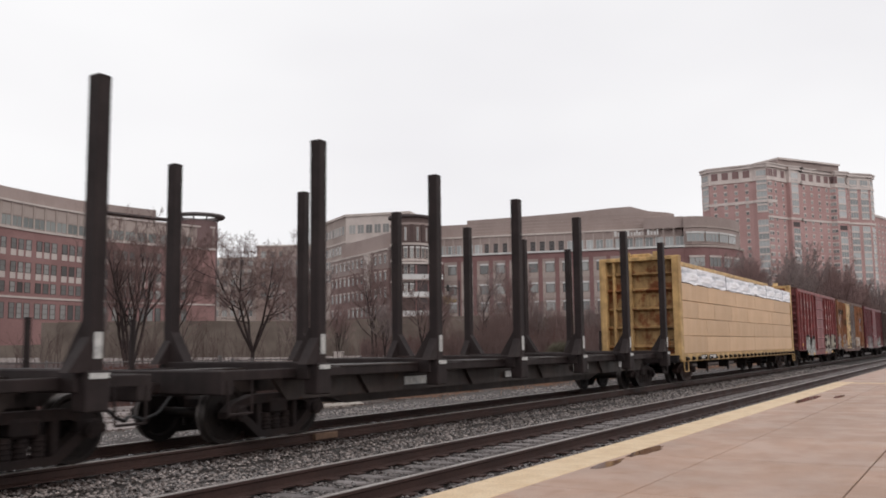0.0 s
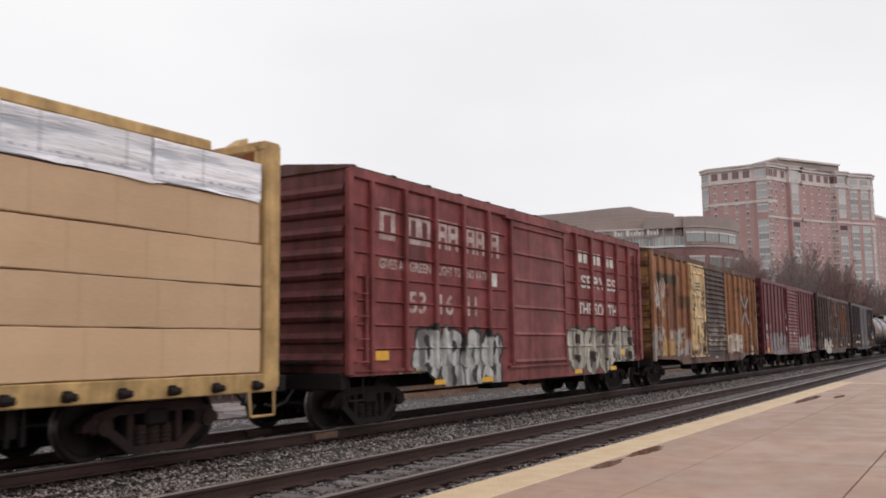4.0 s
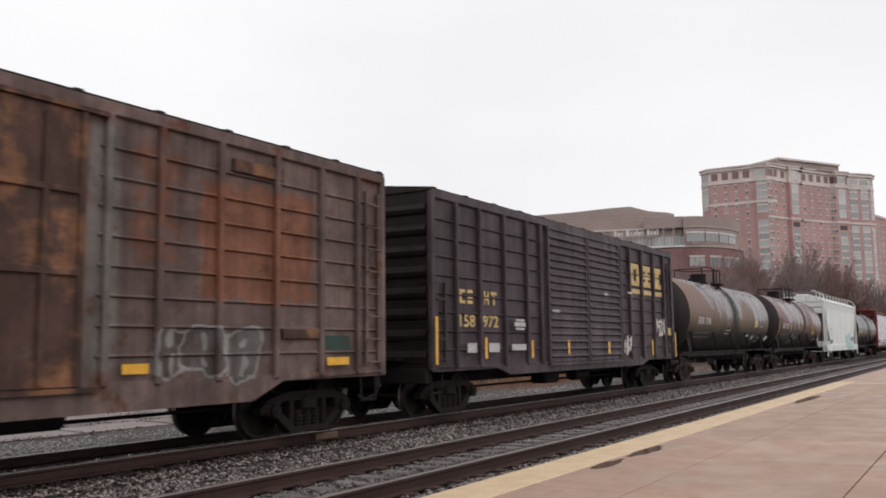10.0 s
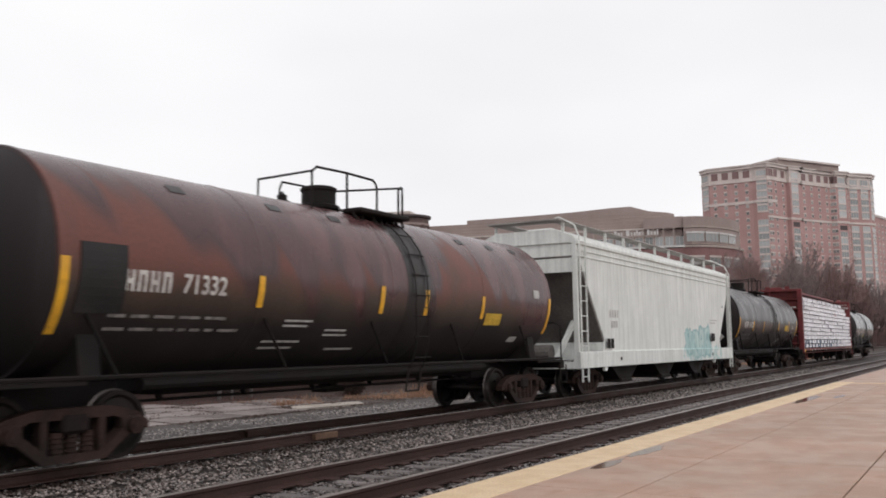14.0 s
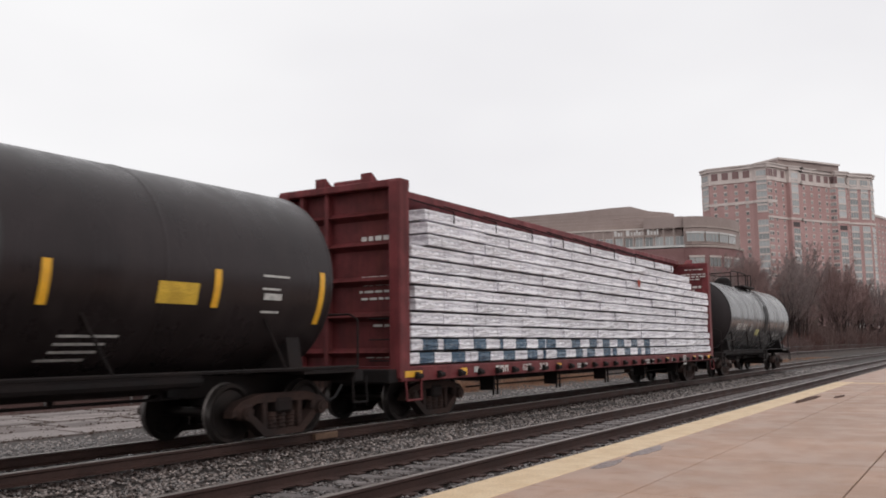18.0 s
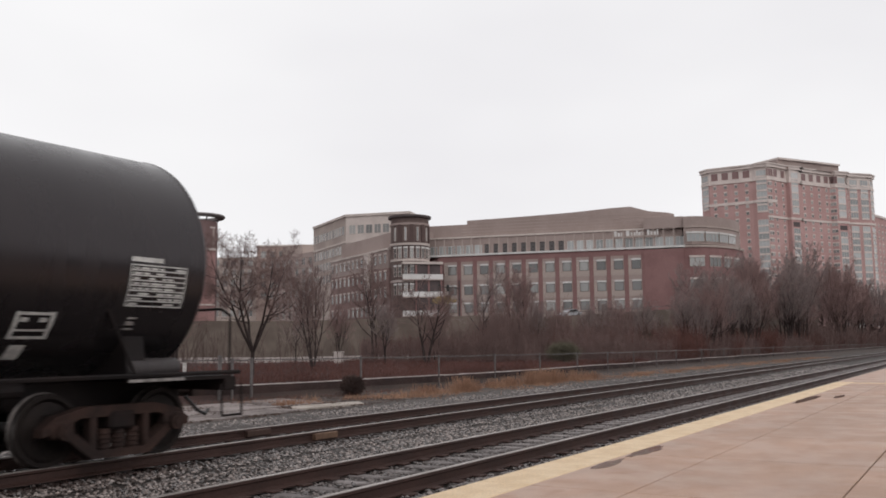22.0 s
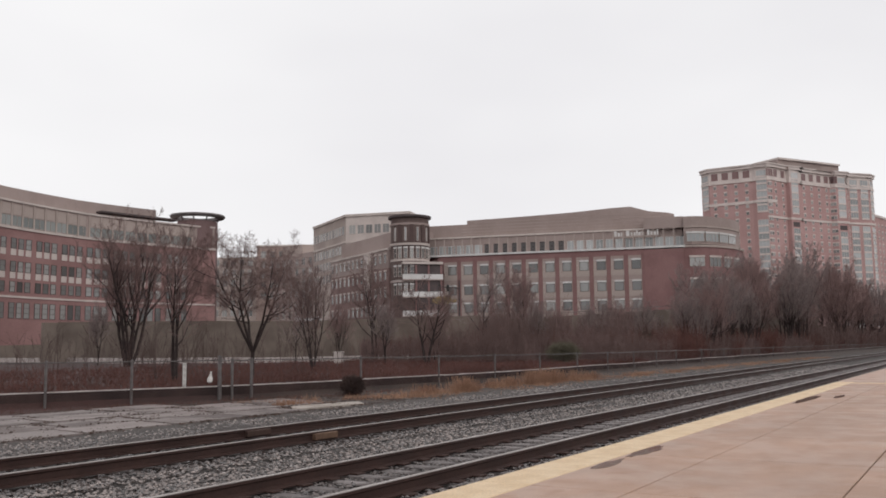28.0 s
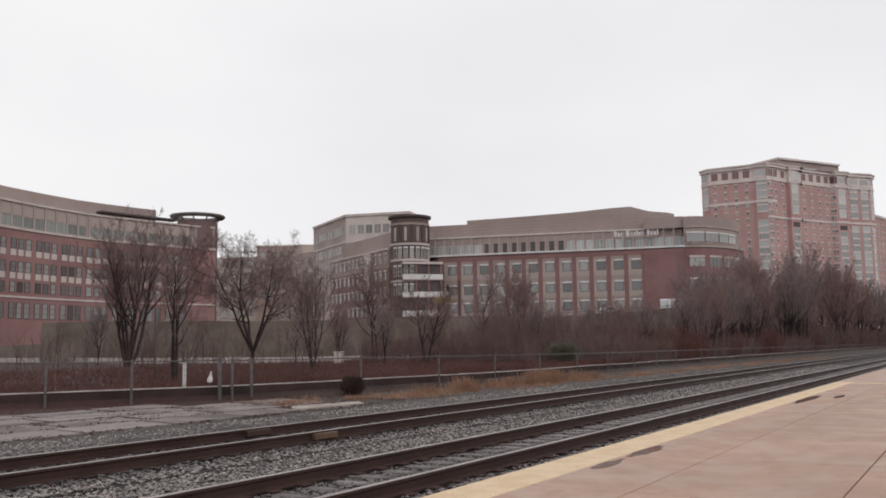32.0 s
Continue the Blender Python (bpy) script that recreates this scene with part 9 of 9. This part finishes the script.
def build_load_tan():
    rnd = random.Random(41)
    t = thing("lumber_load", "tan paper wrapped lumber packs under white plastic", "lumber load", pose(0, 0, 0))
    for side in (-1, 1):
        y0, y1 = (-1.50, -0.16) if side < 0 else (0.16, 1.50)
        cuts = {0: [3.6, 7.2, 12.1, 16.6], 1: [3.6, 7.2, 12.1, 16.5], 2: [2.45, 4.85, 7.8, 10.85, 16.3], 3: [4.0, 8.6, 12.5, 17.0]}
        for r in range(4):
            z = 1.095 + 0.655 * r
            xs = [0.34] + cuts[r] + [21.55]
            for a, b in zip(xs[:-1], xs[1:]):
                bundle(t, a + 0.01, b - 0.01, y0, y1, z, z + 0.645, KRAFT, rnd)
        for a, b in ((0.36, 2.5), (2.5, 4.7), (4.7, 6.9), (6.9, 9.2), (9.2, 11.3), (11.3, 12.35), (12.95, 15.1), (15.1, 17.2), (17.2, 19.4), (19.4, 21.5)):
            bundle(t, a + 0.012, b - 0.012, y0 - rnd.uniform(0.0, 0.05) if side < 0 else y0, y1, 3.725, 4.36 - rnd.uniform(0.0, 0.06), WRAP_LOOSE, rnd)
        # the paper cover hangs ragged over the top packs
        if side < 0:
            g = Geo()
            n = 60
            for i in range(n + 1):
                x = 0.36 + 21.1 * i / n
                drop = 0.06 * ((x * 0.465) % 1.0) ** 2 + 0.04 * abs(noise.noise((x * 0.7, 3.0, 0))) + 0.03 * noise.noise((x * 3.1, 1.0, 0))
                if 12.2 < x < 13.2:
                    drop = -0.5
                g.v += [(x, -1.522, 3.80), (x, -1.53 - 0.012 * math.sin(x * 5), 3.74 - drop)]
            g.f += [(2 * i, 2 * i + 1, 2 * i + 3, 2 * i + 2) for i in range(n)]
            part("loose_wrap", g, WRAP_LOOSE, t, "ragged lower edge of the white plastic")
    return t


# Dark filler for the strips added between tiers as the shade of the gaps.
GAP_SHADE = mat("dark_gap_shade", (0.050, 0.043, 0.045), (0.032, 0.028, 0.030), 2.0, 20, 0.9)
ORANGE_RAG = mat("faded_red_cloth", (0.36, 0.075, 0.05), (0.26, 0.06, 0.045), 6.0, 40, 0.9)


def build_load_white():
    rnd = random.Random(42)
    t = thing("lumber_load", "stacked lumber packs in creased white plastic wrap", "lumber load", pose(0, 0, 0))
    rows = 12
    for side in (-1, 1):
        for r in range(rows):
            z = 1.095 + 0.262 * r
            end = 22.05 if r < 9 else (19.7 if r < 11 else 17.6)
            x = 0.34 + (0.65 if r > 8 else rnd.choice((0.0, 0.04, 0.10, 0.22)))
            first = True
            while x < end - 0.5:
                ln = rnd.choice((1.22, 2.44, 2.44, 3.66)) if not first else (1.2 if r % 2 else 2.44)
                first = False
                b = min(end, x + ln)
                if r < 2 and x < 15.2 < b:
                    b = 15.2
                if end - b < 0.9:
                    b = end
                out, sag = rnd.uniform(-0.06, 0.025), rnd.uniform(-0.007, 0.005)
                y0, y1 = (-1.50 - out, -0.16) if side < 0 else (0.16, 1.50)
                bundle(t, x + 0.003, b - 0.003, y0, y1, z + 0.032 + sag, z + 0.253 + sag * 0.5, WRAP_BLUE if r < 2 and b < 15.3 and side < 0 else WRAP, rnd)
                x = b
            ya, yb = (-1.36, -0.2) if side < 0 else (0.2, 1.36)
            part("dunnage_strip", Geo().box(0.6 + (0.65 if r > 8 else 0), end - 0.05, ya, yb, z - 0.009, z + 0.032), GAP_SHADE, t)
    part("warning_rag", Geo().add([(13.46, -1.56, 3.50), (13.70, -1.555, 3.52), (13.73, -1.57, 3.42), (13.68, -1.565, 3.33), (13.60, -1.575, 3.25), (13.52, -1.565, 3.29), (13.44, -1.57, 3.32)], [(0, 1, 2, 3, 4, 5, 6)]), ORANGE_RAG, t, "faded red warning rag")
    return t


load1, load2 = build_load_tan(), build_load_white()
for i in range(9):
    x = 2.0 + 1.9 * i
    part("tie_down_strap", Geo().tube([(x, -1.535, 4.02), (x, -1.535, 4.27), (x - 0.35, -0.36, 4.70)], 0.014, 5), STEEL_DARK, beam2)


# --- empty log cars with tall stakes ---
def stake_car():
    L = 21.2
    t = thing("log_flatcar", "dark brown skeleton log flatcar with tall empty stakes", "flatcar", pose(0, 0, 0), "log flatcars")
    k = paint("dark_rusty_flatcar_paint", (0.021, 0.0140, 0.0140), fade=(0.032, 0.0220, 0.0210), rust=(0.042, 0.021, 0.017), amount=0.10, streak=0.3, rough=0.7)
    light = paint("worn_grey_brown_flatcar_paint", (0.026, 0.018, 0.0165), fade=(0.046, 0.033, 0.029), amount=0.1, streak=0.3)
    part("centre_sill", Geo().prism([(0.1, 1.14), (0.1, 0.74), (3.0, 0.74), (4.4, 0.40), (L - 4.4, 0.40), (L - 3.0, 0.74), (L - 0.1, 0.74), (L - 0.1, 1.14)], -0.32, 0.32), light, t)
    part("side_sill", Geo().box(0.1, L - 0.1, 1.30, 1.42, 0.98, 1.14, 0.015), k, t)
    part("side_sill", Geo().box(0.1, L - 0.1, -1.42, -1.30, 0.98, 1.14, 0.015), k, t)
    part("deck_edge", Geo().box(2.6, L - 2.6, -1.05, -0.9, 0.62, 1.0), light, t)
    for x in (4.0, 8.2, 12.0, 15.8):
        part("deck_plate", Geo().box(x - 1.2, x + 1.2, -1.44, -0.7, 1.125, 1.16, 0.01), light, t)
    for x in (2.3, 4.6, 8.5, 12.2, 16.4, 18.6):
        part("side_plate", Geo().prism([(x - 0.9, 1.0), (x + 0.9, 1.0), (x + 0.55, 0.62), (x - 0.55, 0.62)], -1.12, -1.05), light, t)
    for i in range(6):
        x = 1.83 + 3.64 * i
        part("bunk", Geo().box(x - 0.2, x + 0.2, -1.68, 1.68, 0.95, 1.24, 0.02), k, t, "heavy cross bunk")
        for s in (-1, 1):
            st = part("stake", Geo().prism([(-0.10, -0.085), (-0.085, -0.10), (0.085, -0.10), (0.10, -0.085), (0.10, 0.085), (0.085, 0.10), (-0.085, 0.10), (-0.10, 0.085)], 1.0, 4.86, "z"), k, t, "tall dark steel stake", (x, s * 1.70, 0))
            part("stake_cap", Geo().box(-0.105, 0.105, -0.105, 0.105, 4.83, 4.88, 0.02), k, st)
            part("gusset", Geo().prism([(-s * 0.08, 1.22), (-s * 0.08, 1.80), (-s * 0.46, 1.22)], -0.11, 0.11, "x"), k, st)
            part("gusset", Geo().prism([(-0.40, 1.20), (-0.10, 1.62), (-0.10, 1.20)], -0.09, 0.09), k, st)
            part("pocket", Geo().box(-0.17, 0.17, -0.14, 0.14, 0.72, 1.22, 0.02), k, st)
        bars(PALE_SHEET, t, [(x - 0.06, 1.36, 0.12, 0.32)], -1.81)
        bars(PALE_SHEET, t, [(x - 0.14, 1.12, 0.28, 0.07)], -1.85)
    for s, x in ((-1, 0.0), (1, L)):
        d = -s
        part("end_sill", Geo().box(*sorted((x, x + d * 0.25)), -1.42, 1.42, 0.78, 1.14, 0.02), k, t)
        coupler(t, x + d * 0.05, s)
        truck(t, 1.6 if s < 0 else L - 1.6, True)
        part("brake_post", Geo().cyl((x + d * 0.3, 0.9, 1.0), (x + d * 0.3, 0.9, 1.95), 0.05, 8), k, t)
        part("step", Geo().tube([(x + d * 0.1, -1.42, 1.0), (x + d * 0.12, -1.44, 0.5), (x + d * 0.6, -1.44, 0.5), (x + d * 0.62, -1.42, 1.0)], 0.02, 6), k, t)
    bars(PALE_SHEET, t, [(5.2, 0.72, 1.2, 0.16), (9.5, 0.72, 0.5, 0.14), (13.6, 0.74, 0.7, 0.2), (14.6, 0.78, 0.1, 0.14), (17.2, 0.76, 0.45, 0.2)], -1.125)
    return t


stake_b = stake_car()
stake_a = copy_thing(stake_b, pose(0, 0, 0))
for ob in stake_a.children_recursive:
    if ob.name.startswith("wheelset"):
        wheelsets.append((ob, ob.location.x))

# train order, from the locomotive's side: distance of each front end along the line at the clip's start
SPEED = 10.87
TRAIN = [(stake_a, -12.99), (stake_b, 9.48), (beam1, 32.12), (load1, 32.12), (southern, 55.80), (yellow, 72.41), (red, 89.36), (dark, 106.45), (plum, 123.72),
         (tank1, 141.95), (tank2, 158.83), (hopper, 174.67), (tank3, 193.22), (beam2, 209.65), (load2, 209.65), (tank4, 234.95)]


# ---------------- countable pieces of the setting ----------------
def build_sleepers():
    rnd = random.Random(61)
    meshes, dark = [], []
    for k in range(4):
        g = Geo().box(-0.09, 0.09, -1.29, 1.29, -0.36, -0.172, 0.014)
        meshes.append(g.mesh("sleeper", TIE))
        dark.append(g.mesh("sleeper", TIE_DARK))
    for track, n, top in ((near_track, 190, -0.008), (far_track, 90, -0.03)):
        for i in range(n):
            ob = part("sleeper", (meshes if track is near_track else dark)[i % 4], None, track, "", (1.5 + 0.53 * i + rnd.uniform(-0.03, 0.03), rnd.uniform(-0.04, 0.04), top + rnd.uniform(-0.012, 0.004)))
            ob.rotation_euler = (0, 0, rnd.gauss(0, 0.012))
    g = Geo()
    for i in range(190, 900):
        g.box(1.5 + 0.53 * i - 0.115, 1.5 + 0.53 * i + 0.115, -1.29, 1.29, -0.36, -0.176)
    tagged(part("far_sleepers", g, TIE, near_track), kind="stuff")
    plate = Geo().box(-0.09, 0.09, -0.19, 0.19, -0.174, -0.155, 0.004).mesh("tie_plate", RAIL_SIDE)
    for i in range(90):
        for s in (-GAUGE, GAUGE):
            part("tie_plate", plate, None, near_track, "", (1.5 + 0.53 * i, s, 0))


build_sleepers()


def build_ballast():
    """Crushed stone: low angular lumps strewn over the beds, densest close by."""
    rs = np.random.RandomState(7)
    base = np.array([(1, 0, 0), (-1, 0, 0), (0, 1, 0), (0, -1, 0), (0, 0, 1), (0, 0, -1), (0.7, 0.7, 0.4), (-0.7, 0.6, -0.3)], float)
    tri = np.array([(0, 6, 4), (6, 2, 4), (2, 1, 4), (1, 3, 4), (3, 0, 4), (6, 0, 5), (2, 6, 5), (1, 2, 5), (3, 1, 5), (0, 3, 5)])
    spots = []

    def strew(n, x0, x1, y0, y1, level, r0, r1, power=2.2):
        x = x0 + (x1 - x0) * rs.rand(n) ** power
        y = y0 + (y1 - y0) * rs.rand(n)
        z = level(y) + rs.uniform(-0.02, 0.02, n)
        spots.append(np.stack([x, y, z, rs.uniform(r0, r1, n)], axis=1))

    strew(30000, 4.0, 70, 7.28, 10.10, lambda y: np.where((y > 8.1) & (y < 9.3), -0.24, -0.205), 0.018, 0.037)
    strew(8000, 4.0, 60, 5.76, 7.14, lambda y: -0.208 + 0 * y, 0.020, 0.038, 1.9)
    # between the rails most stones lie in the cribs
    cribs = spots[-1]
    cribs[:7200, 0] = 1.5 + 0.53 * np.floor((cribs[:7200, 0] - 1.5) / 0.53) + 0.12 + 0.29 * rs.rand(7200)
    strew(6500, 5.0, 60, 4.80, 5.60, lambda y: -0.195 + 0 * y, 0.020, 0.042)
    strew(2400, 6.0, 60, 10.28, 11.62, lambda y: -0.25 + 0 * y, 0.020, 0.042)
    strew(11000, 7.5, 75, 11.80, 18.9, lambda y: np.where(y < 12.7, -0.215, np.where(y < 14.0, -0.22 - (y - 12.7) * 0.30, -0.62)), 0.022, 0.048, 1.7)
    strew(17000, 9.0, 42, 11.85, 18.6, lambda y: np.where(y < 12.7, -0.225, np.where(y < 14.0, -0.23 - (y - 12.7) * 0.30, -0.625)), 0.022, 0.05, 1.4)
    strew(500, 12.0, 40, 19.0, 24.0, lambda y: -0.62 + 0 * y, 0.02, 0.05, 1.3)
    a = np.concatenate(spots)
    n = len(a)
    v = base[None] * a[:, 3, None, None] * rs.uniform(0.6, 1.25, (n, 8, 1)) * np.array([1.15, 1.0, 0.7])
    ang = rs.rand(n) * 6.283
    c, s = np.cos(ang)[:, None], np.sin(ang)[:, None]
    v = np.stack([v[..., 0] * c - v[..., 1] * s, v[..., 0] * s + v[..., 1] * c, v[..., 2]], axis=-1) + a[:, None, :3]
    f = (np.arange(n)[:, None, None] * 8 + tri[None]).reshape(-1, 3)
    me = bpy.data.meshes.new("ballast")
    me.from_pydata(v.reshape(-1, 3).tolist(), [], f.tolist())
    me.materials.append(STONE)
    solid("ballast", me, None, "loose crushed grey ballast stone round the tracks", "ballast", "stuff")


build_ballast()


def build_paving():
    rows = [(3.118, 4.185), (1.258, 3.102), (-0.602, 1.242), (-2.465, -0.618)]
    for y0, y1 in rows:
        me = Geo().box(-1.492, 1.492, -(y1 - y0) / 2, (y1 - y0) / 2, -0.055, 0.0, 0.006).mesh("paving_slab", PAVING)
        for i in range(16):
            part("paving_slab", me, None, platform, "", (-12.4 + 3.0 * i + 1.5, (y0 + y1) / 2, 0))
    far = Geo().box(35.7, 400, -9, EDGE_Y, -0.055, 0.0, 0.006).box(-120, -12.5, -9, EDGE_Y, -0.055, 0.0, 0.006).box(-12.4, 35.6, -9, -2.475, -0.055, 0.0, 0.006)
    part("paving", far, PAVING_FAR, platform)
    stripe = Geo().box(-1.497, 1.497, 4.195, EDGE_Y, -0.06, 0.002, 0.008).mesh("edge_slab", STRIPE)
    for i in range(16):
        part("edge_slab", stripe, None, platform, "yellow painted edge slab" if i == 0 else "", (-12.4 + 3.0 * i + 1.5, 0, 0))


build_paving()


def build_old_slabs():
    t = thing("old_concrete_apron", "cracked wet concrete slabs with weeds in the joints", "pavement", pose(0, 0, 0), kind="structure")
    rnd = random.Random(71)
    for i in range(10):
        for j in range(4):
            x0, y0 = 3.0 + 2.9 * i + 0.9 * j, 19.3 + 1.95 * j
            if y0 + 1.9 > along(WALL_LINE, x0 + 2.5) - 0.6 or x0 > 26 or (x0 > 22 and j < 1):
                continue
            pts = [(x0 + rnd.uniform(0, 0.12), y0 + rnd.uniform(0, 0.12)), (x0 + 1.4, y0 + rnd.uniform(0, 0.08)), (x0 + 2.85 + rnd.uniform(-0.12, 0), y0 + rnd.uniform(0, 0.12)), (x0 + 2.85 + rnd.uniform(-0.1, 0) + 0.3, y0 + 1.9), (x0 + 1.5, y0 + 1.9 - rnd.uniform(0, 0.1)), (x0 + 0.3 + rnd.uniform(0, 0.1), y0 + 1.9)]
            me = Geo().prism(pts, -0.72, -0.575 + rnd.uniform(-0.012, 0.012), "z")
            part("concrete_slab", me, SLAB, t)
    part("concrete_slab", Geo().prism([(23.2, 20.0), (26.6, 19.6), (27.6, 20.6), (24.4, 21.2)], -0.72, -0.57, "z"), mat("pale_concrete_slab", (0.37, 0.32, 0.28), (0.30, 0.26, 0.23), 1, 14, 0.7), t, "pale dry concrete slab")


build_old_slabs()


def build_leaf_litter():
    """Dead leaves and crumbs of soil, gathered in drifts along the old slabs' joints."""
    rnd = random.Random(73)
    g = Geo()
    n = 0
    while n < 4200:
        x, y = 5 + 27 * rnd.random(), 18.9 + 9.0 * rnd.random()
        if y > along(WALL_LINE, x) - 0.2:
            continue
        j = ((y - 19.3) / 1.95) % 1.0
        i = ((x - 3.0 - 0.9 * int((y - 19.3) / 1.95)) / 2.9) % 1.0
        seam = (min(j, 1 - j) * 1.95 < rnd.uniform(0, 0.22) or min(i, 1 - i) * 2.9 < rnd.uniform(0, 0.2)) and noise.noise((x * 1.3, y * 1.3, 2.0)) > -0.12
        drift = noise.noise((x * 0.6, y * 0.9, 4.0)) > 0.22 or (y > along(WALL_LINE, x) - 1.9 and rnd.random() < 0.6)
        if not (seam or drift) and rnd.random() > 0.05:
            continue
        r = rnd.uniform(0.012, 0.055) * (1.1 if seam else 1.0)
        a = rnd.random() * 6.28
        z = -0.575 + (0.015 if seam else 0.0)
        pts = [(x + r * rnd.uniform(0.7, 1.6) * math.cos(a + k * 1.26), y + r * math.sin(a + k * 1.26)) for k in range(5)]
        c = (x + rnd.uniform(-0.02, 0.02), y, z + 0.004 + r * rnd.uniform(0.08, 0.35))
        g.add([(px, py, z - 0.02) for px, py in pts] + [c], [(k, (k + 1) % 5, 5) for k in range(5)])
        n += 1
    solid("leaf_litter", g, mat("dark_brown_dead_leaves", (0.072, 0.044, 0.034), (0.045, 0.030, 0.025), 1.5, 20, 0.85, 0.0, 0.2, 0.01, 0.0, 0.35), "dark brown dead leaves in the slab joints", "leaves", "stuff")


build_leaf_litter()
solid("litter", Geo().prism([(0, 0), (0.5, 0.05), (0.62, 0.3), (0.2, 0.42)], 0, 0.10, "z"), WHITE_POST, "scrap of white litter on the ballast shoulder", "litter", m=pose(110.0, 13.2, -0.42))


# ---------------- what moves ----------------
def road_rows(lane, way, stops):
    """Rows on the raised road: lane metres in from its near kerb; stops: seconds and the road's x there."""
    out = []
    fine = []
    for (ta, xa), (tb, xb) in zip(stops[:-1], stops[1:]):
        n = max(1, int(abs(xb - xa) / 8.0))
        fine += [(ta + (tb - ta) * i / n, xa + (xb - xa) * i / n) for i in range(n)]
    for t, x in fine + [stops[-1]]:
        for (xa, ya, za), (xb, yb, zb) in zip(ROAD_LINE[:-1], ROAD_LINE[1:]):
            if x <= xb or xb == ROAD_LINE[-1][0]:
                q = (x - xa) / (xb - xa)
                d = Vector((xb - xa, yb - ya, zb - za))
                n = Vector((-d.y, d.x, 0)).normalized()
                p = Vector((xa, ya, za)) + d * q + n * lane
                yaw = math.degrees(math.atan2(d.y, d.x)) + (0 if way > 0 else 180)
                tilt = -way * math.degrees(math.atan2(d.z, math.hypot(d.x, d.y)))
                out.append((t, pose(p.x, p.y, p.z, 0, tilt, yaw)))
                break
    return out


def motions():
    for ob, s0 in TRAIN:
        walk(ob, [(0.0, pose(s0, FAR_Y, 0)), (32.0, pose(s0 - SPEED * 32.0, FAR_Y, 0))])
    turn = math.degrees(SPEED / WHEEL_R)
    rows = {}
    for w, x in wheelsets:
        key = round(x, 3)
        if key not in rows:
            rows[key] = [(i / 15.0, pose(x, 0, WHEEL_R, 0, -turn * i / 15.0, 0)) for i in range(481)]
        walk(w, rows[key])
    # road traffic, each vehicle in its lane on the raised road
    walk(white_van, road_rows(4.0, 1, [(0.0, 22.0), (23.8, 42.0), (25.0, 78.7), (25.4, 83.5), (29.7, 133.8), (30.5, 147.6), (31.1, 158.2), (32.0, 174.0)]))
    walk(white_car, road_rows(4.0, 1, [(0.0, 22.0), (24.0, 30.0), (26.8, 80.0), (30.5, 136.8), (31.1, 146.1), (32.0, 159.3)]))
    walk(silver_car, road_rows(7.5, -1, [(0.0, 222.0), (17.0, 215.0), (22.3, 150.0), (22.9, 144.0), (32.0, 25.0)]))


motions()
